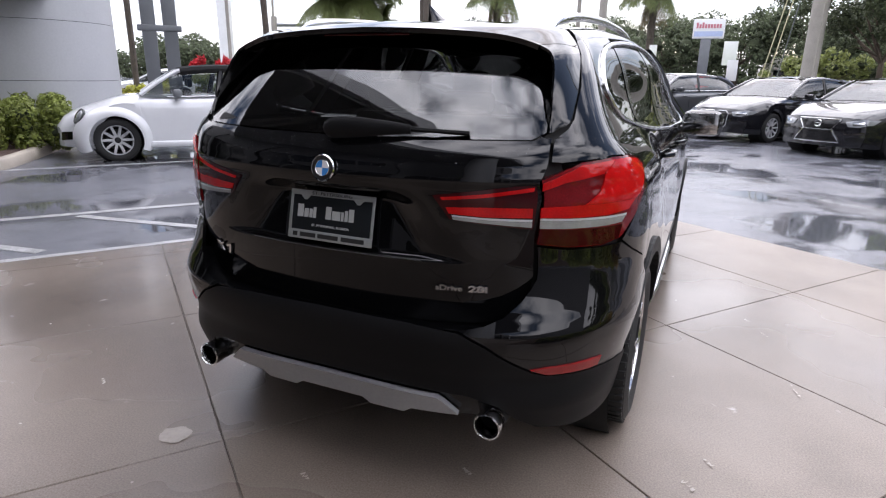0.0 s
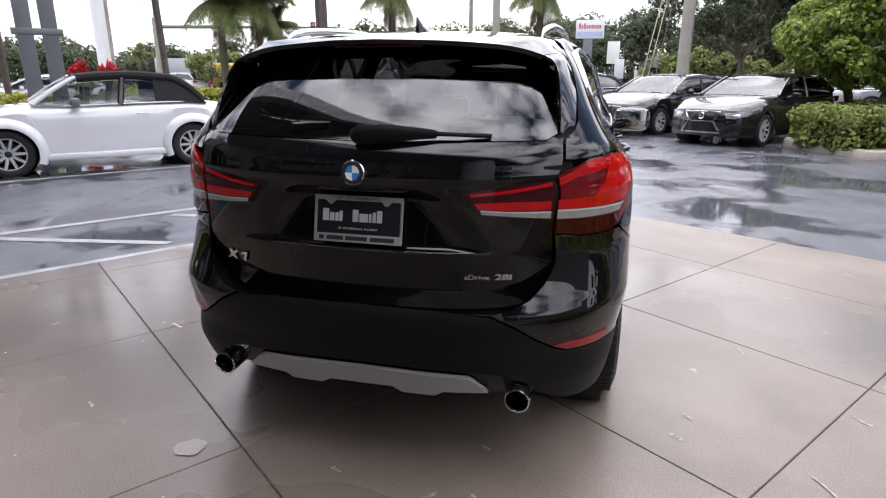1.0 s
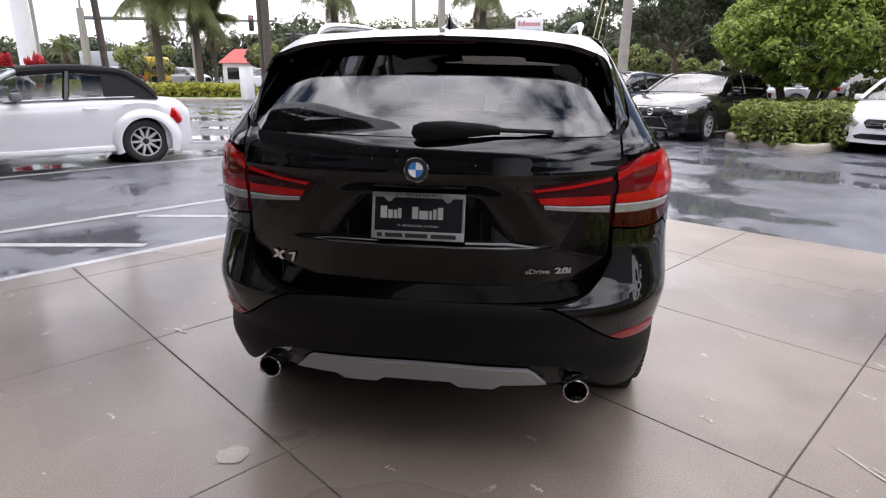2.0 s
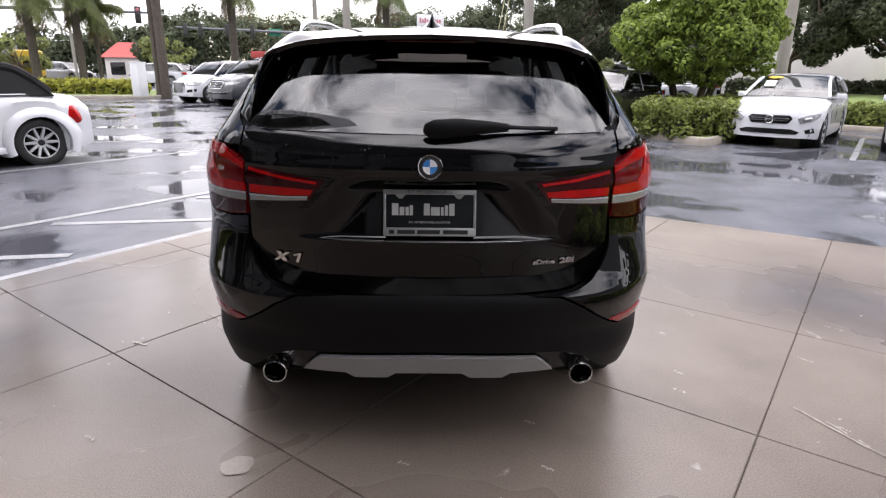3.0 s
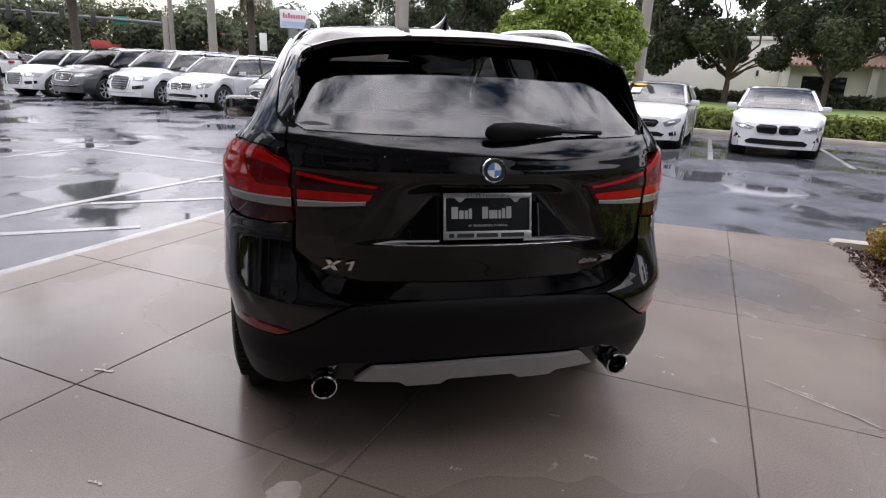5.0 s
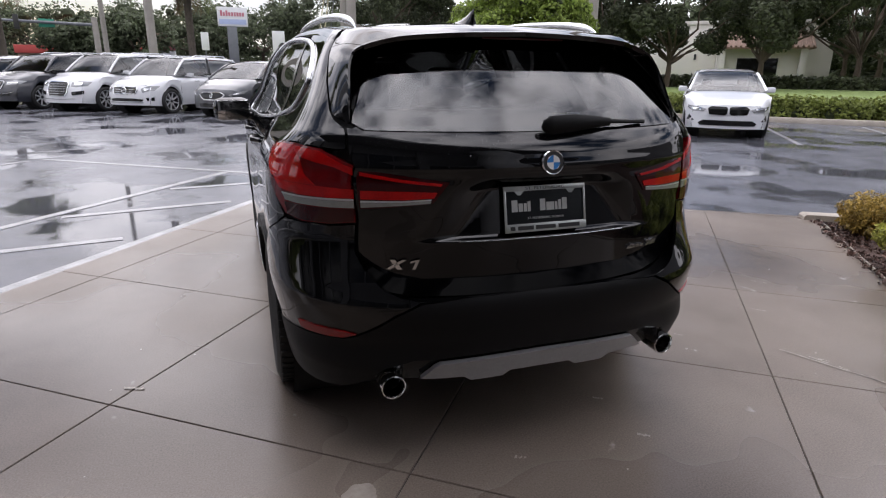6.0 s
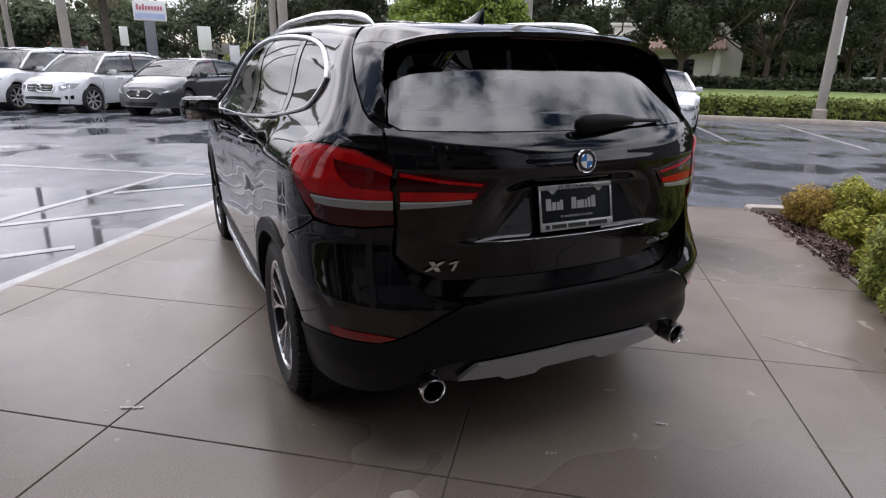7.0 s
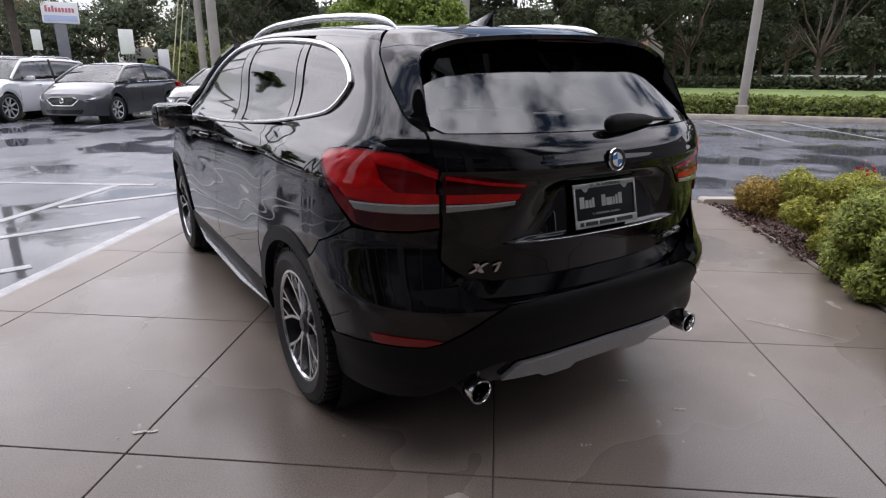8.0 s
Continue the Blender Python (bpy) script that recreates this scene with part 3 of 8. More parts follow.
NEAR_L = [(10.6, 17.6), (14.2, 13.9), (17.5, 10.7), (20.3, 7.6), (24.9, 1.4)]
FAR_L = [(17.5, 33.5), (22.5, 28.6), (27.5, 23.2), (32.6, 17.9), (39.0, 8.4)]
bank = Geo()
nu, nv = 16, 12
for i in range(nu + 1):
    s4 = i / nu * 4
    k = min(3, int(s4))
    a, b = Vector(NEAR_L[k]).lerp(Vector(NEAR_L[k + 1]), s4 - k), Vector(FAR_L[k]).lerp(Vector(FAR_L[k + 1]), s4 - k)
    for j in range(nv + 1):
        v = j / nv
        q = a.lerp(b, v)
        bank.v.append((q.x, q.y, 0.10 + 0.42 * (v * 2.4) ** 2 * (3 - 2 * v * 2.4) if v * 2.4 < 1 else 0.52 + 0.02 * noise.noise(Vector((q.x, q.y, 0)))))
bank.f = [(i * (nv + 1) + j, i * (nv + 1) + j + 1, (i + 1) * (nv + 1) + j + 1, (i + 1) * (nv + 1) + j)[::-1] for i in range(nu) for j in range(nv)]
tagged(part("lawn_bank", bank, "grass"), "bright mown lawn rising behind the clipped hedge", "lawn", kind="structure")

# the dealer's canopy, columns and showroom behind the walk
CE, CN = Vector((-0.7965, 0.6046)), Vector((-0.6046, -0.7965))
c0 = Vector((-2.85, -1.65))


def canopy_at(along, back):
    q = c0 + CE * along + CN * back
    return (q.x, q.y)


soffit = Geo().prism([canopy_at(7, 0), canopy_at(-14, 0), canopy_at(-14, 8), canopy_at(7, 8)], 7.6, 7.75)
tagged(part("ceiling_canopy", soffit, "soffit"), "grey soffit under the dealer's entrance canopy", "canopy", kind="structure")
fascia = Geo().prism([canopy_at(7.2, -0.15), canopy_at(-14.2, -0.15), canopy_at(-14.2, 8), canopy_at(7.2, 8)], 7.754, 8.7)
tagged(part("fascia_canopy", fascia, "clad"), "pale metal fascia of the entrance canopy", "canopy", kind="structure")


def column(x, y, r):
    """A round column clad in curved metal panels with open joints."""
    t = thing("round_column", "round column clad in smooth grey metal panels", "column", pose(x, y, 0), kind="structure")
    prof = [(r + 0.05, -0.02), (r + 0.05, 0.18), (r, 0.2)]
    zs = [0.2, 1.14, 2.22, 3.32, 4.42, 5.5, 6.55, 7.6]
    part("plinth", Geo().lathe([(q[0], q[1]) for q in prof], Matrix.Rotation(radians(-90), 4, "Y"), 48), "kerb", t)
    for a, b in zip(zs, zs[1:]):
        for k in range(2):
            geo = Geo()
            n = 28
            t0, t1 = math.pi * k + 1.056, math.pi * (k + 1) + 1.044
            vs = [(rr * math.cos(t0 + (t1 - t0) * i / n), rr * math.sin(t0 + (t1 - t0) * i / n), z) for rr, z in ((r - 0.02, a + 0.005), (r, a + 0.005), (r, b - 0.005), (r - 0.02, b - 0.005)) for i in range(n + 1)]
            geo.add(vs, [(j * (n + 1) + i, j * (n + 1) + i + 1, (j + 1) * (n + 1) + i + 1, (j + 1) * (n + 1) + i) for j in range(3) for i in range(n)])
            part("cladding_panel", geo, "clad", t)
    part("core", Geo().lathe([(r - 0.03, 0.0), (r - 0.03, 7.6)], Matrix.Rotation(radians(-90), 4, "Y"), 32), "dark_steel", t)


column(-11.64, 6.69, 1.5)
tagged(part("beam_low", Geo().box(-4.0, -0.5, 2.58, 0.95, 0.5, 3.4, 0.03, m=pose(-10.45, 5.75, 0, 0, 0, -35)), "soffit"), "grey boxed beam projecting from the clad column", "beam", kind="structure")
cx, cy = canopy_at(-7.5, 1.3)
column(cx, cy, 1.05)

# showroom front
W0, WD = Vector((-6.9, -3.78)), Vector((0.7965, -0.6046))
WN = Vector((0.6046, 0.7965))


def wall_at(s, out=0.0):
    q = W0 + WD * s + WN * out
    return (q.x, q.y)


def wall_box(s0, s1, z0, z1, o0, o1):
    return Geo().prism([wall_at(s0, o0), wall_at(s1, o0), wall_at(s1, o1), wall_at(s0, o1)], z0, z1)


tagged(part("wall_showroom", wall_box(-14, 22, 4.3, 8.7, -0.3, 0.0), "dark_clad"), "dark grey metal band over the showroom windows", "wall", kind="structure")
tagged(part("wall_plinth", wall_box(-14, 22, -0.05, 0.35, -0.3, 0.0), "dark_clad"), "low dark sill wall under the showroom windows", "wall", kind="structure")
tagged(part("wall_inner", wall_box(-14, 22, 0.35, 4.3, -7.3, -7.0), "tan_wall"), "back wall of the showroom behind its windows", "wall", kind="structure")
tagged(part("ceiling_showroom", wall_box(-14, 22, 4.31, 4.4, -7.0, -0.31), "soffit"), "white ceiling inside the showroom", "ceiling", kind="structure")
tagged(part("floor_showroom", wall_box(-14, 22, -0.04, 0.02, -7.0, -0.31), "soffit"), "grey tiled floor inside the showroom", "floor", kind="structure")
# added wall out of view: keeps the bright horizon off the tailgate
blocker_a, blocker_d = Vector(wall_at(22)), WN * 20
tagged(part("wall_wing", Geo().prism([tuple(blocker_a), tuple(blocker_a + blocker_d), tuple(blocker_a + blocker_d + WD * 0.3), tuple(blocker_a + WD * 0.3)], -0.05, 6.6), "dark_clad"), "unseen plain dark grey wall, added to darken the tailgate's reflections", "wall", kind="structure")
win = thing("window_showroom", "tall dark showroom windows in slim metal frames", "window", kind="structure")
for k in range(18):
    s0 = -14 + 2 * k
    part("mullion", wall_box(s0 - 0.05, s0 + 0.05, 0.35, 4.3, -0.2, -0.02), "dark_clad", win)
    pane = part("pane", wall_box(s0 + 0.05, s0 + 1.95, 0.36, 4.29, -0.12, -0.10), "shop_glass", win)
    if k % 3 == 1:
        tagged(part("showroom_pier", wall_box(s0 - 0.35, s0 + 0.35, 0.0, 7.55, 0.02, 0.35), "dark_clad"), "dark grey clad pier between showroom windows", "pier", "showroom piers", "structure")


# ---- the black compact SUV: its skin ----
def curve(pts):
    """A smooth curve through (x, y) points, straight beyond the ends."""
    xs, ys = [p[0] for p in pts], [p[1] for p in pts]
    n = len(xs)
    d = [(ys[i + 1] - ys[i]) / (xs[i + 1] - xs[i]) for i in range(n - 1)]
    m = [d[0]] + [0.0 if d[i - 1] * d[i] <= 0 else 2 * d[i - 1] * d[i] / (d[i - 1] + d[i]) for i in range(1, n - 1)] + [d[-1]]

    def f(x):
        if x <= xs[0]:
            return ys[0] + m[0] * (x - xs[0])
        if x >= xs[-1]:
            return ys[-1] + m[-1] * (x - xs[-1])
        i = max(k for k in range(n - 1) if xs[k] <= x)
        h = xs[i + 1] - xs[i]
        t = (x - xs[i]) / h
        return ys[i] * (1 + 2 * t) * (1 - t) ** 2 + h * m[i] * t * (1 - t) ** 2 + ys[i + 1] * t * t * (3 - 2 * t) - h * m[i + 1] * t * t * (1 - t)
    return f


def ease(a, b, x):
    t = min(1.0, max(0.0, (x - a) / (b - a)))
    return t * t * (3 - 2 * t)


REAR = curve([(0.2, 0.30), (0.4, 0.20), (0.55, 0.14), (0.66, 0.122), (0.74, 0.112), (0.80, 0.104), (0.86, 0.099), (0.95, 0.097), (1.03, 0.098), (1.08, 0.100), (1.12, 0.106), (1.15, 0.120), (1.18, 0.145), (1.20, 0.165), (1.25, 0.206), (1.30, 0.250), (1.36, 0.306), (1.42, 0.366), (1.48, 0.430), (1.56, 0.520)])
WIDE = curve([(0.2, 0.808), (0.30, 0.840), (0.36, 0.851), (0.45, 0.868), (0.55, 0.885), (0.65, 0.900), (0.75, 0.908), (0.85, 0.910), (0.95, 0.907), (1.03, 0.901), (1.08, 0.881), (1.12, 0.855), (1.16, 0.821), (1.20, 0.788), (1.30, 0.731), (1.40, 0.685), (1.48, 0.641), (1.54, 0.595)])
TUCK = curve([(0.2, 0.034), (0.30, 0.038), (0.36, 0.042), (0.45, 0.037), (0.55, 0.026), (0.65, 0.015), (0.75, 0.005), (0.82, 0.0), (1.0, 0.0), (1.6, 0.0)])
DEEP = curve([(0.2, 0.64), (0.66, 0.64), (0.9, 0.64), (1.05, 0.62), (1.12, 0.53), (1.2, 0.38), (1.3, 0.35), (1.5, 0.35)])
FLARE = curve([(0.2, 1.0), (0.95, 1.0), (1.03, 0.98), (1.08, 0.85), (1.12, 0.66), (1.16, 0.43), (1.2, 0.22), (1.28, 0.04), (1.32, 0.0), (1.6, 0.0)])
NOSE = curve([(0.2, 4.36), (0.35, 4.46), (0.5, 4.50), (0.65, 4.49), (0.75, 4.46), (0.85, 4.40), (0.95, 4.28), (1.05, 4.1)])
SHIELD = curve([(0.95, 3.98), (1.05, 3.80), (1.2, 3.53), (1.35, 3.24), (1.45, 3.02), (1.55, 2.74)])
PROUD = curve([(0.2, 0.13), (0.33, 0.118), (0.42, 0.105), (0.52, 0.095), (0.60, 0.092), (0.64, 0.084), (0.67, 0.066), (0.71, 0.042), (0.77, 0.020), (0.84, 0.005), (0.92, 0.0), (1.2, 0.0)])
BOX = 2.5
HUB_R, HUB_F, HUB_Z = 0.970, 3.655, 0.335


def flank(y, z):
    """Half the width at a place of the flank."""
    k = FLARE(z)
    door = ease(1.35, 1.8, y) * (1 - ease(2.7, 3.2, y))
    return WIDE(z) + TUCK(z) * ease(0.78, 1.25, y) - 0.026 * ease(1.0, 1.5, y) * (1 - ease(3.0, 3.4, y)) * ease(0.74, 1.06, z) * (1 - ease(1.10, 1.22, z)) + 0.045 * ease(0.8, 2.2, y) * ease(1.15, 1.45, z) + 0.006 * k * ease(0.5, 1.15, y) * (1 - 6 * ease(3.6, 4.5, y)) - 0.016 * k * door * math.exp(-((z - 0.76) / 0.13) ** 2)


def body(s, z, upper=False, proud=0.0, box=BOX):
    """A point of the skin: s runs 0..1 from the tail's middle round the corner, 1..2 along the flank, 2..3 to the nose's middle."""
    sg, s = (-1, -s) if s < 0 else (1, s)
    d = DEEP(z)
    if s <= 1:
        a = s ** (box / 2) * math.pi / 2
        return sg * (WIDE(z) + proud * 0.2) * math.sin(a) ** (2 / box), REAR(z) - proud + (d + proud) * (1 - max(0.0, math.cos(a)) ** (2 / box)), z
    yf, df = (SHIELD(z), 0.30) if upper else (NOSE(z), 0.75)
    ya, yb = REAR(z) + d, yf - df
    if s <= 2:
        y = ya + (s - 1) * (yb - ya)
        return sg * (flank(y, z) + proud * 0.2 * (1 - ease(0.65, 1.0, y))), y, z
    a = (3 - s) * math.pi / 2
    return sg * flank(yb, z) * math.sin(a), yf - df * (1 - math.cos(a)), z


def greenhouse(s, z):
    return body(s, z, True)


def square(z):
    """The bumper's corners are squarer than the body's."""
    return BOX + 0.5 * (1 - ease(0.62, 0.86, z)) + 0.7 * (1 - ease(0.38, 0.50, z))


def bumper(s, z):
    return body(s, z, False, PROUD(z), square(z))


def at_x(x, z, box=BOX, proud=0.0):
    """s where the tail is x from its middle."""
    q = min(1.0, abs(x) / (WIDE(z) + 0.2 * proud))
    return math.copysign((math.asin(q ** (box / 2)) * 2 / math.pi) ** (2 / box), x)


def at_y(y, z, upper=False, box=BOX, proud=0.0):
    """s where the corner or the flank is at y."""
    y0, d = REAR(z) - proud, DEEP(z) + proud
    if y < y0 + d:
        return (math.acos(max(0.0, min(1.0, 1 - (y - y0) / d)) ** (box / 2)) * 2 / math.pi) ** (2 / box)
    yf, df = (SHIELD(z), 0.30) if upper else (NOSE(z), 0.75)
    return 1 + (y - y0 - d) / (yf - df - y0 - d)


def X(*pts):
    return [(at_x(x, z), z) for x, z in pts]


def Y(*pts, upper=False):
    return [(at_y(y, z, upper), z) for y, z in pts]


def XB(*pts):
    return [(at_x(x, z, square(z), PROUD(z)), z) for x, z in pts]


def YB(*pts):
    return [(at_y(y, z, False, square(z), PROUD(z)), z) for y, z in pts]


def arch(hub, r, a0, a1, n=14):
    """Points of a wheel arch, from angle a0 to a1 (degrees, from ahead over the top)."""
    return [(hub + r * math.cos(radians(a0 + (a1 - a0) * k / n)), HUB_Z + r * math.sin(radians(a0 + (a1 - a0) * k / n))) for k in range(n + 1)]


def dent(s, z):
    """The tailgate's skin with its hollow for the number plate."""
    x, y, z = body(s, z)
    ax = abs(x)
    wide = 0.265 + max(0.0, 1.03 - z) * 0.80
    across = 1 - ease(wide - 0.11, wide + 0.07, ax)
    deep = 0.058 - max(0.0, 1.02 - z) * 0.20
    down = (1 - ease(1.000, 1.056, z)) * ease(0.838, 0.850, z)
    fold = 0.006 * math.exp(-((z - 1.085) / 0.02) ** 2)
    return x, y + deep * across * down - fold, z


car = thing("suv", "glossy black compact SUV, wet with rain drops, parked on the apron", "car")


def both(name, poly, surface, mat, label="", parent=None, **kw):
    """The same panel on either flank."""
    return [skin(name, poly, surface, mat, parent or car, label=label, flip=f, **kw) for f in (False, True)]


# dark inner shell behind the panel gaps
R_IN = 0.395
SHELL = Y((0.42, 0.26)) + Y(*arch(HUB_R, R_IN, 192, -12)[::1]) + Y((HUB_R + 0.42, 0.26), (HUB_F - 0.42, 0.26)) + Y(*arch(HUB_F, R_IN, 192, -12)) + [(2.55, 0.26), (3.0, 0.26), (3.0, 0.72), (2.4, 0.80), (2.0, 0.93)] + Y((2.9, 1.06), (1.4, 1.10)) + [(0.9, 1.10), (0.70, 1.10), (0.70, 0.60), (0.0, 0.60), (0.0, 0.26)]
both("inner_shell", SHELL, body, "under", off=-0.022, depth=0.002, du=0.06, dv=0.05)

# tail: gate, lamps, glass
gate = skin("tailgate", X((-0.610, 1.197), (-0.650, 1.205), (-0.655, 1.140), (-0.640, 1.085), (-0.634, 0.93), (-0.637, 0.80), (-0.628, 0.74), (-0.60, 0.69), (-0.55, 0.657), (-0.48, 0.642), (-0.30, 0.636), (0.0, 0.634), (0.30, 0.636), (0.48, 0.642), (0.55, 0.657), (0.60, 0.69), (0.628, 0.74), (0.637, 0.80), (0.634, 0.93), (0.640, 1.085), (0.655, 1.140), (0.650, 1.205), (0.610, 1.197), (0.30, 1.192), (0.0, 1.190), (-0.30, 1.192))[::-1], dent, "black_paint", car, du=0.014, dv=0.0085, label="glossy black tailgate with a hollow for the plate")
skin("gate_backing", X((-0.66, 0.60), (0.66, 0.60), (0.68, 0.9), (0.68, 1.18), (-0.68, 1.18), (-0.68, 0.9)), dent, "under", car, du=0.04, dv=0.03, off=-0.03, depth=0.002)
GLASS = X((-0.600, 1.203), (0.0, 1.196), (0.600, 1.203), (0.632, 1.222), (0.628, 1.27), (0.620, 1.33), (0.607, 1.42), (0.53, 1.492), (0.30, 1.515), (0.0, 1.522), (-0.30, 1.515), (-0.53, 1.492), (-0.604, 1.42), (-0.615, 1.33), (-0.624, 1.27), (-0.632, 1.222))
rear_window = skin("rear_window", GLASS, body, "rear_glass", car, du=0.03, dv=0.02, off=-0.006, depth=0.004, label="dark tinted rear window speckled with rain")
both("window_border", X((0.600, 1.215), (0.630, 1.226), (0.622, 1.27), (0.613, 1.33), (0.602, 1.42), (0.53, 1.488), (0.30, 1.511), (0.0, 1.518), (0.0, 1.470), (0.30, 1.462), (0.50, 1.440), (0.55, 1.39), (0.580, 1.30)), body, "under", "black printed border of the rear window", rear_window, off=-0.014, depth=0.002, du=0.03, dv=0.02)
tagged(skin("window_seal", X((-0.64, 1.10), (0.64, 1.10), (0.645, 1.205), (0.62, 1.216), (0.59, 1.206), (0.0, 1.200), (-0.59, 1.206), (-0.62, 1.216), (-0.645, 1.205)), body, "gloss_black", car, du=0.03, dv=0.02, off=-0.012, depth=0.004))
FIN_OUT = curve([(1.18, 0.245), (1.192, 0.264), (1.215, 0.314), (1.255, 0.374), (1.294, 0.422), (1.345, 0.493), (1.405, 0.567), (1.445, 0.622), (1.49, 0.664)])

LAMP_OUT = X((0.643, 0.905), (0.72, 0.893)) + Y((0.36, 0.89), (0.43, 0.905), (0.50, 0.965), (0.58, 1.045), (0.645, 1.105), (0.62, 1.125), (0.52, 1.142), (0.42, 1.146)) + X((0.735, 1.138), (0.70, 1.118), (0.643, 1.090))
LAMP_FOOT = X((0.646, 0.909), (0.72, 0.897)) + Y((0.36, 0.894), (0.418, 0.906), (0.430, 0.946), (0.36, 0.945)) + X((0.72, 0.946), (0.646, 0.950))
LAMP_IN = X((0.352, 1.040), (0.405, 0.972), (0.50, 0.962), (0.629, 0.950), (0.629, 1.083), (0.50, 1.062))
outer = both("tail_lamp", LAMP_OUT, body, "mid_lens", "L-shaped red tail lamp wrapping the corner", du=0.02, dv=0.015, off=0.004, depth=0.03)
inner = both("gate_lamp", LAMP_IN, body, "dark_lens", "red lamp section set into the tailgate", du=0.02, dv=0.015, off=0.004, depth=0.02)
for k in (0, 1):
    fl = bool(k)
    skin("lamp_foot", LAMP_FOOT, body, "dark_lens", outer[k], du=0.02, dv=0.012, off=0.007, depth=0.004, flip=fl, label="dark red foot of the lamp")
    for poly in (X((0.646, 0.985), (0.72, 0.982)) + Y((0.37, 0.982), (0.455, 0.990), (0.49, 1.018)) + X((0.755, 1.018), (0.646, 1.014)),
                 X((0.757, 1.019)) + Y((0.49, 1.019), (0.52, 1.03), (0.62, 1.105), (0.60, 1.122), (0.50, 1.136), (0.42, 1.138)) + X((0.792, 1.104), (0.785, 1.05)),
                 X((0.646, 1.060), (0.70, 1.084), (0.79, 1.104)) + Y((0.42, 1.139)) + X((0.735, 1.130), (0.700, 1.108), (0.646, 1.082))):
        skin("red_band", poly, body, "red_lens", outer[k], du=0.02, dv=0.012, off=0.0075, depth=0.004, flip=fl, label="bright red light guide")
    skin("clear_strip", X((0.646, 0.953), (0.72, 0.950)) + Y((0.37, 0.950), (0.425, 0.953), (0.440, 0.971), (0.36, 0.971)) + X((0.72, 0.973), (0.646, 0.976)), body, "clear_lens", outer[k], du=0.02, dv=0.012, off=0.007, depth=0.004, flip=fl, label="clear reversing-light strip")
    skin("red_band", X((0.376, 1.036), (0.50, 1.050), (0.626, 1.072), (0.626, 1.060), (0.50, 1.040), (0.382, 1.028))[::-1], body, "red_lens", inner[k], du=0.02, dv=0.01, off=0.0065, depth=0.004, flip=fl, label="thin red light line")
    skin("red_band", X((0.402, 0.990), (0.50, 0.984), (0.626, 0.984), (0.626, 1.012), (0.50, 1.012), (0.392, 1.008)), body, "red_lens", inner[k], du=0.02, dv=0.01, off=0.0065, depth=0.004, flip=fl, label="broad red light band")
    skin("clear_strip", X((0.414, 0.973), (0.50, 0.966), (0.626, 0.956), (0.626, 0.972), (0.50, 0.975), (0.412, 0.981)), body, "clear_lens", inner[k], du=0.02, dv=0.01, off=0.007, depth=0.004, flip=fl, label="clear reversing-light strip")
    skin("strip_edge", X((0.646, 0.977), (0.72, 0.974)) + Y((0.36, 0.972), (0.440, 0.972), (0.445, 0.978), (0.36, 0.978)) + X((0.72, 0.980), (0.646, 0.983)), body, "strip_edge", outer[k], du=0.02, dv=0.012, off=0.008, depth=0.004, flip=fl, label="bright line over the clear strip")
    skin("strip_edge", X((0.412, 0.982), (0.50, 0.976), (0.626, 0.973), (0.626, 0.979), (0.50, 0.981), (0.411, 0.986)), body, "strip_edge", inner[k], du=0.02, dv=0.012, off=0.008, depth=0.004, flip=fl, label="bright line over the clear strip")

# rear bumper: painted corners over grey plastic
B_TOP = XB((0.0, 0.662), (0.30, 0.658), (0.46, 0.645), (0.54, 0.605), (0.60, 0.560), (0.66, 0.520), (0.70, 0.500))
PLASTIC = [(-s, z) for s, z in B_TOP[::-1]] + B_TOP[1:] + YB((0.36, 0.487), (0.50, 0.472), (0.605, 0.455), (0.60, 0.36), (0.60, 0.27)) + XB((0.76, 0.285), (0.68, 0.305), (0.625, 0.345), (0.575, 0.395), (0.48, 0.425), (0.0, 0.432), (-0.48, 0.425), (-0.575, 0.395), (-0.625, 0.345), (-0.68, 0.305), (-0.76, 0.285)) + [(-s, z) for s, z in YB((0.60, 0.27), (0.60, 0.36), (0.605, 0.455), (0.50, 0.472), (0.36, 0.487))]
rear_bumper = skin("rear_bumper", PLASTIC[::-1], bumper, "trim", car, du=0.02, dv=0.014, depth=0.03, label="dark grey grained plastic rear bumper")
GATE_EDGE = curve([(0.0, 0.634), (0.30, 0.636), (0.48, 0.642), (0.55, 0.657), (0.60, 0.69), (0.63, 0.74)])
BUMP_EDGE = curve([(0.0, 0.662), (0.30, 0.660), (0.46, 0.656), (0.53, 0.668), (0.58, 0.693), (0.62, 0.735), (0.64, 0.77)])


def shelf(x, t):
    """The loading edge between the tailgate and the bumper."""
    za, zb = GATE_EDGE(abs(x)), BUMP_EDGE(abs(x))
    a, b = Vector(body(at_x(x, za), za)), Vector(bumper(at_x(x, zb, square(zb), PROUD(zb)), zb))
    return tuple(b.lerp(a + Vector((0, 0.02, -0.006)), t) + Vector((0, 0.004, -0.003)))


skin("bumper_step", [(-0.625, 0.0), (0.625, 0.0), (0.625, 1.0), (-0.625, 1.0)], shelf, "black_paint", rear_bumper, du=0.03, dv=0.25, depth=0.004, label="gloss black loading edge")
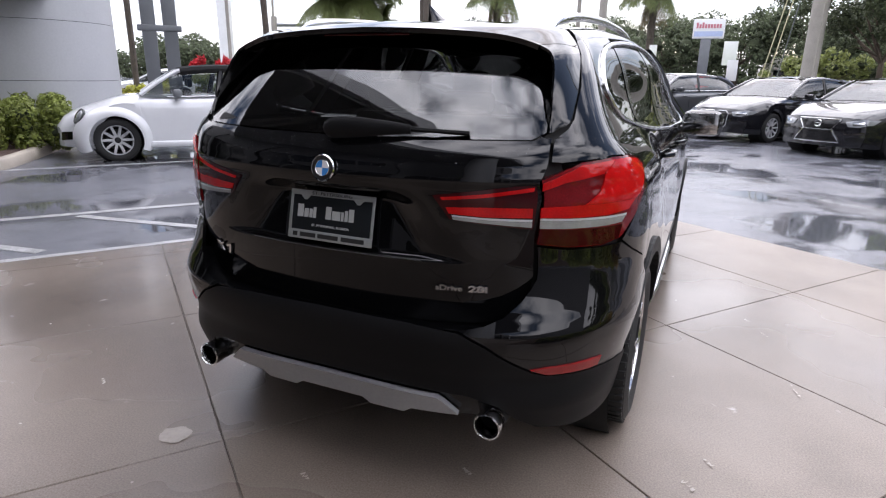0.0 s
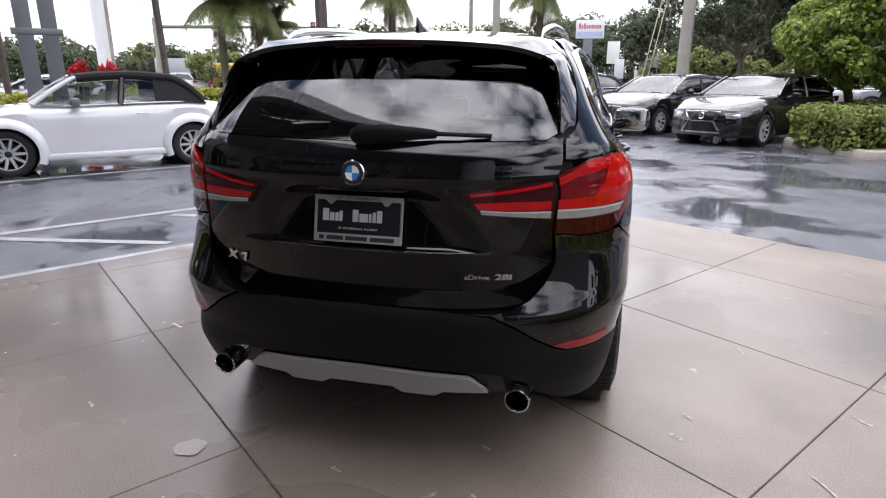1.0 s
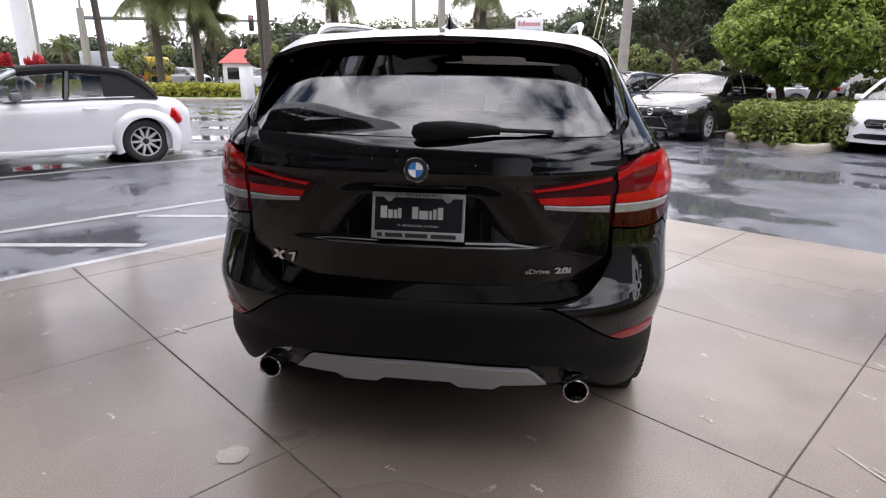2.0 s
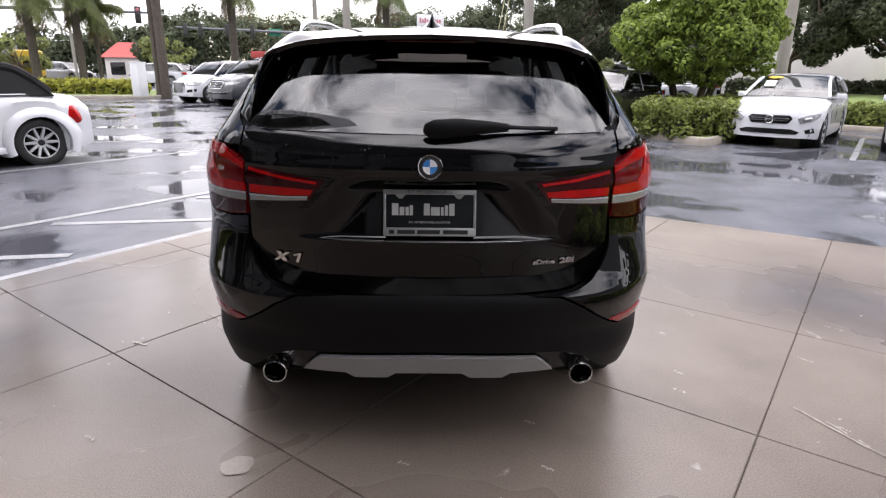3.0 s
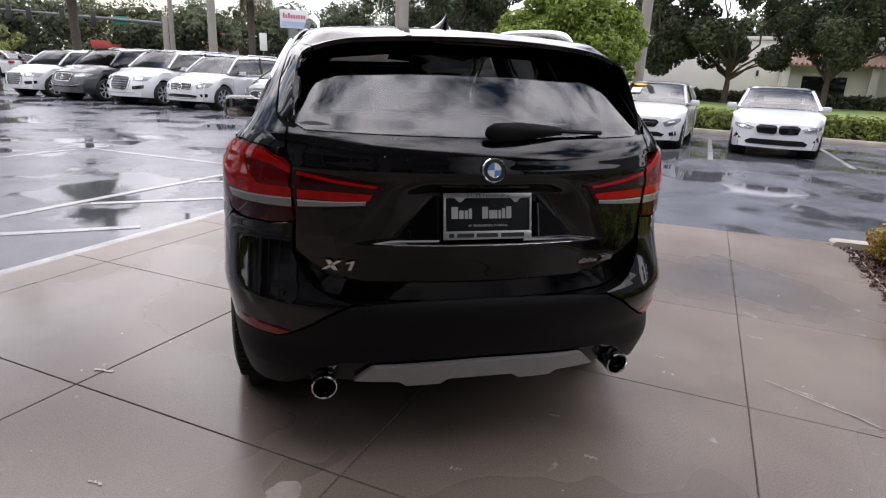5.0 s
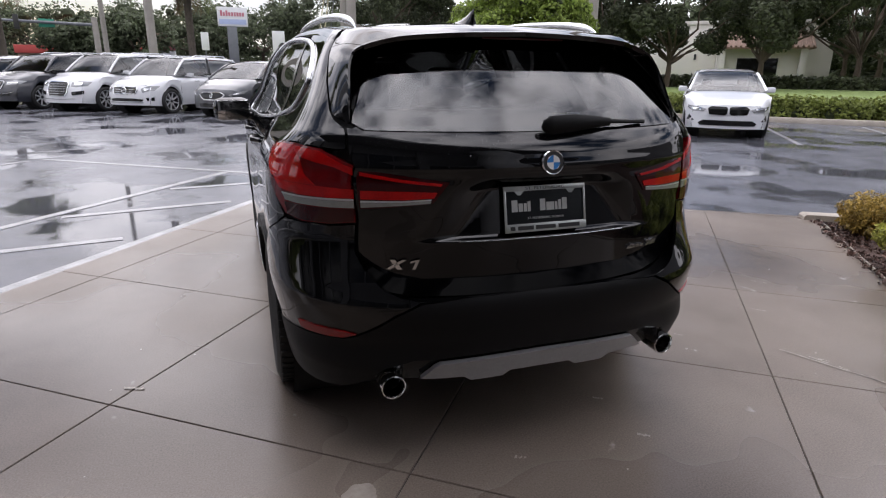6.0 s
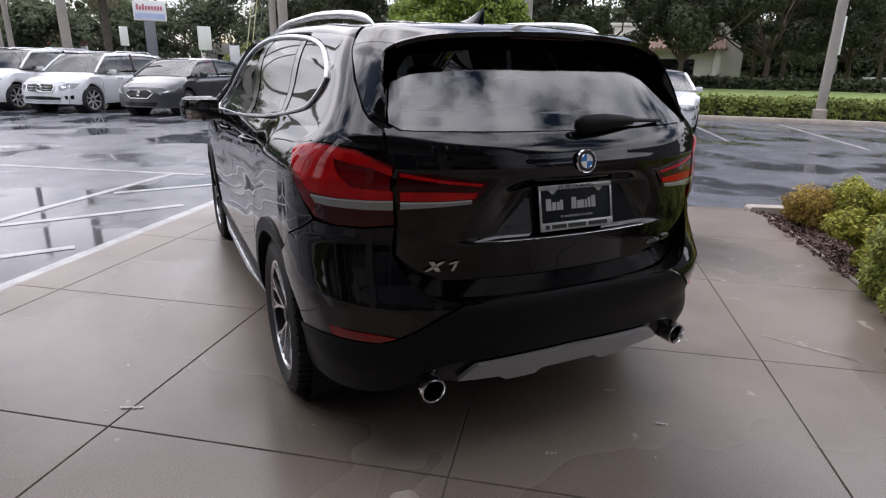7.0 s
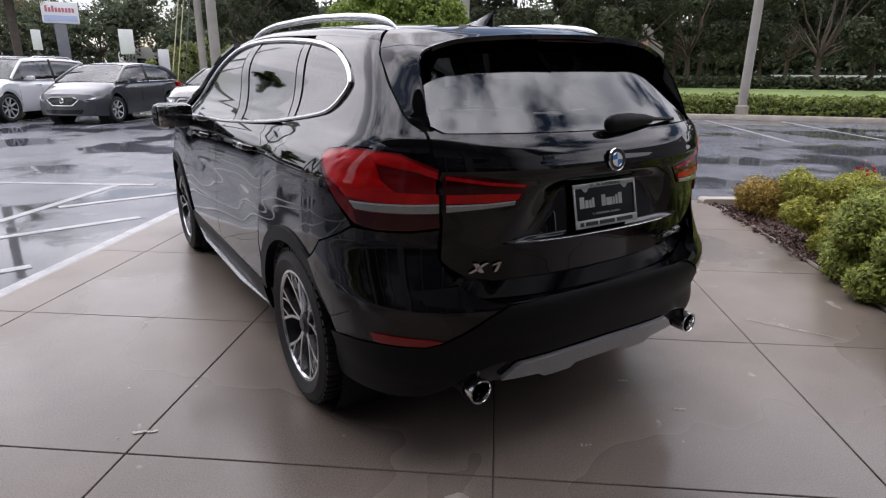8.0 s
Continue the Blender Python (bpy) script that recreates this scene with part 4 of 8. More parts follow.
both("bumper_corner", XB((0.463, 0.653), (0.545, 0.612), (0.605, 0.567), (0.665, 0.527), (0.705, 0.507)) + YB((0.36, 0.494), (0.50, 0.479), (0.605, 0.462)) + YB(*arch(HUB_R, 0.435, 162, 122, 6)) + YB((0.62, 0.80), (0.50, 0.85), (0.44, 0.885), (0.36, 0.882)) + XB((0.72, 0.884), (0.645, 0.896), (0.652, 0.80), (0.640, 0.77), (0.620, 0.735), (0.580, 0.693), (0.530, 0.668)), bumper, "black_paint", "gloss black bumper shoulder below the lamp", du=0.02, dv=0.0125)
refl = both("reflector", XB((0.662, 0.531), (0.705, 0.509)) + YB((0.325, 0.501), (0.352, 0.503), (0.354, 0.534), (0.30, 0.538)) + XB((0.705, 0.538)), bumper, "reflector", "red bumper reflector", du=0.02, dv=0.01, off=0.005, depth=0.02)
skin("bumper_insert", XB((-0.66, 0.36), (-0.40, 0.335), (0.40, 0.335), (0.66, 0.36), (0.62, 0.40), (0.47, 0.44), (-0.47, 0.44), (-0.62, 0.40)), lambda s, z: (bumper(s, z)[0], bumper(s, z)[1] + 0.012, z), "gloss_black", rear_bumper, du=0.03, dv=0.02, off=0.0, depth=0.01, label="gloss black lower insert")
skin("diffuser", XB((-0.455, 0.352), (-0.30, 0.345), (-0.27, 0.325), (-0.15, 0.325), (-0.12, 0.345), (0.12, 0.345), (0.15, 0.325), (0.27, 0.325), (0.30, 0.345), (0.455, 0.352), (0.41, 0.395), (0.39, 0.407), (0.0, 0.413), (-0.39, 0.407), (-0.41, 0.395)), lambda s, z: (bumper(s, z)[0], bumper(s, 0.43)[1] - 0.010 + (0.413 - z) * 0.22, z), "silver_plastic", rear_bumper, du=0.03, dv=0.012, depth=0.02, label="satin silver skid plate with two ribs")

# flanks
both("pillar_backing", [(at_y(FIN_OUT(q) - 0.015, q), q) for q in (1.20, 1.26, 1.33, 1.40, 1.47)][::-1] + [(at_y(0.84, 1.20), 1.20), (at_y(0.74, 1.30), 1.30), (at_y(0.79, 1.40), 1.40), (at_y(0.98, 1.47), 1.47)], greenhouse, "under", off=-0.016, depth=0.002, du=0.05, dv=0.04)
DLO = [(3.20, 1.085), (2.60, 1.098), (2.25, 1.106), (1.611, 1.145), (1.258, 1.177), (0.978, 1.213), (0.830, 1.238), (0.775, 1.268), (0.735, 1.312), (0.722, 1.345), (0.800, 1.400), (0.945, 1.454), (1.093, 1.484), (1.292, 1.507), (1.64, 1.527), (2.00, 1.532), (2.25, 1.522), (2.44, 1.495), (2.62, 1.433), (2.86, 1.332), (3.08, 1.200)]
TOP_EDGE = curve([(0.66, 1.488), (0.80, 1.503), (1.0, 1.518), (1.3, 1.533), (1.64, 1.545), (2.0, 1.550), (2.25, 1.540), (2.44, 1.514), (2.6, 1.46)])


def grown(pts, d):
    """A closed outline moved outward by d."""
    out = []
    for i, p in enumerate(pts):
        a, b = Vector(pts[i - 1]), Vector(pts[(i + 1) % len(pts)])
        e = (b - a).normalized()
        out.append((p[0] - e.y * d, p[1] + e.x * d))
    return out


QUARTER = [(FIN_OUT(q) + 0.007, q) for q in (1.207, 1.228, 1.255, 1.294, 1.345, 1.405, 1.445, 1.485)] + [(q, TOP_EDGE(q)) for q in (0.68, 0.8, 1.0, 1.3)] + grown(DLO, 0.010)[13:3:-1] + [(1.22, 1.165)]
QUARTER = Y(*QUARTER, upper=True)[::-1]
both("quarter_panel", QUARTER, greenhouse, "black_paint", "gloss black rear pillar", du=0.03, dv=0.02)
both("rear_wing", X((0.659, 1.202), (0.664, 1.142), (0.690, 1.140)) + Y((0.42, 1.152), (0.52, 1.148), (0.63, 1.128), (0.655, 1.104), (0.585, 1.040), (0.51, 0.962), (0.445, 0.892), (0.505, 0.855), (0.625, 0.806)) + Y(*arch(HUB_R, 0.435, 121, 24, 14)) + Y((1.40, 0.60), (1.34, 0.78), (1.31, 0.95), (1.245, 1.12), (1.225, 1.163), (1.05, 1.183), (0.88, 1.213), (0.70, 1.21), (0.45, 1.212), (0.325, 1.209)), body, "black_paint", "gloss black rear wing", du=0.02, dv=0.0125)
DOOR_R = Y((1.425, 0.40), (1.41, 0.60), (1.348, 0.78), (1.318, 0.95), (1.253, 1.12), (1.233, 1.158), (1.70, 1.128), (2.145, 1.105), (2.26, 0.95), (2.30, 0.70), (2.30, 0.40))[::-1]
DOOR_F = Y((2.308, 0.40), (2.308, 0.70), (2.268, 0.95), (2.153, 1.105), (2.60, 1.08), (3.02, 1.055), (3.18, 0.95), (3.22, 0.70), (3.20, 0.40))[::-1]
WING_F = Y((3.21, 0.40), (3.23, 0.70), (3.19, 0.95), (3.03, 1.055), (3.25, 1.035)) + [(2.0, 0.965), (2.15, 0.90), (2.30, 0.86), (2.30, 0.70)] + Y((4.10, 0.62)) + Y(*arch(HUB_F, 0.435, 24, 156, 14))
rear_door = both("rear_door", DOOR_R, body, "black_paint", "gloss black rear door", du=0.02, dv=0.0125)
front_door = both("front_door", DOOR_F, body, "black_paint", "gloss black front door", du=0.02, dv=0.0125)
both("front_wing", WING_F[::-1], body, "black_paint", "gloss black front wing", du=0.03, dv=0.02)
for hub in (HUB_R, HUB_F):
    a0, a1 = (172, 8)
    outerp, innerp = arch(hub, 0.438, a0, a1, 20), arch(hub, 0.378, a1, a0, 20)
    both("arch_trim", Y(*outerp) + Y(*innerp), body, "trim", "dark plastic wheel-arch trim", du=0.012, dv=0.0125, off=0.010, depth=0.04)
both("sill_trim", Y((1.425, 0.25), (1.425, 0.395), (3.215, 0.395), (3.215, 0.25))[::-1], body, "trim", "dark plastic sill cladding", du=0.05, dv=0.02, off=0.006, depth=0.03)
for sg in (-1, 1):
    part("sill_strip", Geo().tube([(sg * 0.872, 1.44, 0.272), (sg * 0.880, 1.9, 0.268), (sg * 0.880, 2.8, 0.268), (sg * 0.868, 3.2, 0.274)], [0.012, 0.034, 0.034, 0.014], 8, flat=0.6), "satin", car, "satin aluminium sill strip")

# side windows and their bright surround
def window_piece(y0a, y0b, y1a, y1b):
    """The glass between two slanting pillars (y at the sill and at the top)."""
    pts = [(y, z) for y, z in DLO]
    lean0, lean1 = (y0b - y0a) / 0.38, (y1b - y1a) / 0.38
    pts = clip(pts, -1, lean0, -(y0a - lean0 * 1.13))
    return clip(pts, 1, -lean1, y1a - lean1 * 1.13)


for nm, q, mt, of in (("quarter_window", window_piece(0.5, 0.5, 1.115, 1.300), "side_glass", -0.004), ("rear_door_window", window_piece(1.225, 1.400, 1.905, 1.985), "side_glass", -0.004), ("front_door_window", window_piece(2.075, 2.135, 3.3, 3.3), "car_glass", -0.004),
                      ("window_post", window_piece(1.132, 1.317, 1.205, 1.385), "gloss_black", -0.002), ("window_post", window_piece(1.925, 2.005, 2.055, 2.115), "gloss_black", -0.002), ("window_seal", window_piece(1.09, 1.275, 1.25, 1.425), "under", -0.014), ("window_seal", window_piece(1.87, 1.95, 2.11, 2.17), "under", -0.014)):
    both(nm, Y(*q, upper=True)[::-1], greenhouse, mt, {"quarter_window": "tinted rear quarter window", "rear_door_window": "tinted rear door window"}.get(nm, ""), du=0.03, dv=0.02, off=of, depth=0.005)
for sg in (-1, 1):
    path = []
    for y, z in DLO + DLO[:1]:
        p = Vector(greenhouse(at_y(y, z, True), z))
        path.append(Vector((sg * (p.x + 0.003), p.y, p.z)))
    fine = []
    for a, b in zip(path, path[1:]):
        fine += [a.lerp(b, k / 3) for k in range(3)]
    fine = [(fine[i - 1] + fine[i] * 2 + fine[(i + 1) % len(fine)]) / 4 for i in range(len(fine))]
    part("window_surround", Geo().tube(fine + fine[:1], [0.0075 + 0.0035 * ease(1.18, 1.30, q.z) for q in fine + fine[:1]], 8, cap=False), "satin", car, "satin aluminium window surround")

# roof, spoiler, rails, aerial
ROOF = curve([(0.62, 1.553), (0.9, 1.579), (1.3, 1.602), (1.9, 1.610), (2.3, 1.596), (2.6, 1.562), (2.85, 1.51)])


def roof(x, y):
    q = abs(x) / 0.60
    return x, y, ROOF(y) - 0.030 * q * q - 0.020 * q ** 6


skin("roof", [(-0.535, 0.715), (0.535, 0.715), (0.535, 1.2), (0.535, 2.1), (0.53, 2.55), (0.3, 2.68), (0.0, 2.72), (-0.3, 2.68), (-0.53, 2.55), (-0.535, 2.1), (-0.535, 1.2)], roof, "black_paint", car, du=0.05, dv=0.06, depth=0.03, label="gloss black roof panel")


def shoulder(y, t):
    """The rounded edge of the roof, from over the side windows (t = 0) up to the roof panel (t = 1)."""
    z = TOP_EDGE(y)
    a = Vector(greenhouse(at_y(y, z, True), z))
    b = Vector(roof(0.537, y))
    c = Vector((a.x - 0.030, y, b.z + 0.012))
    return tuple((1 - t) ** 2 * a + 2 * t * (1 - t) * c + t * t * b)


both("roof_side", [(0.672, 0.0), (2.50, 0.0), (2.50, 1.0), (0.714, 1.0), (0.706, 0.55)], shoulder, "black_paint", "gloss black rounded roof edge", du=0.05, dv=0.1)

# the spoiler and its side blades, from the lip round the rear window (t = 0) to the seam with the roof and the pillars (t = 1)
LIP_AT = [body(at_x(0.640, 1.218), 1.218), (0.637, 0.320, 1.27), (0.630, 0.350, 1.33), (0.619, 0.393, 1.40), (0.598, 0.414, 1.445), (0.528, 0.405, 1.476), (0.445, 0.382, 1.494), (0.35, 0.360, 1.503), (0.19, 0.343, 1.512), (0.0, 0.336, 1.517)]
SEAM_AT = [(0.650, 0.307, 1.219)] + [greenhouse(at_y(FIN_OUT(q), q, True), q) for q in (1.250, 1.32, 1.39, 1.44, 1.482)] + [(0.556, 0.700, 1.532)] + [roof(q, 0.708) for q in (0.44, 0.22, 0.0)]
SWELL = [(0.001, -0.001, 0.0), (0.002, -0.003, 0.001), (0.003, -0.004, 0.001), (0.003, -0.004, 0.002), (0.004, -0.004, 0.005), (0.007, -0.005, 0.011), (0.006, -0.003, 0.014), (0.002, 0.0, 0.012), (0.0, 0.0, 0.010), (0.0, 0.0, 0.010)]


def through_points(pts):
    """A smooth curve in space: for each step from the last point backwards, one of pts."""
    fs = [curve([(i, p[k]) for i, p in enumerate(pts[::-1])]) for k in range(3)]
    return lambda u: Vector((fs[0](u), fs[1](u), fs[2](u)))


lip_line, seam_line, swell_line = through_points(LIP_AT), through_points(SEAM_AT), through_points(SWELL)


def arch_skin(u, t):
    """u: 0 at the lip's middle, 9 at the foot of a blade."""
    sg, u = (-1, -u) if u < 0 else (1, u)
    p = lip_line(u).lerp(seam_line(u), t) + swell_line(u) * math.sin(math.pi * min(1.0, max(0.0, t)))
    return sg * p.x, p.y, p.z


RETURN = curve([(0, 0.128), (3, 0.126), (4, 0.120), (5, 0.108), (6, 0.076), (7, 0.040), (8, 0.012), (9, 0.004)])


def lip_return(u, t):
    """The dark face turned in from the lip towards the glass."""
    sg, u = (-1, -u) if u < 0 else (1, u)
    p = lip_line(u) + Vector((0.0, RETURN(u), 0.006 * (1 - ease(3, 6, u)))) * (1 - t) + Vector((-0.002, 0.004, -0.002))
    return sg * p.x, p.y, p.z


wing = skin("roof_spoiler", [(-4.45, 0.0), (4.45, 0.0), (4.45, 1.0), (-4.45, 1.0)], arch_skin, "black_paint", car, du=0.15, dv=0.08, depth=0.016, label="gloss black roof spoiler over the rear window")
both("spoiler_blade", [(4.49, 0.0), (9.0, 0.0), (9.0, 0.99), (4.49, 0.99)], arch_skin, "black_paint", "gloss black blade beside the rear window", du=0.15, dv=0.08, depth=0.008)
skin("spoiler_underside", [(-8.7, 0.0), (8.7, 0.0), (8.7, 0.98), (-8.7, 0.98)], lip_return, "gloss_black", wing, du=0.2, dv=0.1, depth=0.002)
part("brake_lamp", Geo().box(-0.16, 0.352, 1.490, 0.16, 0.37, 1.500, 0.004), "dark_lens", wing)
RAIL = curve([(0.69, 1.522), (0.735, 1.548), (0.80, 1.566), (0.92, 1.584), (1.19, 1.603), (1.6, 1.617), (2.0, 1.616), (2.3, 1.600), (2.5, 1.566), (2.64, 1.520)])
for sg in (-1, 1):
    steps = [0.69 + 1.95 * (k / 48) for k in range(49)]
    part("roof_rail", Geo().tube([(sg * (0.530 + 0.018 * ease(0.70, 1.0, q)), q, RAIL(q)) for q in steps], [0.003 + 0.010 * ease(0.69, 0.82, q) * (1 - ease(2.5, 2.64, q)) for q in steps], 12, flat=1.25), "satin", car, "satin aluminium roof rail")
fin = Geo()
n = 9
rows = []
for k in range(n):
    t = k / (n - 1)
    yb = 0.84 + 0.20 * t
    h = 0.062 * (1 - t) ** 1.3
    w = 0.056 * math.sin(math.pi * (0.15 + 0.80 * (1 - t)))
    zb = roof(0, yb)[2]
    rows.append([(-w, yb, zb - 0.004), (-w * 0.42, yb - 0.004, zb + h * 0.42), (0, yb - 0.010 * (1 - t), zb + h), (w * 0.42, yb - 0.004, zb + h * 0.42), (w, yb, zb - 0.004)])
fin.add([p for r in rows for p in r], [(i * 5 + j, (i + 1) * 5 + j, (i + 1) * 5 + j + 1, i * 5 + j + 1) for i in range(n - 1) for j in range(4)] + [(0, 1, 2, 3, 4)])
part("aerial_fin", fin, "black_paint", car, "gloss black shark-fin aerial", angle=70)

# wiper at rest on the rear window
wip = part("rear_wiper", Geo().tube([(-0.022, 0.136, 1.204), (-0.012, 0.135, 1.208), (0.012, 0.134, 1.213), (0.10, 0.141, 1.219), (0.20, 0.155, 1.220), (0.26, 0.168, 1.218)], [0.004, 0.014, 0.019, 0.018, 0.012, 0.008], 10, flat=1.7), "trim", car, "black rear wiper arm")
part("wiper_blade", Geo().tube([(0.20, 0.160, 1.222), (0.33, 0.178, 1.217), (0.43, 0.204, 1.213)], [0.009, 0.007, 0.008], 6), "trim", wip)

# plate, badge, model letters
tilt = math.degrees(math.atan2(0.036, 0.157))
plate_at = pose(0.0, 0.1240, 0.9335, 90 - tilt, 0, 0)
plate = thing("number_plate", "dealer plate in a bright metal frame with pale lettering", "plate", plate_at)
part("plate_panel", Geo().box(-0.150, -0.072, 0.000, 0.150, 0.072, 0.003, 0.001), "plate_black", plate, "black dealer plate")
fr = Geo()
for x0, y0, x1, y1 in ((-0.1575, 0.062, 0.1575, 0.0785), (-0.1575, -0.0785, 0.1575, -0.050), (-0.1575, -0.052, -0.148, 0.064), (0.148, -0.052, 0.1575, 0.064)):
    fr.box(x0, y0, 0.002, x1, y1, 0.007, 0.0018)
for sx in (-1, 1):
    fr.add([(sx * 0.118, 0.062, 0.0062), (sx * 0.080, 0.062, 0.0062), (sx * 0.094, 0.048, 0.0062), (sx * 0.104, 0.048, 0.0062)], [(0, 1, 2, 3) if sx < 0 else (3, 2, 1, 0)])
part("plate_frame", fr, "plate_chrome", plate, "bright metal plate frame")
lettering("frame_lettering", "ST. PETERSBURG", 0.0105, "ink", plate, pose(0, 0.0702, 0.0075), 0.15)
lettering("plate_lettering", "ST. PETERSBURG, FLORIDA", 0.0075, "pale_ink", plate, pose(0, -0.032, 0.0045), 0.14)
for x0, x1, y0, y1 in ((-0.128, -0.106, -0.008, 0.032), (-0.102, -0.086, -0.008, 0.020), (-0.082, -0.071, -0.008, 0.020), (-0.068, -0.057, -0.008, 0.026), (-0.020, 0.000, -0.008, 0.032), (0.004, 0.034, -0.008, 0.020), (0.038, 0.047, -0.008, 0.020), (0.051, 0.062, -0.008, 0.026), (0.066, 0.084, -0.008, 0.032)):
    part("name_bar", Geo().box(x0, y0, 0.003, x1, y1, 0.0045), "pale_ink", plate)
for x0, x1 in ((-0.138, -0.120), (-0.110, -0.050), (-0.042, 0.035), (0.046, 0.130)):
    part("frame_bar", Geo().box(x0, -0.0715, 0.0068, x1, -0.0575, 0.0078), "ink", plate)

bz = 1.096
by = REAR(bz) - 0.012
badge_at = Matrix.Translation((0, by, bz)) @ pose(0, 0, 0, 82, 0, 0)
badge = part("round_badge", Geo().lathe([(0.0405, -0.004), (0.0415, 0.002), (0.039, 0.006), (0.0365, 0.0055)], Matrix.Rotation(radians(-90), 4, "Y"), 40), "chrome", car, "round badge with chrome ring and blue and white quarters", at=badge_at)
part("badge_ring", Geo().lathe([(0.037, 0.0045), (0.024, 0.0048)], Matrix.Rotation(radians(-90), 4, "Y"), 40), "ink", badge)
for k in range(4):
    geo = Geo()
    pts = [(0, 0)] + [(0.0235 * math.cos(math.pi / 2 * (k + j / 8)), 0.0235 * math.sin(math.pi / 2 * (k + j / 8))) for j in range(9)]
    geo.add([(x, y, 0.0055) for x, y in pts], [tuple(range(len(pts)))])
    part("badge_quarter", geo, "blue_enamel" if k % 2 == 1 else "white_enamel", badge)
part("badge_ring", Geo().lathe([(0.0255, 0.005), (0.0245, 0.0065), (0.0235, 0.005)], Matrix.Rotation(radians(-90), 4, "Y"), 40), "chrome", badge)


def on_gate(x, z, off=0.004):
    """A pose flush with the tailgate, facing back."""
    s = at_x(x, z)
    p = Vector(dent(s, z))
    ax = (Vector(dent(s + 0.01, z)) - Vector(dent(s - 0.01, z))).normalized()
    up = (Vector(dent(s, z + 0.01)) - Vector(dent(s, z - 0.01))).normalized()
    nn = ax.cross(up).normalized()
    up = nn.cross(ax)
    m = Matrix((ax, up, nn)).transposed().to_4x4()
    return Matrix.Translation(p + nn * off) @ m


def slant_letter(name, polys, at):
    """A raised, forward-leaning letter from outlines."""
    geo = Geo()
    for poly in polys:
        n = len(poly)
        pts = [(x + 0.42 * y, y) for x, y in poly]
        geo.add([(x, y, z) for z in (0.0, 0.004) for x, y in pts], [tuple(range(n))[::-1], tuple(range(n, 2 * n))] + [(i, (i + 1) % n, n + (i + 1) % n, n + i) for i in range(n)])
    return part(name, geo, "chrome", car, "chrome model letters", smooth=False, at=at)


slant_letter("model_letter", [[(-0.028, -0.018), (-0.014, -0.018), (0.006, -0.003), (0.028, 0.018), (0.014, 0.018), (-0.006, 0.003)], [(0.012, -0.018), (0.028, -0.018), (-0.006 + 0.012, 0.0036), (-0.011, 0.018), (-0.028, 0.018), (-0.006, -0.0036)]], on_gate(-0.520, 0.763))
slant_letter("model_letter", [[(0.0, -0.018), (0.011, -0.018), (0.011, 0.018), (0.002, 0.018), (-0.017, 0.012), (-0.017, 0.005), (0.0, 0.010)]], on_gate(-0.462, 0.763))
lettering("model_letters", "sDrive", 0.018, "satin", car, on_gate(0.402, 0.758), 0.083, 0.0025, "chrome model letters", 0.0006)
lettering("model_letters", "28i", 0.021, "satin", car, on_gate(0.487, 0.759), 0.058, 0.0025, "chrome model letters", 0.0012)
# added satin wire: stands for the reflection along the hollow's lower ledge
part("gate_strip", Geo().tube([(-0.32, 0.118, 0.838), (-0.18, 0.104, 0.837), (0, 0.098, 0.837), (0.18, 0.104, 0.837), (0.32, 0.118, 0.838)], 0.0014, 6), "satin", gate, "thin bright wire standing for the ledge's reflection under the plate hollow")

# rain drops standing on the rear window and the tailgate
drops = Geo()
rain = random.Random(3)
for k in range(620):
    on_glass = k < 300
    z = rain.uniform(1.21, 1.49) if on_glass else 1.188 - abs(rain.gauss(0, 0.035))
    x = rain.uniform(-0.60, 0.60) * (1 - 0.8 * max(0.0, z - 1.2))
    if rain.random() < 0.45:
        x = -abs(x)
    q = on_gate(x, z, -0.0062 if on_glass else 0.0)
    r = rain.uniform(0.0007, 0.0015) * (1.4 if rain.random() < 0.1 else 1)
    vs = [q @ Vector((r * c, r * s_, 0.0)) for c, s_ in ((1, 0), (0.5, 0.87), (-0.5, 0.87), (-1, 0), (-0.5, -0.87), (0.5, -0.87))] + [q @ Vector((0, 0, r * 0.8))]
    drops.add(vs, [(i, (i + 1) % 6, 6) for i in range(6)])
tagged(part("rain_drop", drops, "drop", car, angle=180), kind="stuff")

# exhausts
for sg in (-1, 1):
    m = Matrix.Translation((sg * 0.556, 0.115, 0.346)) @ Matrix.Rotation(radians(-90), 4, "Z")
    ex = part("exhaust_tip", Geo().lathe([(0.036, -0.035), (0.036, 0.018), (0.039, 0.024), (0.0435, 0.022), (0.0445, 0.010), (0.0430, -0.03), (0.040, -0.035)], m, 32), "chrome", car, "round chrome exhaust tip")
    part("exhaust_pipe", Geo().lathe([(0.0415, -0.034), (0.0405, -0.25), (0.0, -0.25), (0.035, -0.249), (0.0355, -0.03)], m, 24), "under", ex)

